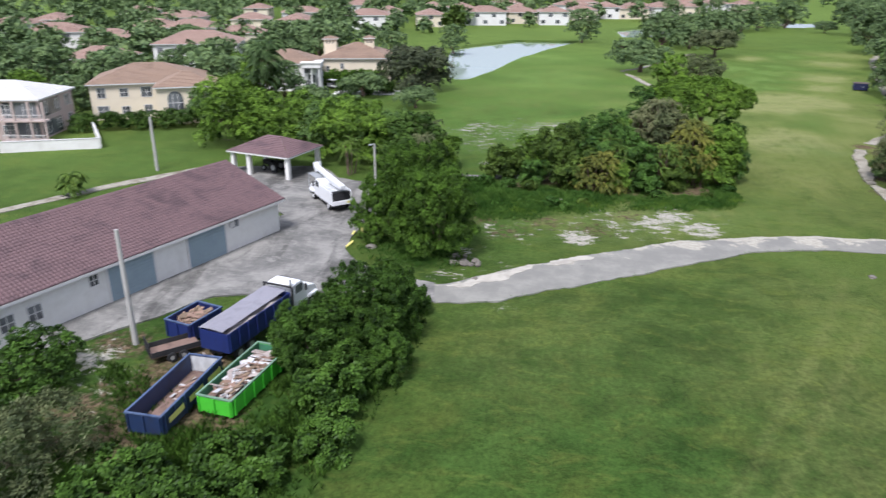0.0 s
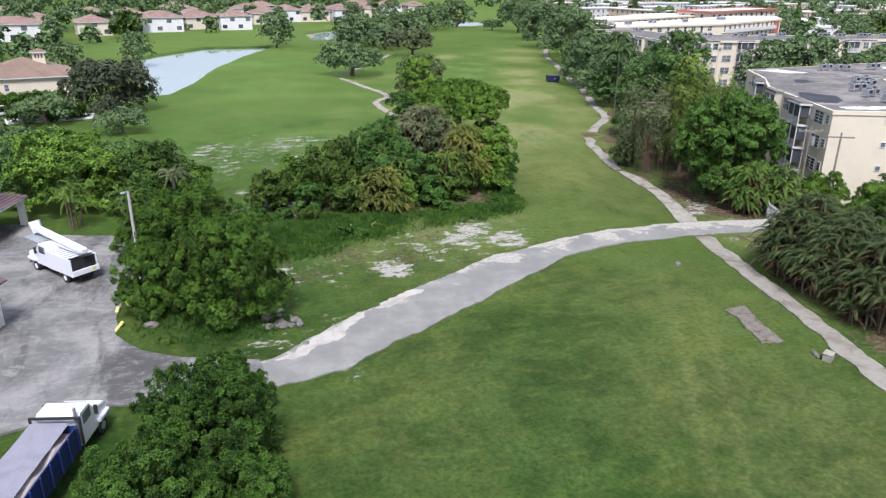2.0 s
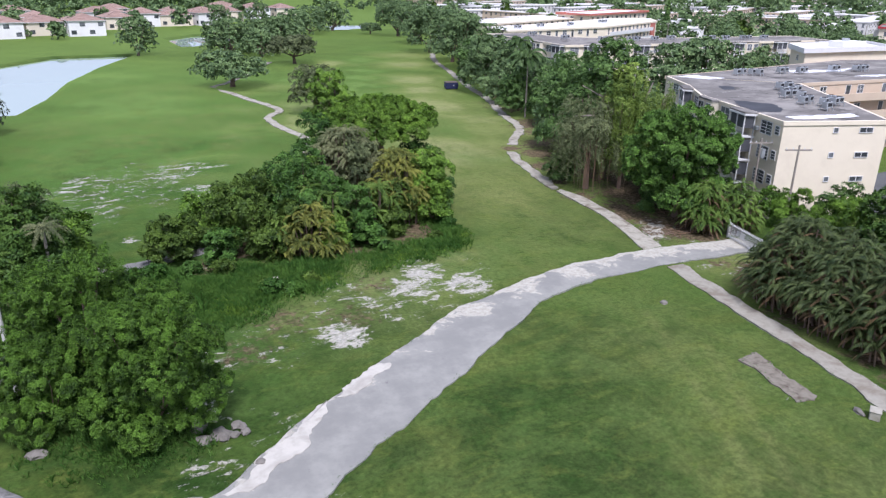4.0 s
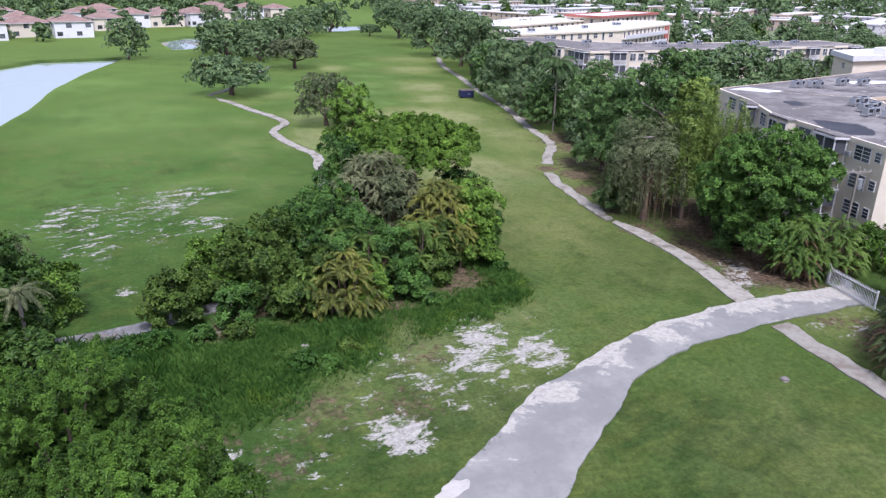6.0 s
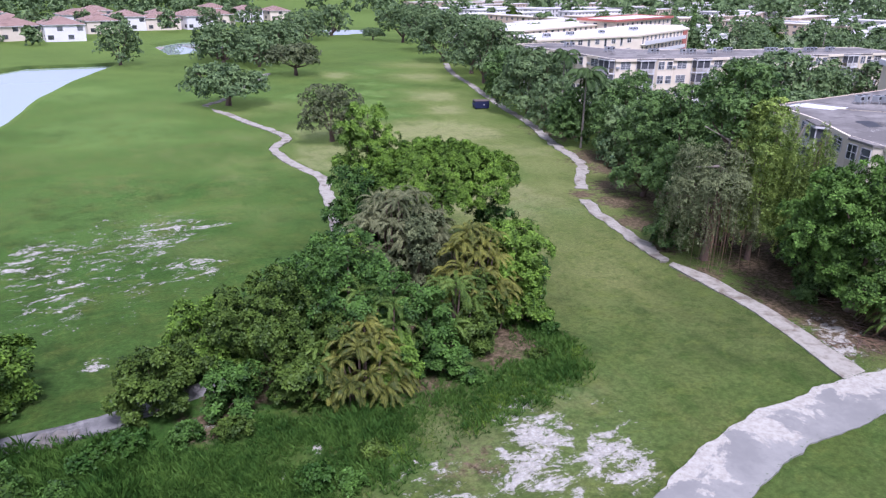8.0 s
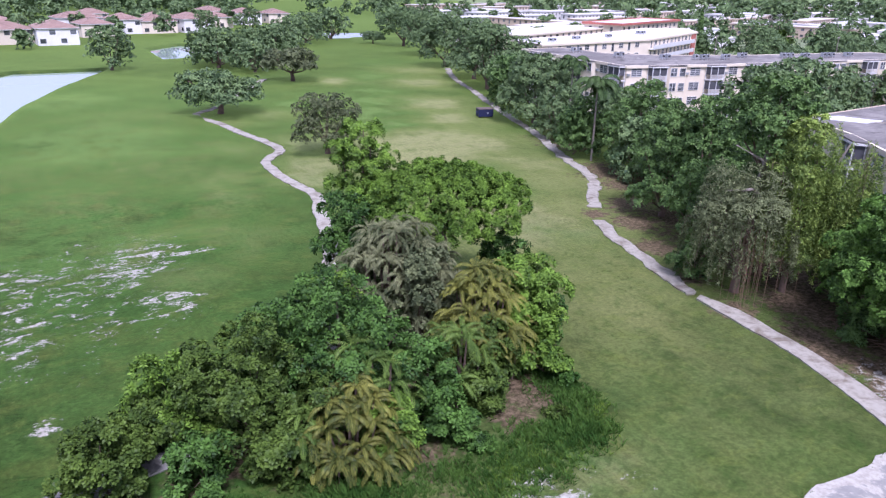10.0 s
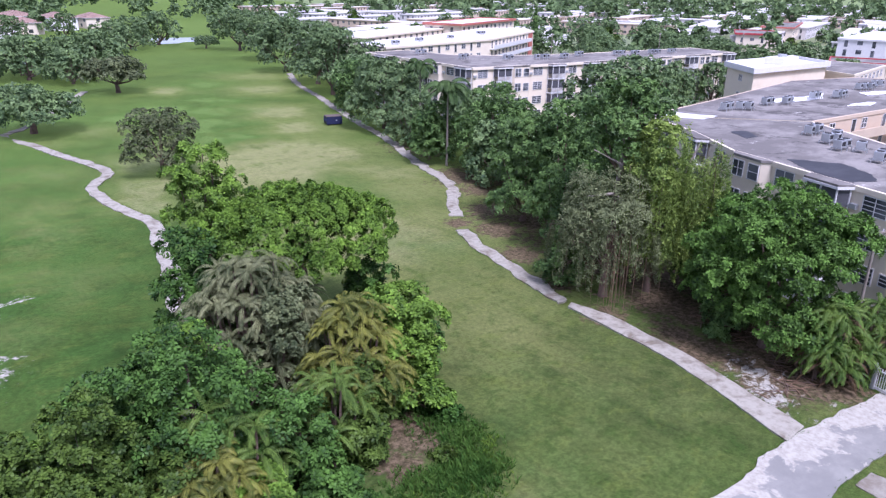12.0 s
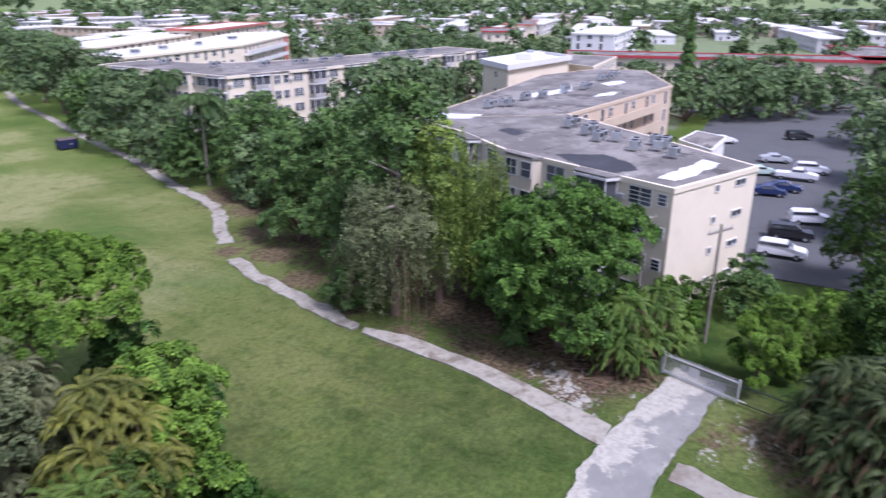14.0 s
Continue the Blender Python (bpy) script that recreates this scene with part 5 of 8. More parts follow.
def frond(length, rise, leaflets=14, width=0.4, blade=0.045):
    """One palm frond that leaves its stem at the angle rise and bends over: a rib with leaflets hanging to both sides. Arrays of corners and quads."""
    v, q = [], []
    rib = [Vector((0, 0, 0))]
    for k in range(12):
        a = rise - (rise + 1.35) * ((k + 0.5) / 12) ** 1.15
        rib.append(rib[-1] + Vector((math.cos(a), 0, math.sin(a))) * length / 12)

    def at(s):
        k = min(11, int(s * 12))
        return rib[k].lerp(rib[k + 1], s * 12 - k)

    for k in range(leaflets):
        s = 0.12 + 0.87 * k / (leaflets - 1)
        p = at(s)
        fwd = (at(min(1.0, s + 0.05)) - at(max(0.0, s - 0.05))).normalized()
        l = width * math.sin(math.pi * min(0.95, 0.15 + 0.8 * s)) ** 0.6
        for side in (1, -1):
            tip = p + fwd * 0.5 * l + Vector((0, side * 0.75 * l, -0.6 * l))
            mid = p.lerp(tip, 0.5) + Vector((0, side * 0.06 * l, 0.12 * l))
            w = fwd * blade
            i = len(v)
            v += [p, mid + w, tip, mid - w]
            q.append((i, i + 1, i + 2, i + 3))
    for k in range(0, 12, 2):
        a, b = rib[k], rib[k + 2]
        i = len(v)
        v += [a + Vector((0, 0.03, 0)), b + Vector((0, 0.02, 0)), b - Vector((0, 0.02, 0)), a - Vector((0, 0.03, 0))]
        q.append((i, i + 1, i + 2, i + 3))
    return np.array([tuple(p) for p in v]), np.array(q)


def palm_heads(rs, heads, fronds, length, material, width=0.45, most=1.45):
    """All fronds of a clump of palm heads at (x, y, z) as one mesh."""
    vs, qs, n0 = [], [], 0
    for hx, hy, hz in heads:
        for k in range(fronds):
            ln = length * rs.uniform(0.75, 1.15)
            v, q = frond(ln, rs.uniform(0.15 if most > 1 else -0.5, most), 19, width * rs.uniform(0.7, 1.1), 0.13 * width)
            a = 2.4 * k + rs.uniform(-0.3, 0.3)
            ca, sa = math.cos(a), math.sin(a)
            r = np.array([[ca, -sa, 0], [sa, ca, 0], [0, 0, 1]])
            vs.append(v @ r.T + np.array([hx, hy, hz]))
            qs.append(q + n0)
            n0 += len(v)
    vv = np.concatenate(vs)
    vv[:, 2] = np.maximum(vv[:, 2], 0.05)
    return quick_mesh("fronds", vv, np.concatenate(qs), material)


def palm_clump(x, y, height, radius, count, label, material=None, fronds=11, length=2.6, seed=1, low=0.5, name="palm_clump", width=0.3, dead=0):
    rs = np.random.RandomState(seed + 100)
    t = thing(name, pose(x, y, 0), label, "palm")
    heads = []
    stems = bmesh.new()
    for k in range(count):
        a, r = 2.4 * k, radius * math.sqrt((k + 0.3) / count) if count > 1 else 0
        h = height * rs.uniform(max(low, 0.8), 1.0) * (1 - (1 - min(low, 0.35)) * (r / radius) ** 2.2) if count > 1 else height
        p = (r * math.cos(a), r * math.sin(a), h)
        heads.append(p)
        tube(stems, [(p[0] * 0.6, p[1] * 0.6, -0.2), (p[0] * 0.8, p[1] * 0.8, h * 0.5), p], [0.1, 0.08, 0.06] if count > 1 else [0.2, 0.15, 0.12], 7)
    for k in range(int(count * 0.6) if count > 12 else 0):
        a, r = 2.4 * k + 0.7, radius * rs.uniform(0.82, 1.04)
        p = (r * math.cos(a), r * math.sin(a), height * rs.uniform(0.16, 0.52))
        heads.append(p)
        tube(stems, [(p[0] * 0.9, p[1] * 0.9, -0.2), p], [0.07, 0.05], 6)
    part("trunk", stems, M_BARK if count > 1 else M_PALMT, t)
    part("fronds", palm_heads(rs, heads, fronds, length, material or L_PALM, width), None, t)
    if dead:
        part("dead_fronds", palm_heads(rs, [(x0 * 1.06, y0 * 1.06, z0 - 0.35) for x0, y0, z0 in heads], dead, length * 0.85, L_DEAD, width * 0.8, 0.35), None, t, "brown dead fronds hanging under the green")
    return t


def weeds(name, poly, n, h0, h1, material, label, seed, per=5):
    """Tufts of long blades within an outline, as one mass of stuff."""
    rs = np.random.RandomState(seed)
    xs, ys = [p[0] for p in poly], [p[1] for p in poly]
    p = np.stack([rs.uniform(min(xs), max(xs), n * 2), rs.uniform(min(ys), max(ys), n * 2)], 1)
    p = p[edge_far(p[:, 0], p[:, 1], poly) < rs.uniform(-4.5, 0.8, len(p))]
    p = p[np.array([noise.noise((a * 0.45, b * 0.45, seed + 3.0)) for a, b in p]) < rs.uniform(0.1, 0.6, len(p))][:n]
    v, q = [], []
    for k in range(per):
        a, l = 2.4 * k, 0.12 + 0.13 * (k % 3)
        c, s = math.cos(a), math.sin(a)
        tall = 1.0 - 0.14 * (k % 4)
        i = len(v)
        v += [(-0.035 * s, 0.035 * c, 0), (0.035 * s, -0.035 * c, 0), (0.8 * l * c + 0.03 * s, 0.8 * l * s - 0.03 * c, 0.66 * tall), (2.0 * l * c, 2.0 * l * s, tall)]
        q.append((i, i + 1, i + 2, i + 3))
    pos = np.column_stack([p, np.full(len(p), -0.03)])
    nrm = np.tile([0, 0, 1.0], (len(p), 1)) + rs.normal(scale=0.15, size=(len(p), 3))
    clump = np.array([noise.noise((a * 0.25, b * 0.25, seed)) for a, b in p])
    me = scatter(name, (np.array(v), np.array(q)), pos, nrm, (h0 + (h1 - h0) * np.clip(0.5 + 0.8 * clump, 0, 1)) * rs.uniform(0.6, 1.3, len(p)), material, rs)
    return tagged(new(name, me), label, "grass", kind="stuff")


# the island of trees in the middle of the course
tree(6.8, 90.2, 7.6, 4.0, "rounded olive-green broadleaf tree in the grove", L_OLIVE, "small", 4200, 0.26, 0.4, 11, 1)
tree(12.8, 91.6, 9.0, 5.0, "dense mid-green broadleaf tree in the grove", L_GROVE, "broad", 4600, 0.31, 0.8, 13, 2)
tree(4.0, 93.0, 5.8, 3.4, "lower bright green shrub tree at grove edge", L_MANGO, "broad", 2025, 0.32, 0.2, 9, 3)
tree(27.2, 91.8, 7.6, 3.8, "bright green bushy tree at the grove edge", L_MANGO, "broad", 3600, 0.32, 0.3, 11, 4)
tree(26.3, 102.6, 12.0, 7.2, "tall bright green spreading tree in the grove", L_MANGO, "rosette", 5600, 0.3, 6.0, 17, 5, dome=True, clump=0.42)
tree(18.8, 103.4, 10.4, 3.6, "dark green upright tree in the grove", L_GROVE, "broad", 2160, 0.36, 1.0, 9, 6)
tree(23.2, 111.6, 14.2, 3.4, "slender yellow-green tree behind the grove", L_MANGO, "broad", 2600, 0.32, 6.5, 9, 7)
tree(20.2, 94.6, 8.4, 3.2, "grey-green bushy tree in the grove", L_GREY, "small", 2200, 0.3, 1.0, 8, 8)
tree(29.0, 97.6, 7.8, 3.0, "mid-green shrub tree beside the fairway", L_GROVE, "broad", 1485, 0.34, 0.3, 8, 9)
tree(-1.0, 88.9, 4.6, 2.8, "rounded yellow-olive bush in the tall grass", L_OLIVE, "small", 2200, 0.27, 0.1, 9, 10, "bush")
tree(9.8, 87.2, 5.5, 2.4, "leafy green shrub under the palms", L_OLIVE, "broad", 1215, 0.3, 0.1, 7, 11, "bush")
tree(16.8, 87.2, 6.0, 2.6, "leafy green shrub at the grove front", L_GROVE, "broad", 1350, 0.3, 0.1, 7, 12, "bush")
tree(22.0, 89.0, 5.5, 2.4, "olive shrub at the grove front", L_OLIVE, "small", 1080, 0.3, 0.1, 7, 13, "bush")
palm_clump(20.2, 98.2, 9.8, 4.6, 54, "clump of dusty grey-green feather palms", L_PALMGREY, 13, 2.0, 1, 0.4)
palm_clump(23.2, 91.2, 8.2, 2.8, 30, "yellowing feather palm clump in the grove", L_PALMDRY, 12, 1.8, 2, 0.45)
palm_clump(11.6, 86.2, 5.0, 2.8, 26, "drooping feather palms with brown fronds", L_PALMDRY, 11, 1.7, 3, 0.15)
palm_clump(14.2, 87.4, 5.2, 2.2, 10, "green feather palms among shrubs", L_PALM, 10, 2.1, 31, 0.2)
palm_clump(8.6, 86.8, 3.6, 1.6, 7, "low green feather palms among shrubs", L_PALM, 9, 1.8, 32, 0.15)
palm_clump(12.4, 89.0, 6.4, 1.8, 7, "green feather palms rising from the grove", L_PALM, 9, 2.2, 33, 0.5)
palm_clump(19.6, 88.4, 6.2, 2.0, 9, "green feather palm clump in the grove", L_PALM, 10, 2.2, 4, 0.3)
tree(37.0, 158.0, 9.2, 5.6, "spreading grey-green tree on the fairway", L_GREY, "small", 2800, 0.36, 1.6, 11, 14)

for k, (x, y, h, r) in enumerate(((3.6, 87.4, 3.4, 2.2), (7.6, 86.2, 3.6, 2.0), (13.8, 85.8, 3.6, 2.0), (17.4, 85.4, 3.4, 1.9), (20.8, 87.0, 3.2, 1.7), (26.6, 88.6, 3.6, 2.0), (29.0, 92.4, 4.2, 2.2), (30.6, 101, 4.5, 2.4), (14.5, 96, 7.5, 3.0), (9.5, 95.5, 6.5, 3.2), (1.2, 91.6, 3.6, 2.4))):
    tree(x, y, h, r, ("leafy green shrub at the grove's foot", "olive shrub at the grove's foot", "bright green shrub at the grove's foot")[k % 3], (L_GROVE, L_OLIVE, L_MANGO)[k % 3], "small" if k % 2 else "broad", 1000, 0.32, 0.05, 7, 200 + k, "bush", category="bush")
tree(-24.3, 158.5, 9.7, 8.4, "wide dusky grey-green tree beside the meadow", L_DUSK, "far", 3150, 0.54, 0.6, 12, 220)
tree(46.2, 54.0, 5.0, 3.2, "green undergrowth beneath the palms", L_DEEP, "small", 1000, 0.34, 0.05, 8, 221, "bush", category="bush")
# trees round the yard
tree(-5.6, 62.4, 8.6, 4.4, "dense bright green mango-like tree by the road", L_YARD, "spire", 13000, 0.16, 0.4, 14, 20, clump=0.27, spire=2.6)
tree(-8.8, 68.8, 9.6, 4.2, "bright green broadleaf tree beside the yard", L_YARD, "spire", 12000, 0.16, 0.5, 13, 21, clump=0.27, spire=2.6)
tree(-7.6, 72.6, 6.0, 3.8, "green broadleaf tree behind the yard", L_YARD, "broad", 2025, 0.4, 0.5, 10, 22)
tree(-22.5, 96.0, 9.0, 5.8, "large bright green tree behind the carport", L_MANGO, "broad", 3240, 0.44, 0.1, 13, 23)
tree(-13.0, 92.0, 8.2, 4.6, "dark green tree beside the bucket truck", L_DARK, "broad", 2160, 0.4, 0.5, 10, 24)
tree(-12.6, 98.6, 6.6, 3.4, "thin grey shrub tree by the meadow", L_GREY, "fine", 1215, 0.4, 0.6, 8, 25)
tree(-33.0, 106.0, 8.0, 5.0, "round green tree behind the carport", L_MANGO, "broad", 2300, 0.44, 0.1, 11, 26)
tree(-44.0, 103.0, 10.4, 5.6, "broad green tree at the field's edge", L_MANGO, "broad", 2600, 0.48, 0.1, 12, 27)
tree(-11.4, 65.6, 5.6, 3.2, "bright green leafy tree before a pole", L_YARD, "spire", 8000, 0.16, 0.2, 11, 28, clump=0.27, spire=2.6)
tree(-12.4, 73.8, 6.2, 3.2, "green leafy tree behind a pole", L_YARD, "spire", 7500, 0.16, 0.3, 11, 29, clump=0.27, spire=2.6)
for k, (x, y, h, r) in enumerate(((-38.5, 101.5, 6.5, 4.0), (-28.0, 100.5, 7.4, 4.6), (-17.6, 94.5, 6.6, 4.0), (-17.0, 101.0, 6.4, 4.2), (-9.6, 95.0, 4.6, 3.0), (-27.5, 108.0, 6.8, 4.6))):
    tree(x, y, h, r, "dense green thicket behind the carport", (L_MANGO, L_DEEP)[k % 2], "broad", 1500, 0.4, 0.1, 9, 320 + k, "bush", category="bush", group="thicket behind the carport")
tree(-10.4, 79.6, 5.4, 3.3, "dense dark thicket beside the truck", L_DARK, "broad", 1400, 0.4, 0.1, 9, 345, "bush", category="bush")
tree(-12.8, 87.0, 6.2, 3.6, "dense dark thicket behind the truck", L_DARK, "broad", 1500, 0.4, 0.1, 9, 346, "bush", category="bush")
palm_clump(-21.0, 88.5, 5.5, 1.5, 4, "green palms beside the carport", L_PALM, 10, 2.6, 5)
palm_clump(-15.0, 84.0, 5.5, 1.5, 4, "dark green palms behind the truck", L_PALM, 10, 2.6, 6)
palm_clump(-51.8, 74.6, 2.8, 0.8, 3, "short green palm by the kerb", L_PALM, 22, 2.0, 7, name="palm", width=0.6)
palm_clump(-48.0, 131.0, 14.4, 1.6, 5, "tall dusty palms beside a house", L_PALMDK, 18, 4.8, 8, width=0.9)
palm_clump(-10.6, 86.2, 5.6, 0.5, 1, "fan palm at the edge of the weeds", L_PALMGREY, 24, 2.3, 9, name="palm")
for k, (x, y, h, r) in enumerate(((-72, 108.5, 2.8, 2.6), (-68, 110.5, 3, 2.6), (-64, 112, 3, 2.6), (-60, 113.5, 3.2, 2.8), (-56, 115, 3.2, 2.8), (-38, 152, 3, 2.6), (-34, 153, 3, 2.6), (-30, 153.5, 3, 2.6))):
    tree(x, y, h, r, "clipped dark green garden hedge", L_DARK, "far", 882, 0.31, 0.05, 7, 240 + k, "hedge", category="hedge", group="garden hedges")
for k, (x, y, h, r) in enumerate(((-80, 118, 8, 4), (-51, 134, 9, 4.5), (-38, 126, 5.6, 4.2), (-45, 118, 6.6, 4.2), (-28, 112, 6.4, 4.2), (-62, 150, 8.5, 5), (-78, 150, 9, 5), (-92, 122, 8, 4.5))):
    tree(x, y, h, r, "green garden tree beside the houses", (L_FAR, L_MANGO)[k % 2], "far", 1470, 0.41, 0.8, 9, 260 + k)
for k in range(6):
    tree(-47.0 + 2.7 * k, 162.6 + 0.35 * k, 3.8, 2.2, "tall clipped green garden hedge", L_YARD, "far", 800, 0.36, 0.05, 8, 360 + k, "hedge", category="hedge", group="tall garden hedge")
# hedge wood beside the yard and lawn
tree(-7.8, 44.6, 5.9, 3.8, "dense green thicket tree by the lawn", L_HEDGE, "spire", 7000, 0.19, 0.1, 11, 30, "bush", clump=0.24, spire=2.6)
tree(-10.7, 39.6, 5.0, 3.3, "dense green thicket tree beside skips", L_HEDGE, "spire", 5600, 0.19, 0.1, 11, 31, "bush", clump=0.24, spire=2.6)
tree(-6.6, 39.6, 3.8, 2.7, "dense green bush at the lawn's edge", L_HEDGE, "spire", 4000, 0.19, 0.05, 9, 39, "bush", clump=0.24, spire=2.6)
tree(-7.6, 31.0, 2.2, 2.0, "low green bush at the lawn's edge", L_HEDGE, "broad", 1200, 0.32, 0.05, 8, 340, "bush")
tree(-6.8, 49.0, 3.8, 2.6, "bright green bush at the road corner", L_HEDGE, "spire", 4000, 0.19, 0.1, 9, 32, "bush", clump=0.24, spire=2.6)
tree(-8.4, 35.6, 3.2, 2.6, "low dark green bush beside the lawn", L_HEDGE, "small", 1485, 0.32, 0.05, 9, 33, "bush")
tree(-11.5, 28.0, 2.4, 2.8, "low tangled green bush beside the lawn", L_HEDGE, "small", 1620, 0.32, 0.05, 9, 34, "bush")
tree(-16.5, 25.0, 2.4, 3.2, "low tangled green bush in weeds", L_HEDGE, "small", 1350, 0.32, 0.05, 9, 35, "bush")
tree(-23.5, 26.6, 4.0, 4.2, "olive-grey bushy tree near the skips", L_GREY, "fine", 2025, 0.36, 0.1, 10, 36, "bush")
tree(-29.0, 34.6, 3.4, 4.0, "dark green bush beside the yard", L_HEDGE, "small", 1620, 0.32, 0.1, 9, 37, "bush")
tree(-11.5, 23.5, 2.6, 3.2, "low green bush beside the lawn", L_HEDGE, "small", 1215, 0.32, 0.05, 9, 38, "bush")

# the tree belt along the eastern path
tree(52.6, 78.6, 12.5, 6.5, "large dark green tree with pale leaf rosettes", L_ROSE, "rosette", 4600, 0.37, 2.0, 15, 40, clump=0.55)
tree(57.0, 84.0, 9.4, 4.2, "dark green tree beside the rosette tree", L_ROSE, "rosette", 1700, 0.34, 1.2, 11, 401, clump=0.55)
tree(52.2, 81.6, 3.0, 1.9, "low leafy green shrub under the trees", L_DEEP, "broad", 700, 0.34, 0.1, 8, 402, "bush", category="bush")
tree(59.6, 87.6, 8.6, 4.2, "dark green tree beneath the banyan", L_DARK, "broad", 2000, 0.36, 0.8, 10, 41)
tree(50.6, 92.4, 11.4, 4.5, "sparse hanging grey-green banyan", L_TWIG, "fine", 1900, 0.4, 4.4, 11, 42)
tree(49.8, 96.6, 4.4, 2.4, "low bright green shrub under the banyan", L_DEEP, "broad", 900, 0.32, 0.2, 8, 421, "bush", category="bush")
tree(54.4, 90.4, 16.0, 2.8, "ragged trunk hung with yellow-green vines", L_VINE, "small", 2600, 0.32, 3.0, 12, 43, flat=1.3)
tree(58.8, 97.6, 12.4, 4.2, "dark green tree behind the banyan", L_DEEP, "small", 2000, 0.38, 1.5, 10, 432)
tree(55.2, 94.8, 18.4, 4.2, "tall banyan crown spread above bleached limbs", L_DEEP, "small", 2800, 0.34, 10.5, 11, 431, flat=0.8)
tree(61.6, 106.6, 14.6, 4.8, "tall dark feathery tree behind the banyan", L_DEEP, "small", 3000, 0.4, 2.0, 11, 44)
tree(57.0, 102.6, 9.0, 4.2, "dark green tree beside the banyan", L_DEEP, "broad", 2000, 0.36, 0.8, 10, 441)
tree(61.0, 111.6, 12.4, 4.8, "dense dark green tree beside the path", L_DEEP, "broad", 2700, 0.4, 0.6, 12, 45)
tree(74.4, 130.0, 13.0, 5.8, "dark green spreading tree beside the path", L_DEEP, "broad", 2295, 0.48, 0.6, 12, 46)
tree(70.0, 139.5, 8.0, 3.0, "round green bush tree beside the path", L_DEEP, "broad", 1080, 0.4, 0.4, 8, 47)
palm_clump(71.8, 137.0, 11.2, 0.5, 1, "tall royal palm with slender trunk", L_PALMDK, 28, 4.6, 10, name="palm", width=1.1)
palm_clump(84.0, 158.0, 12.0, 0.5, 1, "tall palm among dark trees", L_PALMDK, 20, 4.0, 11, name="palm", width=1.1)
tree(82.0, 166.0, 12.8, 7.6, "broad mid-green tree beside the path", L_FAR, "broad", 2200, 0.65, 1.0, 13, 48)
tree(77.0, 152.0, 9.5, 4.6, "green tree beside the path", L_FAR, "broad", 1485, 0.48, 0.6, 10, 49)
tree(98.0, 208.0, 15.4, 8.0, "large dark oak along the fairway", L_FAR, "far", 3150, 0.51, 2.0, 12, 50)
tree(105.0, 226.0, 16.0, 9.0, "large dark oak along the fairway", L_FAR, "far", 3150, 0.51, 2.0, 12, 51)
tree(93.0, 190.0, 11.0, 6.0, "dark oak along the fairway", L_FAR, "far", 2100, 0.51, 1.0, 11, 52)
tree(112.0, 255.0, 15.5, 9.0, "large dark oak along the fairway", L_FAR, "far", 2520, 0.61, 2.0, 12, 53)
tree(124.0, 290.0, 16.0, 10.0, "large dark oak along the fairway", L_FAR, "far", 2520, 0.61, 2.0, 12, 54)
tree(132.0, 325.0, 15.0, 10.0, "large dark oak along the fairway", L_FAR, "far", 2100, 0.68, 2.0, 12, 55)
palm_clump(51.6, 73.8, 5.4, 2.0, 22, "drooping feather palms by the gate", L_PALM, 11, 2.1, 12, 0.3, dead=4)
palm_clump(54.6, 72.2, 5.2, 2.0, 16, "drooping green feather palms by the fence", L_PALM, 11, 2.0, 18, 0.3, dead=2)
tree(60.4, 71.6, 4.2, 2.6, "green undergrowth at the end wall", L_YARD, "small", 900, 0.32, 0.05, 8, 350, "bush", category="bush")
palm_clump(43.8, 56.6, 7.2, 3.4, 42, "dense clump of dusty feather palms", L_PALMMIX, 12, 2.1, 13, 0.3, dead=3)
palm_clump(43.0, 51.8, 7.2, 3.4, 42, "dense clump of green and brown feather palms", L_PALMMIX, 12, 2.1, 17, 0.3, dead=3)
palm_clump(47.4, 59.6, 6.2, 2.2, 24, "dense clump of brown-tipped feather palms", L_PALMMIX, 11, 2.0, 14, 0.45, dead=3)
palm_clump(42.8, 47.0, 7.0, 3.4, 38, "dense clump of dusty feather palms", L_PALMMIX, 12, 2.1, 15, 0.4, dead=3)
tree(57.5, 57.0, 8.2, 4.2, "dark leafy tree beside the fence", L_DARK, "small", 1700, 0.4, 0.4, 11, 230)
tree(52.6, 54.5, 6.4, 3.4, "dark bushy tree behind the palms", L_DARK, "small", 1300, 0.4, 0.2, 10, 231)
palm_clump(51.4, 57.6, 5.4, 2.2, 16, "feather palms beside the fence", L_PALMMIX, 11, 2.0, 16, dead=2)
tree(53.2, 64.4, 7.0, 2.4, "tall tapering light green bush behind the gate", L_MANGO, "spire", 3400, 0.2, 0.1, 10, 60, "bush", clump=0.32, spire=1.8)
tree(57.8, 62.0, 6.4, 3.2, "round yellow-green bush behind the fence", L_MANGO, "spire", 3600, 0.2, 0.1, 10, 61, "bush", clump=0.32, spire=1.8)
tree(66.0, 67.5, 5.0, 3.0, "green bush at the apartment corner", L_DEEP, "small", 1215, 0.32, 0.1, 9, 62, "bush")
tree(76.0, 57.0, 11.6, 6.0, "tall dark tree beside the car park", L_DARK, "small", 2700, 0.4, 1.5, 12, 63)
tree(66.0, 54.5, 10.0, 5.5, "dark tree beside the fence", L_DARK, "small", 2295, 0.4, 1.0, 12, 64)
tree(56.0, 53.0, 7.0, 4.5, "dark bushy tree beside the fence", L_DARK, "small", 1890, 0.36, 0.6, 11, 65)


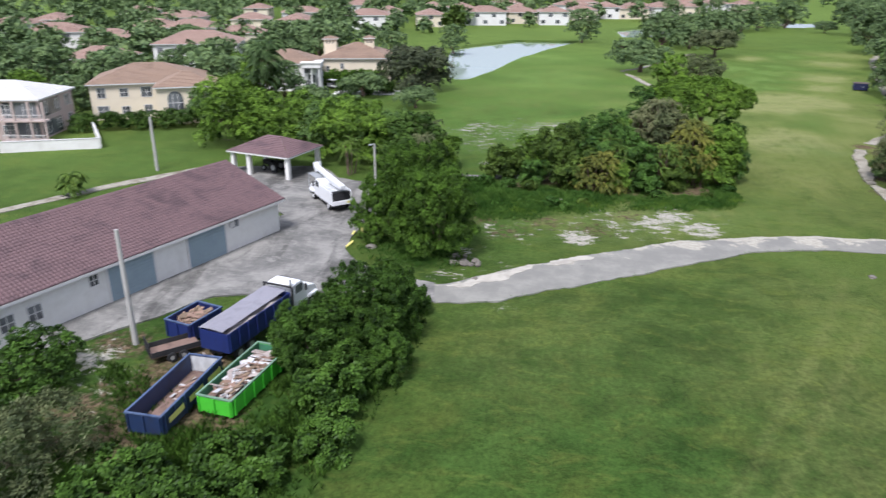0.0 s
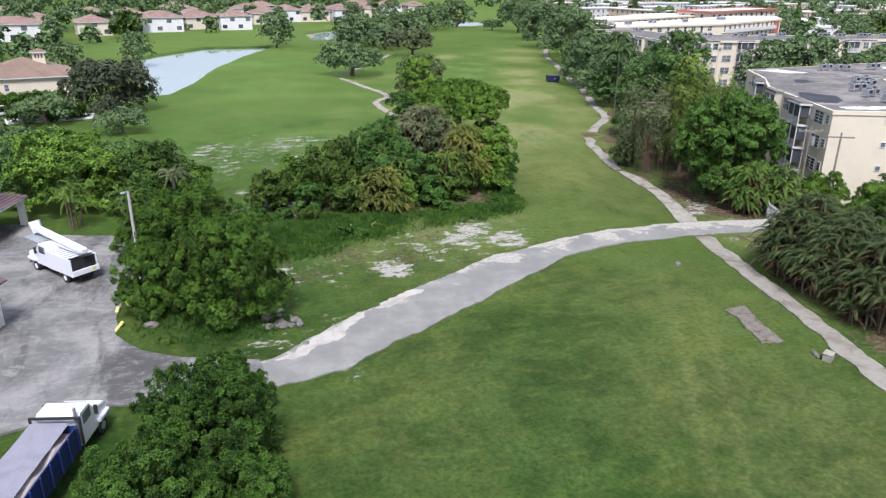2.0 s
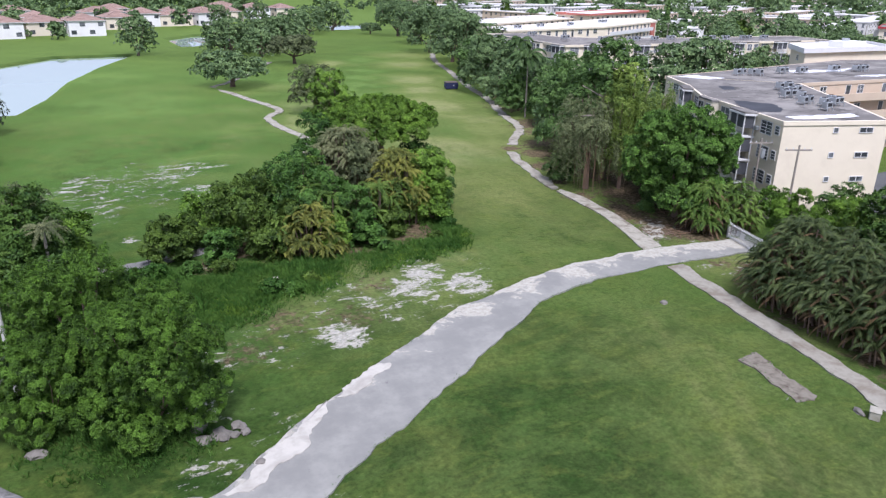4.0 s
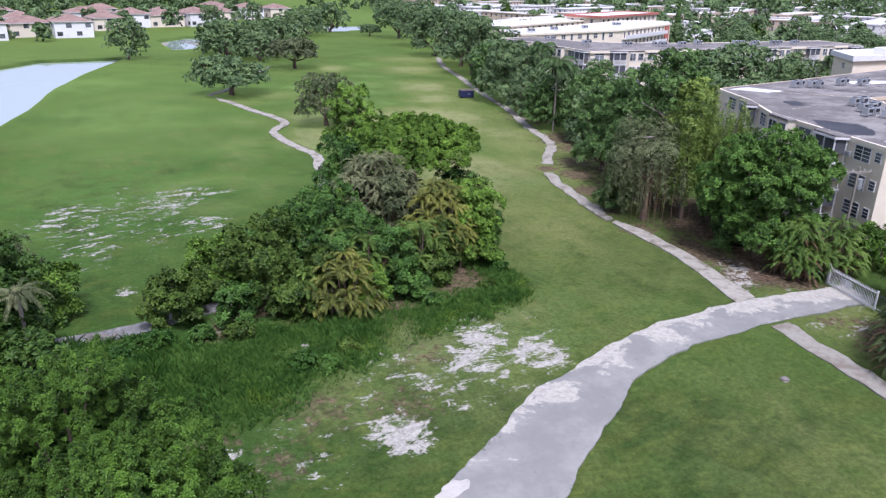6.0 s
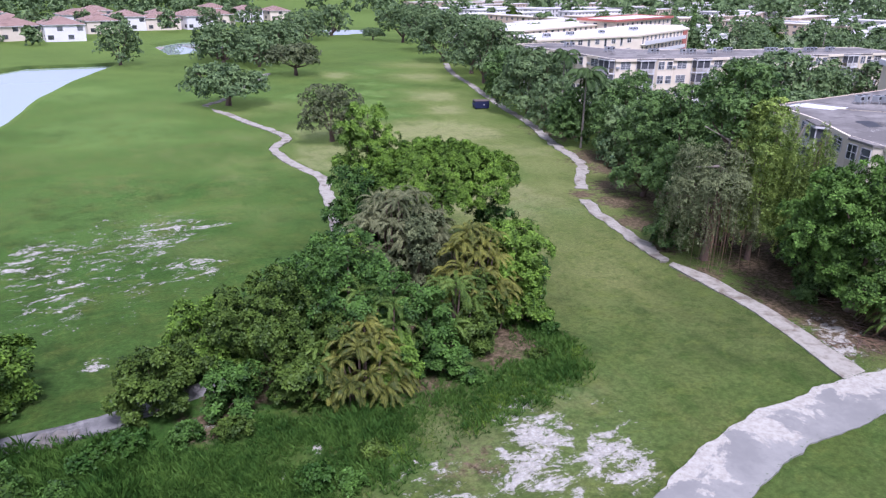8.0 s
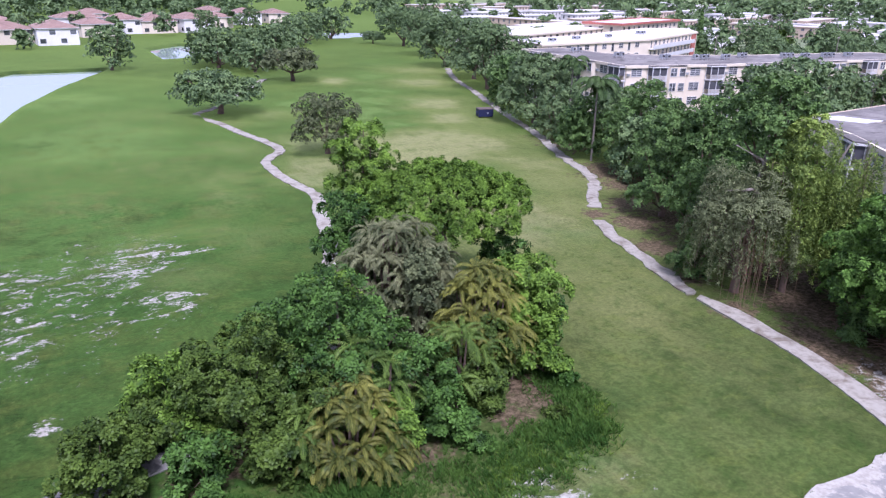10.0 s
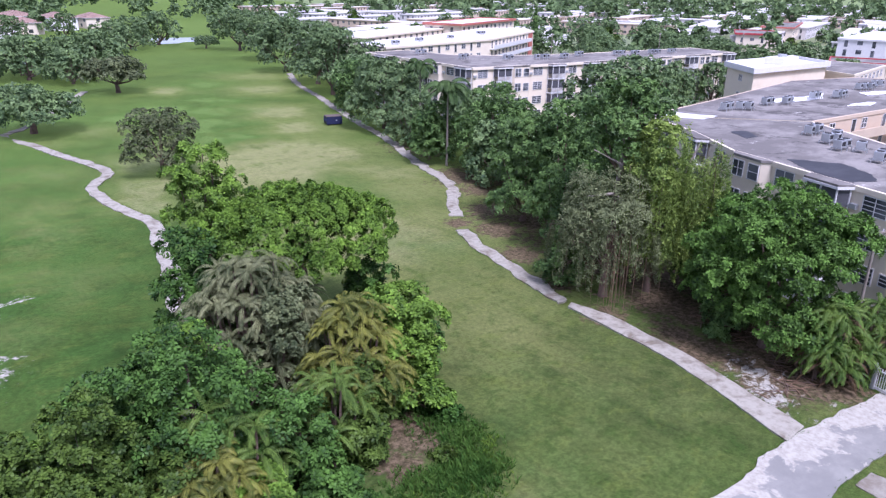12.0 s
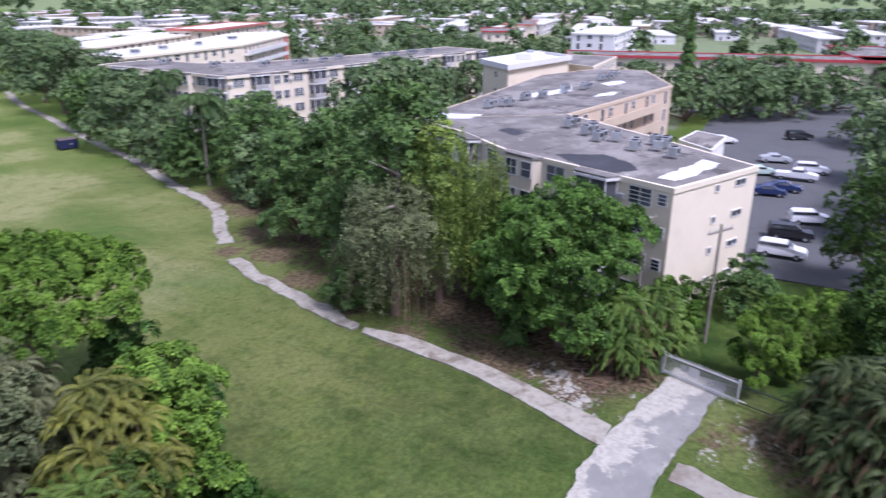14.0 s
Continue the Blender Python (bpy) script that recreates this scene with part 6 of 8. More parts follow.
def hangings(x, y, radius, top, n, length, material, label, seed, spread=0.55):
    """Long drooping strands of leaves, as of a weeping or vine-hung tree, as one crown part round slim stems."""
    rs = np.random.RandomState(seed)
    t = thing("hanging_foliage", pose(x, y, 0), label, "foliage")
    pts, nrm = [], []
    stems = bmesh.new()
    for k in range(n):
        a, r = rs.uniform(0, 6.28), radius * math.sqrt(rs.uniform(0.15, 1.0))
        h = top * rs.uniform(0.72, 1.0) * (1 - 0.25 * (r / radius) ** 2)
        ln = min(h - 0.3, length * rs.uniform(0.4, 1.1))
        bx, by = r * math.cos(a), r * math.sin(a)
        m = int(ln / 0.22)
        for i in range(m):
            s = i / m
            pts.append((bx + spread * 0.6 * s * math.cos(a) + rs.normal() * 0.1, by + spread * 0.6 * s * math.sin(a) + rs.normal() * 0.1, h - ln * s))
            nrm.append((math.cos(a) + rs.normal() * 0.5, math.sin(a) + rs.normal() * 0.5, -0.3 + rs.normal() * 0.4))
        if k % 15 == 0:
            tube(stems, [(bx * 0.1, by * 0.1, h * 0.55), (bx * 0.6, by * 0.6, h * 0.95), (bx, by, h), (bx + spread * 0.5 * math.cos(a), by + spread * 0.5 * math.sin(a), h - ln)], [0.07, 0.05, 0.03, 0.01], 5)
    part("stem", stems, M_BARK, t)
    pts, nrm = np.array(pts), np.array(nrm)
    part("strands", scatter("strands", SPRAYS["fine"], pts, nrm, rs.uniform(0.22, 0.42, len(pts)), material, rs), None, t)
    return t


hangings(50.2, 92.0, 4.2, 9.6, 110, 4.4, L_TWIG, "grey-green hanging banyan twigs", 1)
hangings(51.0, 95.4, 3.0, 8.0, 45, 4.0, L_TWIG, "grey-green hanging banyan twigs near the path", 2)
hangings(54.6, 90.2, 3.4, 16.4, 150, 8.5, L_VINE, "yellow-green vines hanging down a ragged tree", 3, 0.3)
hangings(57.4, 88.0, 2.4, 15.0, 90, 8.0, L_VINE, "yellow-green vines beside the flats", 4, 0.3)
# more of the belt along the path and behind it
for k, (x, y, h, r) in enumerate(((78, 121, 9, 4.4), (84, 128, 8.0, 4.2), (88, 138, 8.0, 4.4), (80, 143, 10.5, 5), (90, 150, 8.5, 4.6), (92, 172, 11, 5.5), (88, 184, 11, 5.5), (68, 118, 9, 4), (70, 110, 9, 4), (104, 204, 13, 6.5), (118, 240, 14, 7), (70.5, 125.5, 8.5, 4.0), (72.5, 140.5, 9.0, 4.2))):
    tree(x, y, h, r, ("dark green tree in the belt beside the flats", "mid-green tree in the belt beside the flats")[k % 2], (L_DEEP, L_FAR)[k % 2], "far", 1500, 0.45, 0.3, 10, 120 + k)

# weeds in front of the grove and under the hedge
weeds("tall_weeds", [(-11, 90), (-13, 77), (-3.5, 72), (3, 73.5), (8, 76), (15, 78.5), (22, 79.0), (26.4, 80.6), (28.6, 84.5), (28.6, 90), (26, 89), (22, 84.5), (16, 84), (5, 86), (-2, 86.5), (-5, 88)], 27000, 0.12, 0.75, L_GRASS, "tall bright green weeds before the grove", 3)
weeds("hedge_weeds", [(-26, 38), (-20, 30), (-26, 24), (-14, 19), (-8.6, 20), (-7.6, 27), (-6.2, 33.2), (-4.2, 41.5), (-4.2, 49.5), (-8, 50), (-14, 46), (-13, 34)], 13000, 0.2, 0.8, L_HEDGE, "rank dark green weeds below the hedge", 4)
weeds("verge_weeds", [(-13.4, 69), (-13.2, 62.6), (-11, 59.6), (-8.2, 58), (-3, 58.6), (-3, 66), (-8, 70)], 3500, 0.15, 0.7, L_GRASS, "green weeds on the verge", 5)

# this western patch is coloured darker to stand for shade
weeds("rank_weeds", [(-13, 90), (-13, 76), (-6, 72.5), (-2, 74), (0, 79), (-1, 84), (-4, 88)], 9000, 0.3, 1.1, L_RANK_SHADE, "rank weeds beside the thicket, coloured dark for shade", 8)
weeds("pale_weeds", [(6, 76.5), (14, 78.6), (22, 79.2), (26.6, 80.8), (28.4, 84), (24, 83), (16, 81.6), (8, 80), (2, 79), (-4, 74), (0, 73)], 8000, 0.1, 0.5, L_WEED, "yellow-green weeds at the edge of the sand", 6)
for k, (x, y, h, r) in enumerate(((5.8, 78.4, 1.3, 1.1), (7.4, 77.4, 1.0, 0.9), (9.4, 79.0, 0.9, 0.9), (-2.6, 86.0, 1.4, 1.2), (0.6, 85.6, 1.2, 1.1), (3.0, 84.8, 1.4, 1.2), (-4.6, 85.4, 1.3, 1.3), (18.6, 83.4, 1.0, 0.9), (24.5, 83.8, 0.9, 0.9), (27.4, 86.8, 1.3, 1.1),
                                  (-6.2, 83.0, 1.2, 1.1), (12.2, 83.6, 1.2, 1.0), (-8.8, 80.4, 1.6, 1.4), (-9.6, 84.6, 2.4, 1.8), (-5.8, 77.0, 1.6, 1.3))):
    tree(x, y, h, r, "small green shrub in tall weeds", (L_RANK_SHADE, L_GROVE, L_OLIVE)[k % 3], "small", 330, 0.24, 0.02, 6, 300 + k, "shrub", category="shrub", group="shrubs in the weeds")

# grass creeping over the edges of road and paths
rs = np.random.RandomState(15)
tuft_p = []
for kind, line in EDGES:
    if kind not in ("road", "path", "slab", "yard"):
        continue
    for (x0, y0), (x1, y1) in zip(line, line[1:]):
        if y0 > 170 or x0 < -48:
            continue
        for k in range(max(1, int(math.hypot(x1 - x0, y1 - y0) * 13))):
            t = rs.rand()
            if noise.noise((x0 * 0.35, y0 * 0.35, 4.0)) > -0.12:
                tuft_p.append((x0 + (x1 - x0) * t + rs.normal() * 0.16, y0 + (y1 - y0) * t + rs.normal() * 0.16, 0.02))
tuft_p = np.array(tuft_p)
blade_v, blade_q = [], []
for k in range(5):
    c, s = math.cos(2.4 * k), math.sin(2.4 * k)
    blade_v += [(-0.1 * s, 0.1 * c, 0), (0.1 * s, -0.1 * c, 0), (0.5 * c, 0.5 * s, 0.8 - 0.1 * k)]
    blade_q.append((3 * k, 3 * k + 1, 3 * k + 2))
tagged(new("edge_grass", scatter("edge_grass", (np.array(blade_v), np.array(blade_q)), tuft_p, np.tile([0, 0, 1.0], (len(tuft_p), 1)) + rs.normal(scale=0.2, size=(len(tuft_p), 3)), rs.uniform(0.05, 0.17, len(tuft_p)), L_GRASS, rs)),
       "short grass creeping over the path edges", "grass", kind="stuff")

# dark pointed conifers by the flats
def conifer(x, y, h, r, seed):
    rs = np.random.RandomState(seed)
    t = thing("conifer", pose(x, y, 0), "tall dark pointed conifer beyond the flats", "tree")
    part("trunk", tube(bmesh.new(), [(0, 0, -0.3), (0, 0, h)], [0.35, 0.05], 8), M_BARK, t)
    n = 1100
    s = rs.random(n) ** 0.7
    tier = 0.72 + 0.28 * np.cos(s * 60)
    rad = r * s * tier * rs.uniform(0.5, 1.0, n)
    a = rs.uniform(0, 6.28, n)
    p = np.stack([rad * np.cos(a), rad * np.sin(a), h * (1 - s * 0.93)], 1)
    part("crown", scatter("crown", SPRAYS["far"], p, np.stack([np.cos(a), np.sin(a), np.full(n, 0.35)], 1), rs.uniform(0.4, 0.8, n), L_DEEP, rs), None, t)


conifer(171, 95.5, 23, 3.6, 1)
conifer(227, 258, 17, 3.2, 2)
conifer(420, 180, 18, 3.0, 3)
conifer(432, 186, 20, 3.0, 4)
# far trees, from a few patterns
FAIR = [(-60, 0), (-20, 100), (-30, 160), (-34, 260), (0, 335), (60, 400), (110, 460), (150, 640), (215, 640), (170, 420), (140, 300), (110, 215), (88, 165), (70, 120), (62, 60), (50, 0)]
oaks = [tree(30.0, 199.0, 8.2, 9.0, "spreading dark green oak on the course", L_FAR, "far", 2200, 0.55, 2.2, 12, 70, flat=0.7),
        tree(18.3, 280.0, 11.8, 7.0, "dark oak by the lake shore", L_FAR, "far", 900, 0.7, 0.8, 11, 71),
        tree(58.0, 240.0, 8.0, 7.6, "grey-green oak on the fairway", L_GREY, "far", 1500, 0.6, 2.2, 11, 72, flat=0.7),
        tree(57.0, 276.0, 10.8, 8.5, "large dark oak beside the pond", L_FAR, "far", 900, 0.75, 0.8, 12, 73)]
rng = random.Random(8)
OAKS_COURSE = [(3, 47, 276, 1.05), (3, 66, 282, 1.05), (3, 54, 262, 0.8), (3, 70, 292, 1.0), (3, 48, 288, 0.9), (3, 100, 352, 1.1), (3, 116, 366, 1.2), (3, 90, 340, 1.0), (1, -25, 237, 0.75), (0, -20.5, 138, 0.5), (1, -38, 200, 0.8), (1, -60, 205, 0.9), (1, -70, 160, 0.9), (1, -48, 140, 0.7), (1, -62, 140, 0.8), (1, -84, 140, 0.8), (0, -52, 118, 0.7), (1, -100, 140, 0.9), (0, -34, 150, 0.6), (1, 70, 400, 0.9), (1, 95, 420, 0.9), (0, 125, 340, 0.6)]
OAKS_COURT = [(1, 110, 138, 1.05), (1, 118, 136, 1.15), (1, 104, 132, 0.75), (0, 88, 122, 0.7), (0, 96, 120, 0.6), (1, 100, 120, 0.8), (1, 108, 122, 0.75), (3, 158, 92, 0.95), (3, 168, 84, 1.05), (3, 182, 86, 1.0), (3, 176, 74, 0.95), (3, 196, 80, 1.0), (3, 205, 92, 0.9), (1, 120, 55, 1.0), (1, 104, 53, 1.0), (1, 92, 56, 0.9), (3, 190, 66, 0.9), (1, 170, 105, 0.9), (3, 150, 58, 0.9)]
OAKS_ROWS = [(1, 151, 149, 0.85), (1, 144, 144, 0.75), (1, 160, 143, 0.8), (1, 136, 142, 0.7), (3, 176, 170, 0.8), (3, 190, 162, 0.85), (3, 204, 176, 0.8), (3, 186, 184, 0.85), (3, 216, 160, 0.8), (3, 230, 170, 0.8), (3, 205, 150, 0.75), (3, 222, 190, 0.9), (3, 240, 200, 0.9), (3, 236, 182, 0.8)]
OAKS_BEYOND = [(3, 252, 214, 0.9), (3, 262, 226, 0.9), (3, 250, 190, 0.8), (3, 270, 206, 0.85), (3, 214, 214, 0.9), (3, 226, 226, 0.9), (3, 200, 205, 0.8), (3, 240, 240, 1.0), (3, 262, 165, 0.8), (3, 190, 140, 0.8), (3, 206, 132, 0.8), (3, 262, 250, 1.1), (3, 280, 240, 1.1), (3, 210, 244, 0.9)]
for k, x, y, s in OAKS_COURSE + OAKS_COURT + OAKS_ROWS + OAKS_BEYOND:
    c = copy_thing(oaks[k], pose(x, y, 0, 0, 0, rng.uniform(0, 360)))
    c.scale = (s, s, s)
small = [tree(-90.0, 150.0, 9.0, 5.0, "green garden tree among far houses", L_FAR, "far", 300, 1.10, 0.8, 8, 80, group="far trees"),
         tree(-95.0, 205.0, 7.0, 5.5, "broad green tree among far houses", L_DEEP, "far", 300, 1.10, 0.6, 8, 81, group="far trees"),
         tree(180.0, 300.0, 8.0, 4.2, "olive garden tree far off", L_OLIVE, "far", 280, 1.10, 0.6, 7, 82, group="far trees")]
made = 0
woods = []
while made < 1150:
    far = rng.random() ** 0.8
    if rng.random() < 0.5:
        x, y = rng.uniform(-330, 160), 140 + 660 * far
    else:
        x, y = 120 + 760 * far, rng.uniform(0, 640)
    if inside(np.array([x]), np.array([y]), FAIR)[0] or (x < 0 and y < 210 and x > -62) or (60 < x < 236 and 30 < y < 112) or (55 < x < 205 and 66 < y < 250):
        continue
    s = rng.uniform(0.7, 1.4)
    made += 1
    if made > 55:
        woods.append((x, y, s))
        continue
    c = copy_thing(small[rng.randrange(3)], pose(x, y, 0, 0, 0, rng.uniform(0, 360)))
    c.scale = (s, s, s * rng.uniform(0.8, 1.1))
homes = [(-84, 106), (-69.5, 127), (-60, 121.5), (-90, 192), (-41, 174), (-54, 160), (-103, 165), (-120, 250), (-98, 240), (-140, 262), (-130, 215), (-155, 225), (-95, 290)]
rs = np.random.RandomState(31)
gp, gd = [], []
for k in range(150):
    x, y = rng.uniform(-165, -58), rng.uniform(112, 262)
    if min(math.hypot(x - a, y - b) for a, b in homes) < 12.5 or (x > -64 and y < 118):
        continue
    s = rng.uniform(0.65, 1.15)
    p, d = crown_points(rs, lobes_for(rs, 4.8 * s, 8.0 * s, 0.3, 5), 240)
    gp.append(p + np.array([x, y, 0]))
    gd.append(d)
gp, gd = np.concatenate(gp), np.concatenate(gd)
tagged(new("garden_woods", scatter("garden_woods", SPRAYS["far"], gp, gd + np.array([0, 0, 0.5]), rs.uniform(0.7, 1.2, len(gp)), L_FAR, rs)), "dense green trees between the villas", "trees", kind="stuff")
rs = np.random.RandomState(77)
wp, wd = [], []
for x, y, s in woods:
    lob = lobes_for(rs, 4.6 * s, 8.0 * s, 0.4, 4)
    p, d = crown_points(rs, lob, 62)
    wp.append(p + np.array([x, y, 0]))
    wd.append(d)
wp, wd = np.concatenate(wp), np.concatenate(wd)
ob = new("far_woods", scatter("far_woods", SPRAYS["far"], wp, wd + np.array([0, 0, 0.5]), rs.uniform(1.3, 2.2, len(wp)), L_FAR, rs))
tagged(ob, "distant green garden trees between the roofs", "trees", kind="stuff")

# the wooded plain towards the horizon
wp, wd, ws = [], [], []
for k in range(620):
    a, d = radians(rng.uniform(-42, 88)), 620 + 1500 * rng.random() ** 1.5
    x, y = d * math.sin(a), d * math.cos(a)
    if 680 < x < 1320 and 10 < y < 170:
        continue
    s = rng.uniform(1.2, 2.2)
    p, dd = crown_points(rs, lobes_for(rs, 6.0 * s, 8.0 * s, 0.3, 3), 40)
    wp.append(p + np.array([x, y, 0]))
    wd.append(dd)
wp, wd = np.concatenate(wp), np.concatenate(wd)
ob = new("horizon_woods", scatter("horizon_woods", SPRAYS["far"], wp, wd + np.array([0, 0, 0.5]), rs.uniform(2.6, 4.2, len(wp)), L_FAR, rs))
tagged(ob, "hazy green woods on the plain far off", "trees", kind="stuff")
ob = new("water", bm_mesh("water", prism([(700, 25), (1300, 20), (1300, 100), (1000, 160), (760, 130)], -0.3, 0.1), M_WATER))
tagged(ob, "pale distant lake beyond the town", "lake", kind="structure")

# ---- things in the yard ----
M_BLUE = worn("blue_painted_steel", (0.015, 0.027, 0.125), (0.012, 0.015, 0.05), 2.5, 0.5, 0.6, 0.5, 0.0, 0.2, 0.4)
M_NAVY = worn("navy_painted_steel", (0.02, 0.04, 0.105), (0.03, 0.03, 0.04), 2.5, 0.5, 0.6, 0.5, 0.0, 0.2, 0.4)
M_LIME = worn("lime_painted_steel", (0.085, 0.56, 0.035), (0.06, 0.32, 0.035), 2.5, 0.5, 0.4, 0.5, 0.0, 0.2, 0.4)
M_GREEND = worn("green_inside_steel", (0.06, 0.22, 0.12), (0.05, 0.08, 0.06), 2.5, 0.5, 0.6, 0.7)
M_RIMG = worn("scuffed_green_rim", (0.17, 0.29, 0.2), (0.1, 0.14, 0.11), 3.0, 0.6, 0.8, 0.7)
M_RIMB = worn("scuffed_blue_rim", (0.09, 0.13, 0.23), (0.03, 0.045, 0.1), 3.0, 0.6, 0.8, 0.7)
M_RUST = worn("rusty_floor", (0.22, 0.15, 0.12), (0.09, 0.06, 0.055), 3.0, 0.6, 0.8, 0.9)
M_WHITEP = worn("white_vehicle_paint", (0.8, 0.81, 0.82), (0.6, 0.6, 0.6), 3.0, 0.6, 0.25, 0.35, 0.0, 0.03, 0.5)
M_TARP = worn("grey_mesh_tarp", (0.27, 0.265, 0.3), (0.17, 0.165, 0.19), 8.0, 0.7, 0.5, 0.9)
M_YELLOW = worn("yellow_paint", (0.75, 0.68, 0.2), (0.6, 0.5, 0.15), 4.0, 1.0, 0.4, 0.6)
M_ROCK = worn("grey_rock", (0.19, 0.175, 0.15), (0.09, 0.08, 0.07), 3.0, 0.8, 0.8, 0.9, bump=0.5)
M_DIRTYW = worn("pale_dirt_residue", (0.6, 0.62, 0.62), (0.3, 0.3, 0.3), 2.0, 0.6, 0.6, 0.8)
M_JUNKS = [worn("broken_wood", (0.24, 0.175, 0.12), (0.12, 0.085, 0.06), 4.0, 1.0, 0.6, 0.9, random_tint=0.5), worn("torn_plaster", (0.42, 0.37, 0.34), (0.25, 0.2, 0.18), 4.0, 1.0, 0.5, 0.9, random_tint=0.3),
           worn("brown_board", (0.3, 0.2, 0.15), (0.2, 0.13, 0.1), 4.0, 1.0, 0.5, 0.9, random_tint=0.4), worn("pale_sheet", (0.56, 0.56, 0.56), (0.34, 0.34, 0.35), 3.0, 1.0, 0.4, 0.7, random_tint=0.2)]


def loaf(name, rs, w, l, h, material, parent, z):
    """A lumpy heap."""
    bm = bmesh.new()
    bmesh.ops.create_grid(bm, x_segments=12, y_segments=16, size=0.5)
    for v in bm.verts:
        e = max(0.0, 1 - (2 * abs(v.co.x)) ** 4) * max(0.0, 1 - (2 * abs(v.co.y)) ** 4)
        v.co.z = h * e * (0.6 + 0.8 * noise.noise((v.co.x * 4 + z * 7, v.co.y * 6, rs.uniform(0, 0.3))))
        v.co.x *= w
        v.co.y *= l
        v.co.z += z
    return part(name, bm, material, parent)


def skip(x, y, rot, l, w, h, outer, inner, label, fill=0.0, seed=1, markings=False, m_front=None):
    """An open steel roll-off skip: long along y, with ribs, rim rails, floor and what lies in it as parts."""
    s = thing("skip", pose(x, y, 0, 0, 0, rot - 90), label, "skip")
    t, z0 = 0.07, 0.22
    for name, b in (("side", (-w / 2, -w / 2 + t, -l / 2, l / 2, z0, h)), ("side", (w / 2 - t, w / 2, -l / 2, l / 2, z0, h)),
                    ("front_panel", (-w / 2 + t, w / 2 - t, l / 2 - t, l / 2, z0, h)), ("tailgate", (-w / 2 + t, w / 2 - t, -l / 2, -l / 2 + t, z0, h))):
        part(name, boxes(b), (m_front or outer) if name == "tailgate" else outer, s)
    part("floor", boxes((-w / 2 + t, w / 2 - t, -l / 2 + t, l / 2 - t, z0, z0 + 0.08)), M_RUST, s)
    for x0 in (-w / 2 + t, w / 2 - t - 0.012):
        part("lining", boxes((x0, x0 + 0.012, -l / 2 + t + 0.01, l / 2 - t - 0.01, z0 + 0.1, h - 0.05)), inner, s)
    part("lining", boxes((-w / 2 + t + 0.02, w / 2 - t - 0.02, l / 2 - t - 0.012, l / 2 - t, z0 + 0.1, h - 0.05)), M_DIRTYW if not fill else inner, s)
    part("rim", boxes((-w / 2 - 0.05, -w / 2 + 0.09, -l / 2 - 0.05, l / 2 + 0.05, h, h + 0.09), (w / 2 - 0.09, w / 2 + 0.05, -l / 2 - 0.05, l / 2 + 0.05, h, h + 0.09),
                      (-w / 2 + 0.09, w / 2 - 0.09, l / 2 - 0.09, l / 2 + 0.05, h, h + 0.09), (-w / 2 + 0.09, w / 2 - 0.09, -l / 2 - 0.05, -l / 2 + 0.09, h, h + 0.09)), M_RIMG if outer is M_LIME else M_RIMB, s, "scuffed steel rim rail")
    rib = bm_mesh("rib", boxes((-0.05, 0.05, -0.06, 0.06, z0, h), bevel=0.015), outer)
    n = max(3, int(l / 1.0))
    for k in range(n):
        for side in (-1, 1):
            part("rib", rib, None, s, m=Matrix.Translation((side * (w / 2 + 0.05), -l / 2 + 0.3 + (l - 0.6) * k / (n - 1), 0)))
    ribt = bm_mesh("rib", boxes((-0.05, 0.05, -0.05, 0.05, z0, h), bevel=0.015), m_front or outer)
    for k in (-0.45, 0.0, 0.45):
        part("rib", ribt, None, s, m=Matrix.Translation((k * w, -l / 2 - 0.05, 0)))
    for sx in (-1, 1):
        part("skid", boxes((sx * 0.5 - 0.08, sx * 0.5 + 0.08, -l / 2, l / 2, 0.0, z0)), M_DARK, s)
    if markings:
        for k in range(3):
            part("marking", boxes((w / 2 + 0.102, w / 2 + 0.106, -l / 2 + 0.6 + k * 2.2, -l / 2 + 2.2 + k * 2.2, 0.75, 1.15)), M_YELLOW, s, "faded yellow painted bar")
    rs = random.Random(seed)
    if fill:
        loaf("debris", rs, w - 0.2, l - 0.3, fill * 0.5, M_RUST, s, z0 + 0.2 + fill * 0.5)
        for k in range(95):
            long = rs.uniform(0.4, 1.6)
            wide = rs.uniform(0.08, 0.5)
            bm = boxes((-long / 2, long / 2, -wide / 2, wide / 2, -0.03, 0.03), bevel=0.01)
            part("plank" if wide < 0.2 else "board", bm, M_JUNKS[rs.randrange(4) if l > 5 else 2 * rs.randrange(2)], s,
                 m=pose(rs.uniform(-w / 2 + 0.6, w / 2 - 0.6), rs.uniform(-l / 2 + 0.8, l / 2 - 0.8), z0 + 0.25 + fill * rs.uniform(0.7, 1.0), rs.uniform(-22, 22), rs.uniform(-22, 22), rs.uniform(0, 180)))
    else:
        loaf("dirt_heap", rs, w - 0.7, l * 0.7, 0.35, M_RUST, s, z0 + 0.1)
        for k in range(14):
            long = rs.uniform(0.3, 1.0)
            part("plank", boxes((-long / 2, long / 2, -0.08, 0.08, -0.02, 0.02), bevel=0.008), M_JUNKS[rs.randrange(4)], s,
                 m=pose(rs.uniform(-0.5, 0.5), rs.uniform(-0.1 * l, 0.38 * l), z0 + 0.36, rs.uniform(-10, 10), rs.uniform(-10, 10), rs.uniform(0, 180)))
    return s


skip(-18.0, 34.2, 85, 7.0, 2.35, 1.5, M_NAVY, M_NAVY, "long empty navy blue skip with dirty floor", 0.0, 1, True)
skip(-14.45, 36.6, 79.5, 7.0, 2.45, 1.35, M_LIME, M_GREEND, "bright green skip full of building rubble", 0.85, 2)
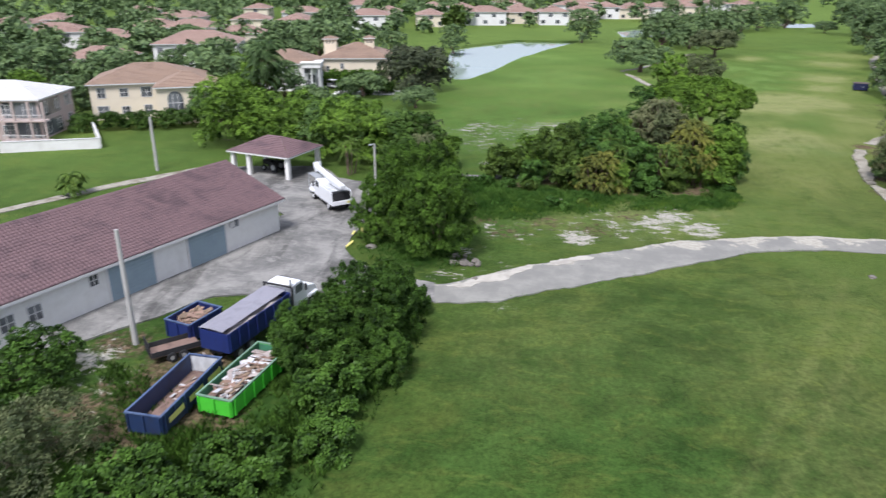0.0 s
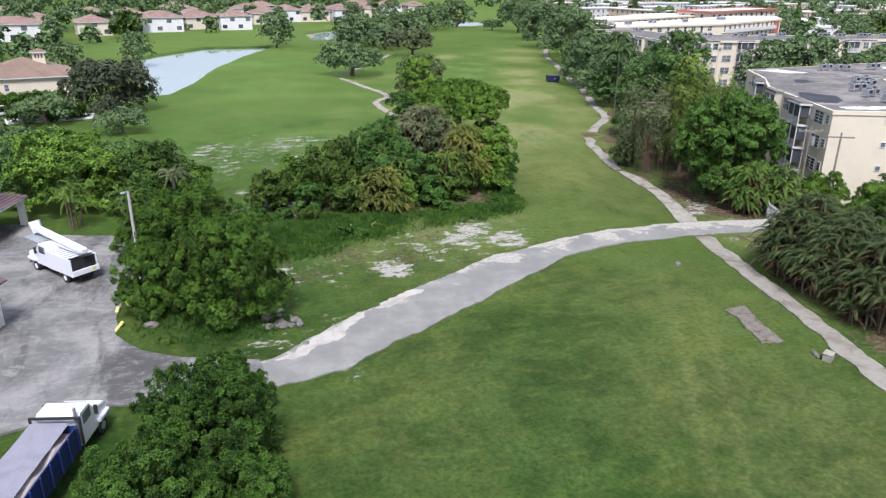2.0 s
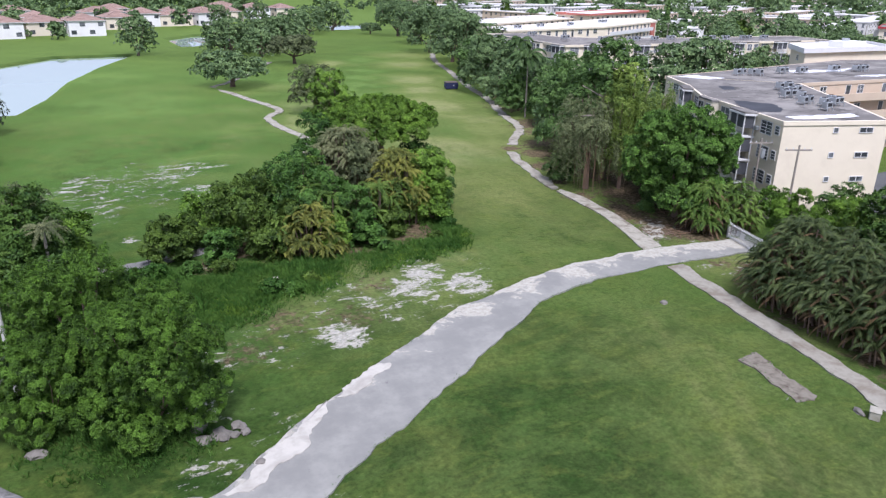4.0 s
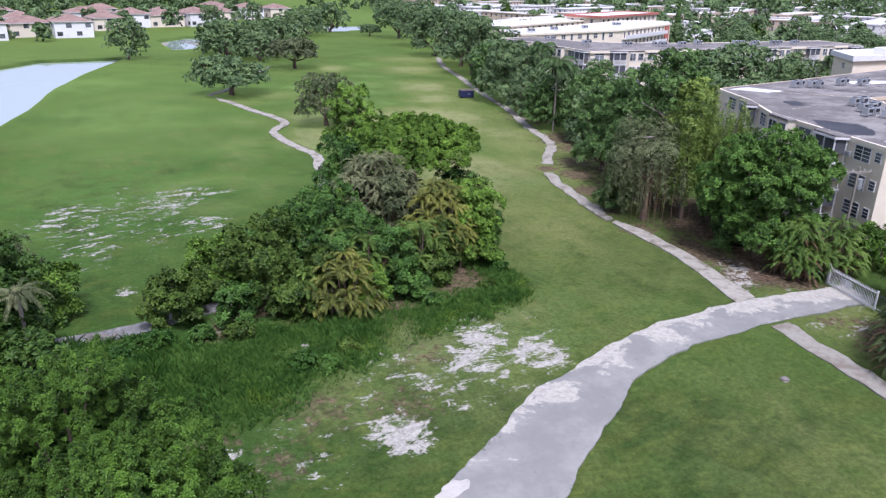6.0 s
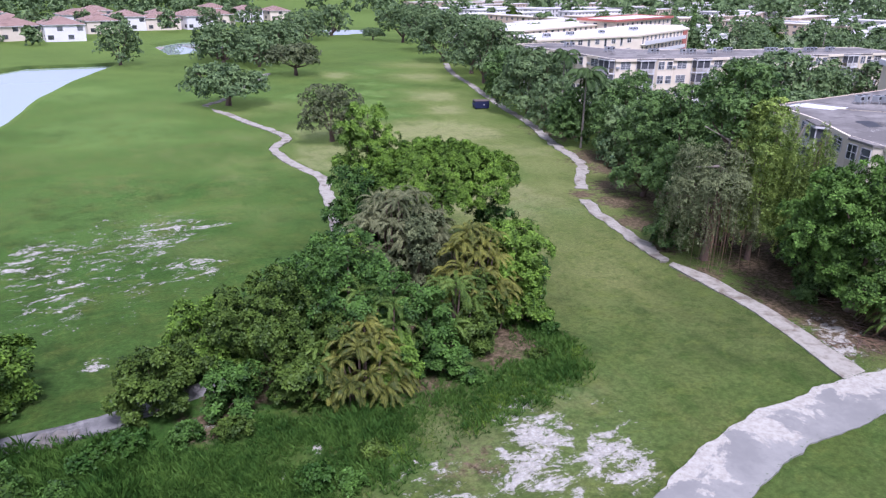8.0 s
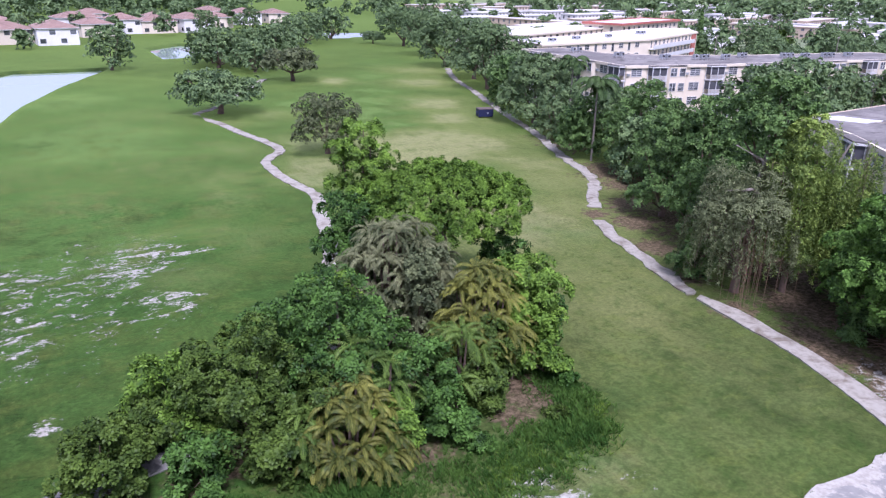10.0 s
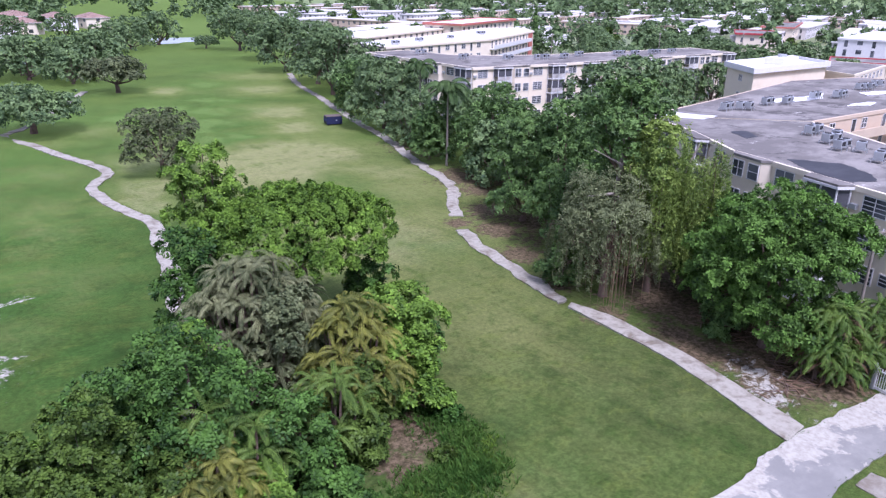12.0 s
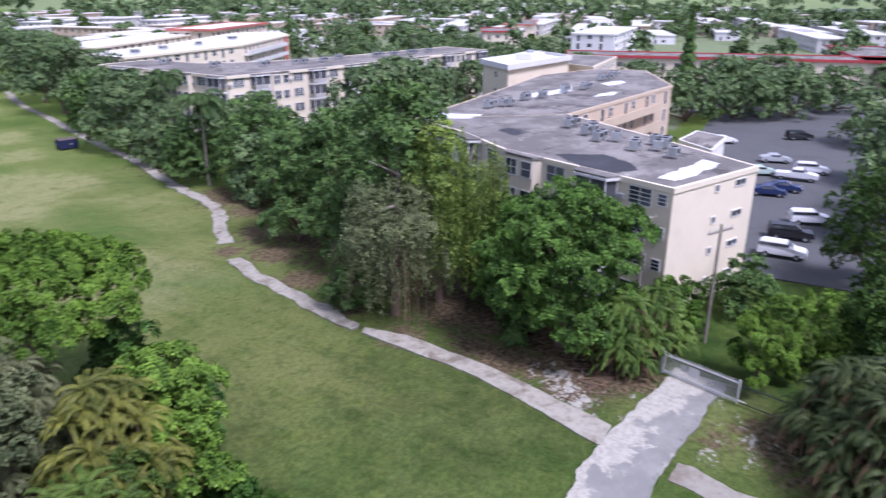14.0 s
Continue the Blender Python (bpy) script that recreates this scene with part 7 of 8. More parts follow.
skip(-21.3, 43.5, 72, 3.4, 2.4, 1.55, M_BLUE, M_BLUE, "short blue skip heaped with broken wood", 1.0, 3)


def wheel_mesh(r, w):
    bm = bmesh.new()
    bmesh.ops.create_cone(bm, cap_ends=True, segments=20, radius1=r, radius2=r, depth=w)
    bmesh.ops.bevel(bm, geom=[e for e in bm.edges if abs(e.verts[0].co.z - e.verts[1].co.z) < 1e-5], offset=0.04, segments=2, affect="EDGES")
    bmesh.ops.rotate(bm, verts=bm.verts, matrix=Matrix.Rotation(radians(90), 3, "Y"))
    return bm


def add_wheel(parent, x, y, r, w, rim_mat):
    o = part("wheel", wheel_mesh(r, w), M_DARK, parent, m=Matrix.Translation((x, y, r)))
    part("rim", wheel_mesh(r * 0.58, w + 0.03), rim_mat, o)


def truck_cab(parent, y0, w, mat):
    """A conventional cab with bonnet, from y0 forward."""
    bm = bmesh.new()
    prof = [(0, 0.75), (0, 2.75), (0.25, 2.85), (1.3, 2.8), (1.75, 2.05), (2.0, 1.95), (3.1, 1.75), (3.3, 1.5), (3.3, 0.75)]
    va = [bm.verts.new((-w / 2, y0 + a, b)) for a, b in prof]
    vb = [bm.verts.new((w / 2, y0 + a, b)) for a, b in prof]
    bm.faces.new(va), bm.faces.new(vb)
    for i in range(len(prof)):
        j = (i + 1) % len(prof)
        bm.faces.new((va[i], va[j], vb[j], vb[i]))
    bmesh.ops.bevel(bm, geom=bm.edges[:], offset=0.06, segments=2, affect="EDGES")
    cab = part("cab", bm, mat, parent)
    part("windscreen", boxes((-w / 2 + 0.15, w / 2 - 0.15, -0.02, 0.02, -0.4, 0.4)), M_GLASS, cab, m=pose(0, y0 + 1.54, 2.44, 31))
    for sx in (-1, 1):
        part("side_window", boxes((sx * (w / 2 + 0.005) - 0.01, sx * (w / 2 + 0.005) + 0.01, y0 + 0.35, y0 + 1.3, 1.95, 2.6)), M_GLASS, cab)
        part("mirror", boxes((sx * (w / 2 + 0.25) - 0.1, sx * (w / 2 + 0.25) + 0.1, y0 + 1.4, y0 + 1.5, 1.9, 2.5), bevel=0.02), M_DARK, cab)
        part("headlight", boxes((sx * (w / 2 - 0.3) - 0.15, sx * (w / 2 - 0.3) + 0.15, y0 + 3.3, y0 + 3.34, 1.05, 1.3), bevel=0.01), M_TRIM, cab)
        part("fender", boxes((sx * (w / 2 + 0.05) - 0.16, sx * (w / 2 + 0.05) + 0.16, y0 + 1.9, y0 + 3.2, 1.0, 1.25), bevel=0.05), mat, cab)
    part("bumper", boxes((-w / 2 - 0.05, w / 2 + 0.05, y0 + 3.3, y0 + 3.5, 0.5, 0.85), bevel=0.03), M_METAL, cab)
    return cab


# roll-off lorry with a covered blue load
TA = math.degrees(math.atan2(7.3, 1.95))
lorry = thing("lorry", pose(-16.8, 42.95, 0, 0, 0, TA - 90), "white-cabbed lorry carrying a tarp-covered blue container", "truck")
part("chassis", boxes((-0.45, 0.45, -3.6, 7.0, 0.7, 0.98)), M_DARK, lorry)
cont = part("container", boxes((-1.22, 1.22, -3.75, -3.68, 1.05, 2.45), (-1.22, 1.22, 3.68, 3.75, 1.05, 2.45), (-1.22, -1.15, -3.68, 3.68, 1.05, 2.45), (1.15, 1.22, -3.68, 3.68, 1.05, 2.45), (-1.22, 1.22, -3.75, 3.75, 0.98, 1.05)), M_BLUE, lorry)
for k in range(8):
    for sx in (-1, 1):
        part("rib", boxes((sx * 1.27 - 0.05, sx * 1.27 + 0.05, -3.6 + k * 1.02 - 0.05, -3.6 + k * 1.02 + 0.05, 1.05, 2.45), bevel=0.01), M_BLUE, cont)
loaf("load", random.Random(4), 2.2, 7.2, 0.5, M_JUNKS[1], lorry, 2.05)
bm = bmesh.new()
bmesh.ops.create_grid(bm, x_segments=10, y_segments=30, size=0.5)
for v in bm.verts:
    v.co = Vector((v.co.x * 2.05 - 0.22, v.co.y * 7.55, 2.56 + 0.05 * noise.noise((v.co.x * 5, v.co.y * 9, 0)) + 0.05 * math.cos(3 * v.co.x)))
got = bmesh.ops.extrude_face_region(bm, geom=bm.faces[:])
bmesh.ops.translate(bm, verts=[g for g in got["geom"] if isinstance(g, bmesh.types.BMVert)], vec=(0, 0, 0.02))
part("tarp", bm, M_TARP, lorry, "grey mesh tarp stretched over the load")
part("tarp_arm", boxes((-1.35, 1.35, 3.85, 3.97, 2.75, 2.87), (1.25, 1.35, 3.85, 3.97, 1.0, 2.75), (-1.35, -1.25, 3.85, 3.97, 1.0, 2.75)), M_DARK, lorry)
part("exhaust_pipe", tube(bmesh.new(), [(1.0, 4.15, 1.0), (1.0, 4.15, 3.3)], [0.09, 0.09], 10), M_METAL, lorry)
truck_cab(lorry, 4.2, 2.3, M_WHITEP)
for yy in (-2.6, -1.3, 6.6):
    for sx in (-1, 1):
        add_wheel(lorry, sx * 1.05, yy, 0.52, 0.32, M_METAL)

# bucket truck
BA = math.degrees(math.atan2(3.6, -2.8))
BT = thing("bucket_truck", pose(-19.75, 75.4, 0, 0, 0, BA - 90), "white bucket truck with folded boom", "truck")
part("chassis", boxes((-0.45, 0.45, -3.2, 4.4, 0.6, 0.85)), M_DARK, BT)
body = part("chip_box", boxes((-1.2, 1.2, -3.2, 0.6, 0.85, 0.95)), M_WHITEP, BT)
for b in ((-1.2, -1.1, -3.1, 0.6, 0.952, 2.35), (1.1, 1.2, -3.1, 0.6, 0.952, 2.35), (-1.2, 1.2, 0.6, 0.7, 0.85, 2.6)):
    part("side_panel", boxes(b), M_WHITEP, body)
part("box_roof", boxes((-1.2, 1.2, -2.6, 0.6, 2.352, 2.42)), M_WHITEP, body)
for k in range(6):
    part("roof_slat", boxes((-1.1, 1.1, -2.4 + 0.5 * k, -2.2 + 0.5 * k, 2.422, 2.46)), M_METAL, body)
# solid dark sheet added as the shade inside the open rear
part("opening_shade", boxes((-1.08, 1.08, -3.02, -2.98, 1.25, 2.3)), M_DARK, body, "dark sheet for the shaded inside of the box")
part("tailgate", boxes((-1.2, 1.2, -3.32, -3.22, 0.9, 1.4), bevel=0.02), M_WHITEP, body)
part("sign", boxes((0.55, 0.85, -3.335, -3.325, 1.02, 1.3)), M_YELLOW, body)
part("boom", boxes((-0.3, 0.3, -3.6, 4.3, 0, 0.42), bevel=0.05), M_WHITEP, BT, m=pose(0, 0, 3.05, 4, 0, 0))
part("boom", boxes((-0.18, 0.18, -3.0, 1.5, 2.6, 2.88), bevel=0.04), M_WHITEP, BT)
part("turret", tube(bmesh.new(), [(0, 0.9, 0.95), (0, 0.9, 2.7)], [0.35, 0.3], 12), M_WHITEP, BT)
bm = bmesh.new()
tube(bm, [(0, 4.4, 3.0), (0, 4.75, 4.05)], [0.4, 0.52], 10)
part("bucket", bm, M_WHITEP, BT, "white fibreglass bucket", m=pose(0.1, -0.3, 0.05))
truck_cab(BT, 0.75, 2.2, M_WHITEP)
part("cab_guard", boxes((-1.1, -1.02, 4.35, 4.43, 0.8, 2.95), (1.02, 1.1, 4.35, 4.43, 0.8, 2.95), (-1.1, 1.1, 2.0, 4.43, 2.86, 2.92)), M_METAL, BT)
for yy in (-1.8, 2.95):
    for sx in (-1, 1):
        add_wheel(BT, sx * 1.0, yy, 0.48, 0.32, M_WHITEP)

# low trailer with a mesh tail ramp
TR = thing("trailer", pose(-21.3, 40.1, 0, 0, 0, -48), "low dark utility trailer with mesh ramp", "trailer")
part("bed", boxes((-0.85, 0.85, -1.7, 1.7, 0.5, 0.58)), M_RUST, TR)
part("side_rail", boxes((-0.88, -0.82, -1.7, 1.7, 0.58, 0.95)), M_DARK, TR)
part("side_rail", boxes((0.82, 0.88, -1.7, 1.7, 0.58, 0.95)), M_DARK, TR)
part("ramp", boxes(*[(-0.85 + 0.24 * k, -0.81 + 0.24 * k, -1.76, -1.72, 0.5, 1.6) for k in range(8)], (-0.85, 0.87, -1.77, -1.71, 1.55, 1.6), (-0.85, 0.87, -1.77, -1.71, 1.0, 1.05)), M_DARK, TR)
part("drawbar", boxes((-0.06, 0.06, 1.7, 2.9, 0.45, 0.53)), M_DARK, TR)
for sx in (-1, 1):
    for yy in (-0.4, 0.4):
        add_wheel(TR, sx * 1.0, yy, 0.34, 0.2, M_METAL)
for k in range(14):
    rngk = random.Random(90 + k)
    L = rngk.uniform(0.8, 2.0)
    stick = new("timber", bm_mesh("timber", boxes((-L / 2, L / 2, -0.07, 0.07, 0, 0.07), bevel=0.01), M_JUNKS[k % 3]))
    stick.matrix_basis = pose(-18.4 + rngk.uniform(-0.7, 0.7), 39.2 + rngk.uniform(-0.5, 0.4), 0.03 + 0.075 * (k // 4), 0, 0, rngk.uniform(0, 180))
    tagged(stick, "weathered loose timber lying in the grass", "timber", "loose timbers by the trailer")


# poles
def lamp_pole(x, y, h, label, arm=True, rot=0.0, r=0.2):
    p = thing("pole", pose(x, y, 0, 0, 0, rot), label, "pole")
    part("shaft", tube(bmesh.new(), [(0, 0, -0.3), (0.0, 0, h * 0.5), (0.0, 0, h)], [r, r * 0.85, r * 0.65], 8), M_POLE, p)
    if arm:
        part("lamp_arm", boxes((-0.35, 0.1, -0.05, 0.05, h - 0.1, h)), M_METAL, p)
        part("lamp_head", boxes((-0.6, -0.25, -0.12, 0.12, h - 0.18, h - 0.05), bevel=0.03), M_METAL, p)
    return p


lamp_pole(-24.9, 41.2, 8.9, "tall grey concrete pole beside the yard", False, r=0.22)
lamp_pole(-47.4, 86.6, 7.3, "grey concrete pole at the field edge", False, r=0.24)
lamp_pole(-13.1, 69.6, 8.8, "slender concrete lamp pole among trees", True, 20, 0.16)


def utility_pole(x, y, h, label, rot, transformer=False):
    p = thing("utility_pole", pose(x, y, 0, 0, 0, rot), label, "utility pole")
    part("shaft", tube(bmesh.new(), [(0, 0, -0.3), (0, 0, h)], [0.14, 0.1], 8), M_PALMT, p)
    part("crossarm", boxes((-1.4, 1.4, -0.06, 0.06, h - 0.6, h - 0.45)), M_PALMT, p)
    for k in (-1.3, -0.6, 0.6, 1.3):
        part("insulator", tube(bmesh.new(), [(k, 0, h - 0.45), (k, 0, h - 0.25)], [0.05, 0.04], 8), M_TRIM, p)
    if transformer:
        part("transformer", tube(bmesh.new(), [(0.4, 0, h - 2.2), (0.4, 0, h - 1.2)], [0.28, 0.28], 12), M_METAL, p)
    return p


utility_pole(58.6, 69.0, 9.6, "weathered wooden utility pole before the end wall", -26)
utility_pole(60.3, 74.9, 9.0, "weathered wooden utility pole with transformer", -20, True)
utility_pole(175, 205, 12, "wooden utility pole beyond the flats", 20)
utility_pole(210, 190, 12, "wooden utility pole beyond the flats", 20)
utility_pole(235, 175, 12, "wooden utility pole beyond the flats", 20)

# gate and fences by the road's end
GM, GL = along((52.06, 70.65), (50.49, 65.35))
gate = thing("sliding_gate", GM, "white steel sliding gate across the road", "gate")
part("gate_frame", boxes((0, GL, -0.04, 0.04, 0.12, 0.2), (0, GL, -0.04, 0.04, 1.5, 1.57), (0, 0.09, -0.05, 0.05, 0.05, 1.8), (GL - 0.09, GL, -0.05, 0.05, 0.05, 1.8), (0, GL + 0.5, -0.04, 0.04, 0.26, 0.32)), M_TRIM, gate)
picket = bm_mesh("picket", boxes((-0.018, 0.018, -0.018, 0.018, 0.12, 1.75)), M_TRIM)
for k in range(32):
    part("picket", picket, None, gate, m=Matrix.Translation((0.2 + k * (GL - 0.4) / 31, 0, 0)))
part("sign", boxes((1.9, 2.7, 0.03, 0.05, 0.6, 1.3)), M_TRIM, gate, "blank white sign board")
part("sign", boxes((1.3, 1.75, 0.03, 0.05, 0.75, 1.25)), M_METAL, gate, "grey sign board")
part("gate_post", boxes((-0.2, -0.06, -0.07, 0.07, 0, 2.0)), M_METAL, gate)
M_FENCE = worn("dark_fence_steel", (0.07, 0.08, 0.09), (0.04, 0.045, 0.05), 4.0, 0.7, 0.5, 0.6, 0.3)
pick2 = bm_mesh("picket", boxes((-0.015, 0.015, -0.015, 0.015, 0.08, 1.6)), M_FENCE)
for a, c in (((50.45, 65.2), (48.6, 58.0)), ((48.6, 58.0), (46.8, 51.0)), ((52.12, 70.85), (53.3, 74.6))):
    m, ln = along(a, c)
    fence = thing("fence", m, "dark steel picket fence beside the bushes", "fence")
    part("rail", boxes((0, ln, -0.02, 0.02, 0.15, 0.2)), M_FENCE, fence)
    part("rail", boxes((0, ln, -0.02, 0.02, 1.4, 1.45)), M_FENCE, fence)
    n = int(ln / 0.2)
    for k in range(n):
        part("picket", pick2, None, fence, m=Matrix.Translation((k * ln / n + 0.1, 0, 0)))

# parked cars
CAR_PAINT = {c: worn(c + "_car_paint", v, tuple(0.8 * a for a in v), 4.0, 1.0, 0.15, 0.25, 0.0, 0.0, 0.6)
             for c, v in {"white": (0.8, 0.8, 0.82), "navy": (0.02, 0.035, 0.11), "silver": (0.45, 0.47, 0.48), "black": (0.02, 0.02, 0.022), "pale_green": (0.45, 0.56, 0.5), "red": (0.35, 0.03, 0.03)}.items()}
SHAPES = {"sedan": (4.6, [(-2.3, 0.35), (-2.3, 0.85), (-2.15, 1.0), (-1.35, 1.05), (-0.75, 1.42), (0.35, 1.44), (1.1, 1.0), (2.15, 0.85), (2.3, 0.65), (2.3, 0.35)]),
          "suv": (4.7, [(-2.3, 0.4), (-2.3, 1.05), (-2.1, 1.6), (-1.8, 1.72), (0.4, 1.72), (1.05, 1.15), (2.15, 1.02), (2.35, 0.8), (2.35, 0.4)]),
          "pickup": (5.6, [(-2.8, 0.5), (-2.8, 1.1), (-0.8, 1.1), (-0.55, 1.75), (0.7, 1.78), (1.35, 1.2), (2.6, 1.1), (2.8, 0.9), (2.8, 0.5)])}


def car(x, y, rot, shape, paint, label):
    c = thing("car", pose(x, y, 0.06, 0, 0, rot), label, "car", "cars parked by the flats")
    _, prof = SHAPES[shape]
    bm = bmesh.new()
    w = 0.9
    n = len(prof)
    rings = []
    for s, k in ((-1, 1.0), (1, 1.0)):
        rings.append([bm.verts.new((a, s * w * (0.82 if b > 1.25 else 1.0), b)) for a, b in prof])
    bm.faces.new(rings[0]), bm.faces.new(rings[1])
    for i in range(n):
        j = (i + 1) % n
        bm.faces.new((rings[0][i], rings[0][j], rings[1][j], rings[1][i]))
    bmesh.ops.bevel(bm, geom=bm.edges[:], offset=0.06, segments=2, affect="EDGES")
    part("body", bm, CAR_PAINT[paint], c)
    top = max(b for _, b in prof)
    cab = [(a, b) for a, b in prof if b > 1.25]
    x0, x1 = min(a for a, _ in cab), max(a for a, _ in cab)
    for s in (-1, 1):
        part("side_window", boxes((x0 - 0.1, x1 + 0.25, s * 0.86 - 0.015, s * 0.86 + 0.015, top - 0.42, top - 0.1)), M_GLASS, c)
        part("headlight", boxes((prof[-1][0] - 0.06, prof[-1][0] + 0.015, s * 0.65 - 0.15, s * 0.65 + 0.15, 0.6, 0.75), bevel=0.01), M_TRIM, c)
        part("tail_light", boxes((prof[0][0] - 0.015, prof[0][0] + 0.06, s * 0.7 - 0.12, s * 0.7 + 0.12, 0.75, 0.95), bevel=0.01), M_RED, c)
        for wx in (prof[0][0] + 0.85, prof[-1][0] - 0.9):
            o = part("wheel", wheel_mesh(0.34, 0.22), M_DARK, c, m=pose(wx, s * 0.82, 0.34, 0, 0, 90))
            part("rim", wheel_mesh(0.2, 0.24), M_METAL, o)
    i = prof.index(max(cab, key=lambda p: p[0]))
    (a0, b0), (a1, b1) = prof[i], prof[i + 1]
    ang = math.degrees(math.atan2(b0 - b1, a1 - a0))
    part("windscreen", boxes((-0.38, 0.38, -0.66, 0.66, -0.012, 0.012)), M_GLASS, c, m=pose((a0 + a1) / 2 + 0.02, 0, (b0 + b1) / 2 + 0.02, 0, ang))
    return c


car(82.0, 66.0, -88, "suv", "white", "white compact sport utility car on asphalt")
car(88.6, 65.8, -80, "suv", "black", "black sport utility car beside a hedge")
car(106.4, 70.2, -78, "sedan", "navy", "dark navy saloon on asphalt")
car(109.6, 68.6, -78, "sedan", "navy", "navy blue saloon on asphalt")
car(117.2, 67.6, -88, "pickup", "white", "white double-cab pickup on asphalt")
car(117.8, 72.6, -62, "sedan", "pale_green", "pale green saloon on asphalt")
car(127.8, 71.6, -72, "sedan", "silver", "silver saloon on asphalt")
car(122.6, 66.0, -78, "suv", "white", "white sport utility car behind a pickup")
car(139.2, 81.4, -60, "sedan", "white", "white saloon under the trees")
car(95.6, 64.4, -68, "suv", "white", "white car half hidden by trees")
car(150.0, 70.0, -60, "suv", "black", "dark car under the trees")

# one-storey entrance annexe behind the end of the flats
flat_block("low white entrance annexe with flat roof", [(115.6, 79.5), (126.7, 79.3), (129.4, 84.1), (120.6, 84.9)], 3.5, M_WALLW, M_ROOFG, "annexe")
tagged(new("lawn_strip", bm_mesh("lawn_strip", prism(wobble([(131, 85), (142, 91), (165, 93), (180, 90), (178, 86), (164, 88), (150, 87), (138, 83.5)], 2, 0.2, 3), 0.05, 0.16), M_TURF)), "kerbed grass strip in the car park", "lawn", kind="structure")

# blue-black bin on the fairway
M_LID = worn("faded_brown_plastic", (0.13, 0.1, 0.085), (0.07, 0.055, 0.05), 3.0, 0.8, 0.5, 0.7)
BN = thing("dumpster", pose(76.5, 175.2, 0, 0, 0, -16), "dark blue steel dumpster on the grass", "dumpster")
part("body", boxes((-1.5, 1.5, -1.1, 1.1, 0.15, 1.6), bevel=0.05), worn("dark_blue_steel", (0.02, 0.025, 0.07), (0.03, 0.03, 0.04), 3.0, 0.8, 0.5, 0.5), BN)
part("lid", boxes((-1.5, 0.0, -1.12, 1.12, 1.62, 1.7), bevel=0.02), M_LID, BN, "faded brown plastic lid")
part("lid", boxes((0.02, 1.5, -1.12, 1.12, 1.62, 1.7), bevel=0.02), M_LID, BN, "faded brown plastic lid")
part("label", boxes((0.2, 0.5, -1.13, -1.11, 0.8, 1.0)), M_METAL, BN, "small white panel")
for sx in (-1, 1):
    part("fork_pocket", boxes((sx * 1.55 - 0.1, sx * 1.55 + 0.1, -0.8, 0.8, 0.8, 1.0)), M_BLUE, BN)
    part("foot", boxes((sx * 1.2 - 0.1, sx * 1.2 + 0.1, -0.9, 0.9, 0.0, 0.15)), M_DARK, BN)

# rooftop plant
ac = thing("condenser", pose(81.0, 86.5, 11.08), "grey rooftop air-conditioning condenser on a stand", "air conditioner", "rooftop condensers")
part("cabinet", boxes((-0.42, 0.42, -0.42, 0.42, 0.38, 1.1), bevel=0.03), M_METAL, ac)
part("grille", tube(bmesh.new(), [(0, 0, 1.1), (0, 0, 1.14)], [0.34, 0.34], 14), M_DARK, ac)
part("louvre", boxes((-0.3, 0.3, -0.43, -0.42, 0.55, 0.95)), M_DARK, ac)
for sx in (-1, 1):
    part("skid", boxes((sx * 0.4 - 0.04, sx * 0.4 + 0.04, -0.6, 0.6, 0.3, 0.38)), M_METAL, ac)
    for sy in (-1, 1):
        part("leg", boxes((sx * 0.4 - 0.03, sx * 0.4 + 0.03, sy * 0.55 - 0.03, sy * 0.55 + 0.03, 0.0, 0.3)), M_METAL, ac)
rng = random.Random(31)
for gx0, gy0, n in ((81.4, 89.6, 2), (83.2, 89.2, 1), (78.0, 86.2, 2), (75.4, 84.4, 2), (76.6, 82.6, 1), (73.2, 79.9, 2), (74.4, 78.0, 3), (76.9, 78.6, 1), (71.9, 75.9, 1), (88.6, 103.1, 2), (90.8, 101.9, 2), (97.4, 101.8, 2), (100.4, 100.8, 2), (108.4, 100.3, 2), (112.6, 99, 3), (125, 100, 3), (131, 100, 2), (139.9, 157, 3), (144.5, 155, 2), (130.5, 160, 2), (111, 163, 2), (103.6, 182, 2), (118, 160.5, 3), (124, 159, 2), (150, 154, 3), (156, 153, 2),
                   (105, 170, 2), (115, 206, 2), (126, 210, 2), (140, 213, 2), (160, 222, 3)):
    for k in range(n):
        copy_thing(ac, pose(gx0 + 1.15 * k + rng.uniform(-0.2, 0.2), gy0 - 0.25 * k + rng.uniform(-0.3, 0.3), 11.08, 0, 0, rng.uniform(-12, 12)))
M_PATCHW = worn("white_roof_coating", (0.75, 0.76, 0.78), (0.5, 0.5, 0.52), 1.0, 0.3, 0.6, 0.6)
M_PATCHD = worn("fresh_black_tar", (0.035, 0.036, 0.04), (0.08, 0.08, 0.085), 1.0, 0.3, 0.6, 0.6)
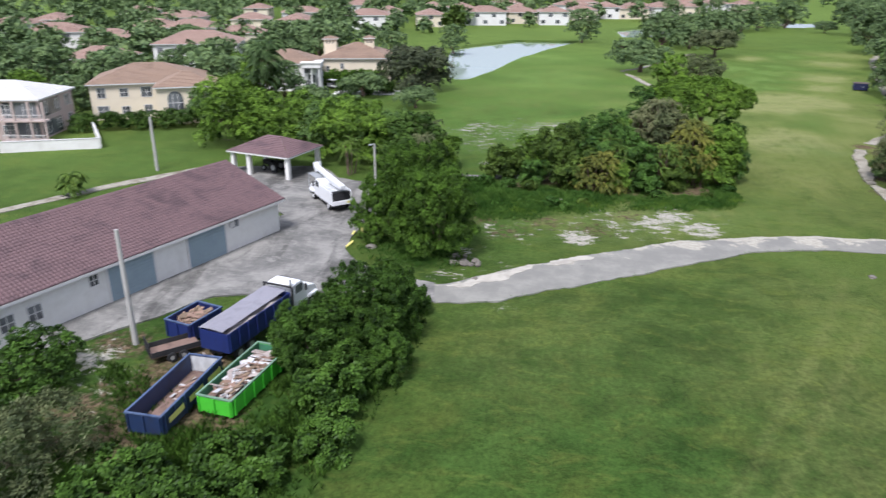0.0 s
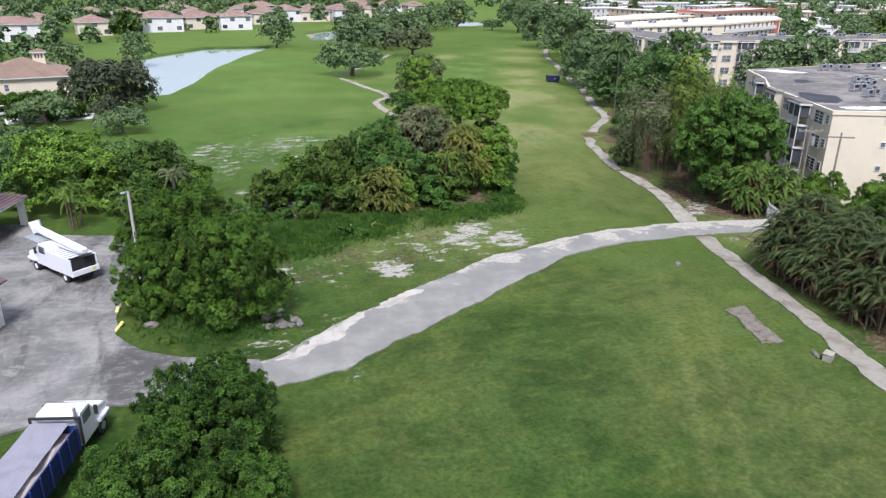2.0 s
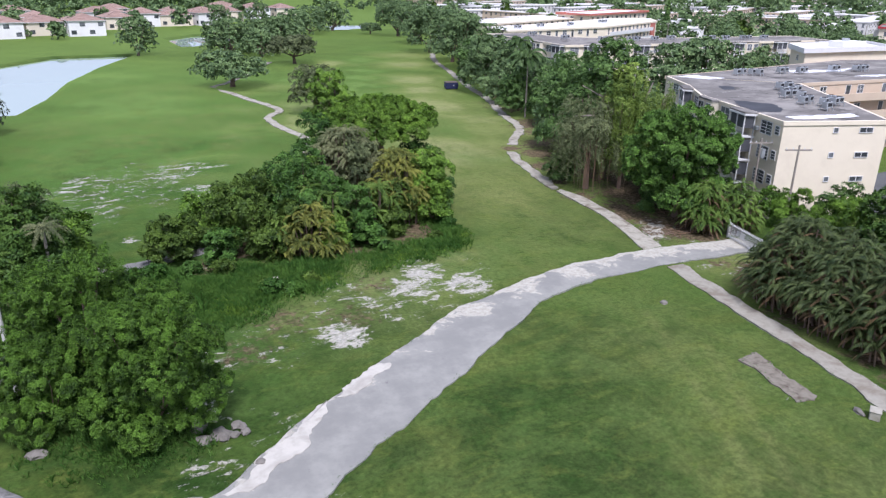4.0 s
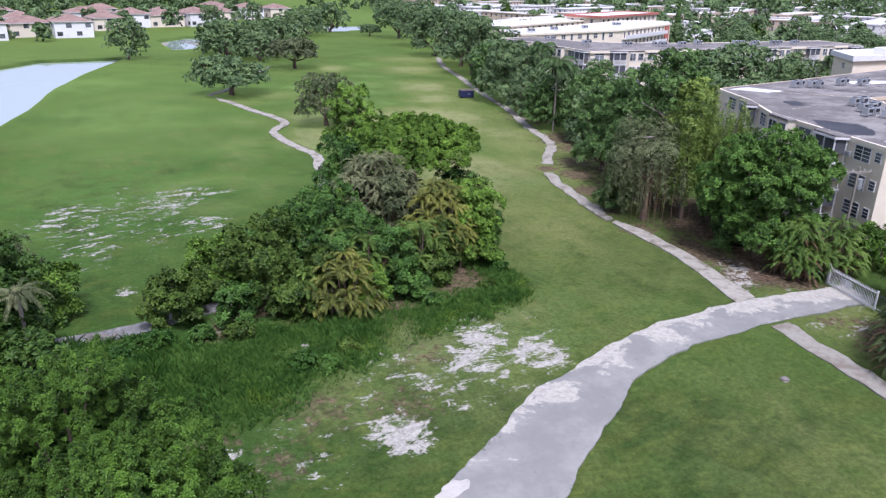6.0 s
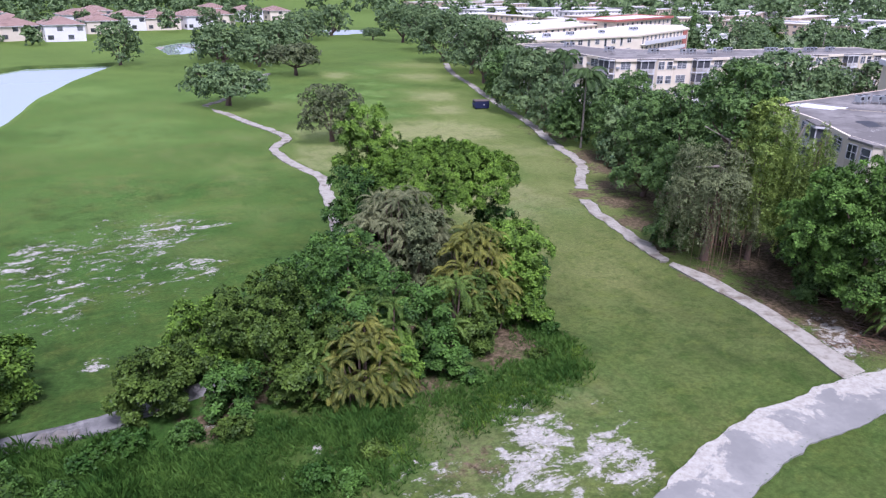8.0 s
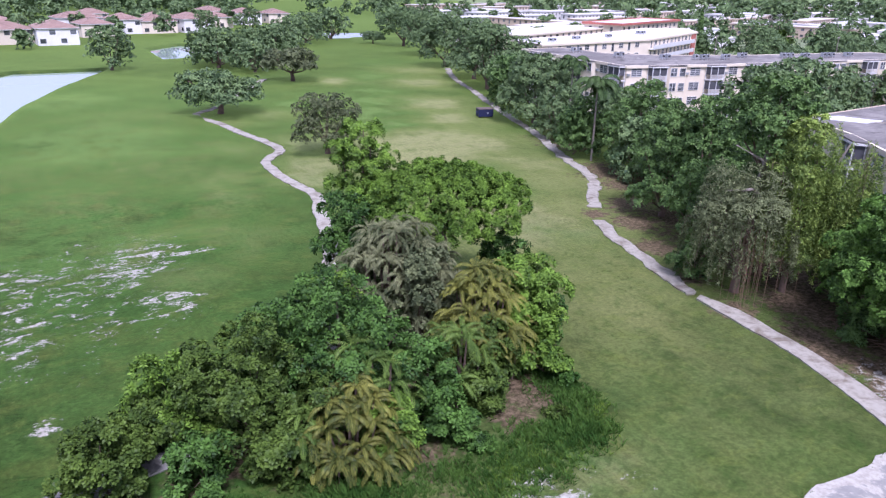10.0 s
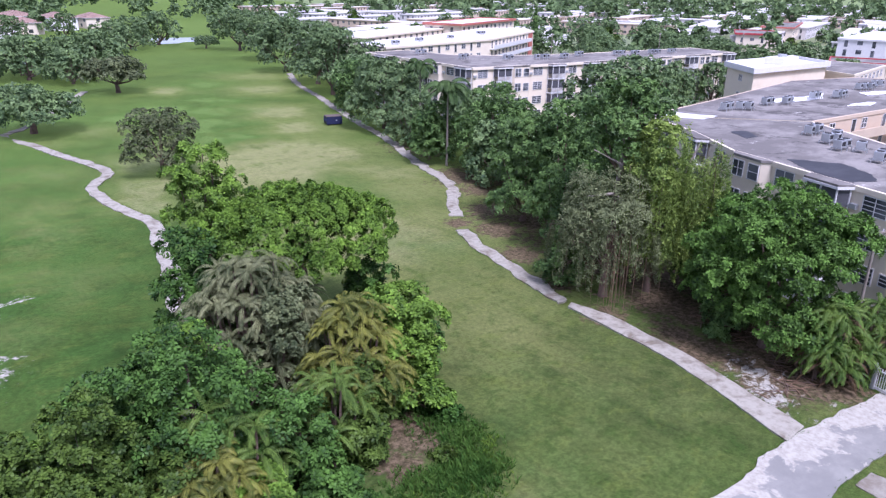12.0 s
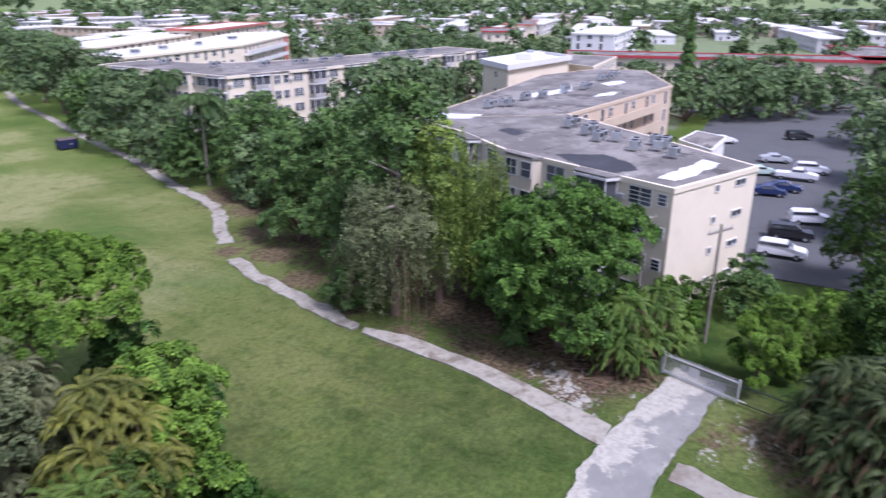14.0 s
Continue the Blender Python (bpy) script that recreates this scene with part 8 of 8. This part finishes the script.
for nm, o, mt, lab in (("roof_patch", [(63.8, 75.2), (63.9, 73.6), (67.4, 72.6), (72.2, 71.4), (72.9, 73.4), (70, 73.6), (67.4, 74.6)], M_PATCHW, "white reflective roof coating patch"),
                       ("roof_patch", [(78.4, 106.2), (82.4, 106.4), (84.4, 101.6), (81.0, 101.4)], M_PATCHW, "white reflective roof coating patch"),
                       ("roof_patch", [(101, 102), (102.6, 104.6), (110, 102.6), (116.4, 102.2), (111.4, 99.8), (106, 100.8)], M_PATCHW, "white reflective roof coating patch"),
                       ("roof_patch", [(106.5, 94.8), (109.8, 93), (113.4, 93.6), (113, 94.6), (109, 95.2)], M_PATCHW, "white reflective roof coating patch"),
                       ("roof_patch", [(120, 97), (126, 95.6), (128, 97.5), (122, 99)], M_PATCHW, "white reflective roof coating patch"),
                       ("roof_patch", [(67.9, 85.6), (64.9, 82), (63.6, 78.6), (65.8, 77.4), (68.4, 79), (70.4, 82), (69.4, 83.6)], M_PATCHD, "fresh black tar patch on the roof"),
                       ("roof_patch", [(76.4, 95.6), (74.2, 92.8), (76.1, 92.1), (77.9, 94.6)], M_PATCHD, "fresh black tar patch on the roof")):
    tagged(new(nm, bm_mesh(nm, prism(wobble(o, 0.4, 0.45, o[0][0]), 11.06, 11.095), mt)), lab, "roof patch", kind="structure")
plant = thing("penthouse", pose(140, 119.5, 12.6), "white rooftop plant room", "plant room")
part("body", boxes((-3.0, 3.0, -1.8, 1.8, -0.02, 1.2), bevel=0.05), M_WALLW, plant)
part("tank", tube(bmesh.new(), [(0, 0, 1.2), (0, 0, 1.7)], [0.8, 0.8], 16), M_METAL, plant)

# white garden walls by the houses
for a, c in (((-96, 85.5), (-75.6, 92.7)), ((-75.6, 92.7), (-62.4, 97.6)), ((-62.4, 97.6), (-73, 112))):
    m, ln = along(a, c)
    gw = thing("garden_wall", m, "white rendered garden wall beside the field", "wall")
    part("wall_face", boxes((0, ln - 0.2, -0.1, 0.1, -0.2, 1.5)), M_WALLW, gw)
    part("coping", boxes((0, ln - 0.2, -0.15, 0.15, 1.5, 1.6)), M_TRIM, gw)

# small things on the verges
for x, y, r, l in ((-14.4, 62.9, 60, 1.2), (-14.8, 66.1, 80, 0.7), (-14.1, 67.0, 110, 0.8)):
    ob = new("marker_post", bm_mesh("marker_post", boxes((-l / 2, l / 2, -0.12, 0.12, 0.03, 0.2), bevel=0.04), M_YELLOW))
    ob.matrix_basis = pose(x, y, 0.0, 0, -18, r)
    tagged(ob, "faded yellow marker post fallen in the grass", "post", "fallen marker posts")
rng = random.Random(12)


def rock(x, y, s, label, group="", category="rock"):
    bm = bmesh.new()
    bmesh.ops.create_icosphere(bm, subdivisions=2, radius=1.0)
    sx, sy, sz = s * rng.uniform(0.8, 1.3), s * rng.uniform(0.6, 1.0), s * rng.uniform(0.4, 0.6)
    off = rng.uniform(0, 50)
    for v in bm.verts:
        k = 1 + 0.45 * noise.noise(v.co * 1.6 + Vector((off, 0, 0)))
        v.co = Vector((v.co.x * sx * k, v.co.y * sy * k, v.co.z * sz * k))
    ob = new("rock", bm_mesh("rock", bm, M_ROCK))
    ob.matrix_basis = pose(x, y, sz * 0.25, 0, 0, rng.uniform(0, 360))
    return tagged(ob, label, category, group)


rock(-12.1, 62.6, 0.5, "weathered grey stone under the trees")
for k in range(12):
    rock(-2.4 + rng.uniform(-1.3, 1.3), 60.4 + rng.uniform(-1.2, 1.6), rng.uniform(0.25, 0.6), "pale broken rubble stone on the verge", "rubble beside the road")
for k in range(10):
    rock(-7.5 + rng.uniform(-2.5, 2.5), 89.3 + rng.uniform(-0.6, 0.3), rng.uniform(0.2, 0.45), "grey broken stone in the channel", "stones in the channel")
for x, y, s in ((34.2, 61.7, 0.35), (33.4, 44.0, 0.4), (12.2, 84.0, 0.5), (-1.2, 56.3, 0.35)):
    rock(x, y, s, "small pale stone in the grass")

block = new("concrete_block", bm_mesh("concrete_block", boxes((-0.38, 0.38, -0.3, 0.3, 0.0, 0.55), (-0.42, 0.42, -0.34, 0.34, 0.552, 0.62), bevel=0.03), M_CONC))
block.matrix_basis = pose(33.7, 43.2, -0.02, 0, 0, 30)
tagged(block, "pale square concrete block beside the cart path", "block")

# stored machines under the carport
mach = thing("tractor", pose(-31.5, 88.6, 0.06, 0, 0, 65), "dark tractor stored under the carport", "tractor")
part("hood", boxes((-0.45, 0.45, 0.2, 1.8, 0.8, 1.4), bevel=0.08), M_DARK, mach)
part("seat", boxes((-0.3, 0.3, -0.7, -0.1, 0.9, 1.5), bevel=0.06), M_DARK, mach)
part("canopy", boxes((-0.8, 0.8, -1.1, 0.5, 2.1, 2.2), bevel=0.03), M_YELLOW, mach, "pale yellow canopy")
part("canopy_post", boxes((-0.7, -0.62, -1.0, -0.92, 1.0, 2.1)), M_DARK, mach)
part("canopy_post", boxes((0.62, 0.7, -1.0, -0.92, 1.0, 2.1)), M_DARK, mach)
for sx in (-1, 1):
    add_wheel(mach, sx * 0.75, -0.6, 0.7, 0.35, M_METAL)
    add_wheel(mach, sx * 0.65, 1.3, 0.42, 0.25, M_METAL)

cart = thing("golf_cart", pose(-43.6, 159.6, 0, 0, 0, 60), "white golf cart parked beside the hedge", "golf cart")
part("body", boxes((-0.6, 0.6, -1.2, 1.2, 0.3, 0.75), (-0.55, 0.55, 0.6, 1.15, 0.75, 1.0), bevel=0.06), M_TRIM, cart)
part("seat", boxes((-0.55, 0.55, -0.5, 0.0, 0.75, 0.95), (-0.55, 0.55, -0.62, -0.48, 0.95, 1.4), bevel=0.04), M_DARK, cart)
part("roof", boxes((-0.65, 0.65, -1.1, 0.9, 1.9, 1.98), bevel=0.03), M_TRIM, cart)
for sx in (-0.58, 0.54):
    for sy in (-1.0, 0.76):
        part("post", boxes((sx, sx + 0.05, sy, sy + 0.05, 0.7, 1.9)), M_METAL, cart)
for sx in (-0.55, 0.55):
    for sy in (-0.8, 0.8):
        part("wheel", tube(bmesh.new(), [(sx - 0.1, sy, 0.25), (sx + 0.1, sy, 0.25)], [0.25, 0.25], 12), M_DARK, cart)

deck = new("pool_deck", bm_mesh("pool_deck", boxes((-7.5, 7.5, -2.6, 2.6, -0.3, 0.14), bevel=0.03), M_WALLW))
deck.matrix_basis = pose(-34.0, 154.6, 0, 0, 0, 8)
tagged(deck, "pale pool deck beside the garden hedge", "deck", kind="structure")
lounger = thing("sun_lounger", pose(-36.4, 154.4, 0.14, 0, 0, 100), "white sun lounger on the pool deck", "lounger", "loungers on the pool deck")
part("seat", boxes((-0.35, 0.35, -0.95, 0.4, 0.32, 0.42), bevel=0.03), M_WHITEP, lounger)
part("backrest", boxes((-0.35, 0.35, 0.0, 0.8, -0.05, 0.05), bevel=0.03), M_WHITEP, lounger, m=pose(0, 0.4, 0.4, 48))
for lx in (-0.3, 0.3):
    for ly in (-0.85, 0.3):
        part("leg", boxes((lx - 0.03, lx + 0.03, ly - 0.03, ly + 0.03, 0.0, 0.32)), M_WHITEP, lounger)
for k in range(1, 6):
    copy_thing(lounger, pose(-36.4 + 1.25 * k, 154.4 + 0.18 * k, 0.14, 0, 0, 100 + 4 * (k % 3)))

# fallen branches on the bare ground by the gate
for k in range(70):
    L = rng.uniform(0.5, 1.8)
    cx, cy = rng.choice(((48.6, 74.0), (47.6, 75.2), (50.6, 76.6), (52.6, 80.6), (53.6, 84.5)))
    bm = tube(bmesh.new(), [(-L / 2, 0, 0.03), (0, rng.uniform(-0.15, 0.15), 0.06), (L / 2, 0, 0.03)], [0.035, 0.03, 0.012], 5)
    ob = new("fallen_branch", bm_mesh("fallen_branch", bm, M_BARK if k % 2 else M_ROOT))
    ob.matrix_basis = pose(cx + rng.gauss(0, 0.9), cy + rng.gauss(0, 0.7), 0.0, 0, 0, rng.uniform(0, 180))
    tagged(ob, "dry fallen branch on bare soil", "branch", "fallen branches by the gate")

# hanging roots and bare limbs of the banyan
ban = thing("banyan_roots", pose(50.6, 91.6, 0), "brown aerial roots hanging beside the banyan", "roots")
rs = np.random.RandomState(9)
for k in range(40):
    a, b = (rs.normal(-2.4, 0.25), rs.normal(-1.6, 0.25)) if k < 9 else (rs.uniform(-2.6, 4.0), rs.uniform(-3.2, 2.4))
    top = rs.uniform(4.5, 7.5)
    bm = tube(bmesh.new(), [(a, b, 0.0 if k % 3 else rs.uniform(0.5, 3)), (a + rs.uniform(-0.2, 0.2), b, top * 0.5), (a, b, top)], [0.012, 0.02, 0.025], 5)
    part("root", bm, M_ROOT, ban)
M_BAREW = worn("bleached_limb", (0.3, 0.26, 0.22), (0.18, 0.15, 0.13), 4.0, 1.0, 0.5, 0.8)
for limb_pts in ([(2.6, 0.6, 7.6), (0.4, 0.9, 9.3), (-1.8, 2.0, 9.2)], [(2.6, 0.6, 7.6), (2.0, -0.6, 9.6), (2.4, -1.6, 10.3)], [(3.0, 2.6, 9.0), (2.2, 1.6, 11.4), (0.2, 3.2, 12.7)],
                 [(3.2, 2.8, 8.0), (3.6, 2.6, 12.0), (3.8, 3.0, 15.2)], [(4.4, -1.0, 8.0), (4.6, -1.4, 11.6), (4.0, -1.8, 14.4)], [(4.8, -2.0, 8.0), (5.2, -2.6, 11.0), (5.6, -3.4, 13.6)]):
    part("bare_limb", tube(bmesh.new(), limb_pts, [0.2, 0.15, 0.06], 7), M_BAREW, ban, "pale bleached bare limb")

# single clay tiles on the shed's front slope
run = math.hypot(SHED_D / 2 + 0.6, RIDGE - EAVE)
up_way = Vector((0, -(SHED_D / 2 + 0.6), RIDGE - EAVE)).normalized()
out_way = Vector((1, 0, 0)).cross(up_way).normalized()
if out_way.z < 0:
    out_way = -out_way
rows_n, pitch = max(4, round(run / 0.38)), 0.34
arch = [(-0.16, 0.0), (-0.09, 0.055), (0.0, 0.075), (0.09, 0.055), (0.16, 0.0)]


def tile_corners(x, s, m):
    """Corners of one barrel tile with its lower lip, turned into the slope by m."""
    v = [(a, 0.0, z - 0.04) for a, z in arch] + [(a, 0.0, z + 0.02) for a, z in arch] + [(a * 0.92, 0.42, z - 0.01) for a, z in arch]
    return [m @ Vector(p) for p in v]


TILE_Q = [(k, k + 1, k + 6, k + 5) for k in range(4)] + [(k + 5, k + 6, k + 11, k + 10) for k in range(4)]
turn = Matrix((Vector((1, 0, 0)), up_way, out_way)).transposed().to_4x4()
one_tile = quick_mesh("tile", [tuple(p) for p in tile_corners(0, 0, Matrix())], TILE_Q, M_TILE)
rest_v, rest_q = [], []
for r in range(rows_n):
    for c in range(int((SHED_L + 0.4) / pitch)):
        x = 0.2 + c * pitch + (0.01 if r % 2 else -0.01)
        at = Vector((x, 0.6, EAVE)) + up_way * (r * run / rows_n) + out_way * 0.065
        m = Matrix.Translation(at) @ turn @ Matrix.Rotation(radians(rng.uniform(-1.2, 1.2)), 4, "Z")
        if c * rows_n < 298 - rows_n:
            part("tile", one_tile, None, shed_slope, m=m)
        else:
            rest_q += [tuple(i + len(rest_v) for i in f) for f in TILE_Q]
            rest_v += [tuple(p) for p in tile_corners(0, 0, m)]
rest = part("tile_field", quick_mesh("tile_field", rest_v, rest_q, M_TILE), None, shed_slope)
tagged(rest, "brown barrel tiles in rows", kind="stuff")
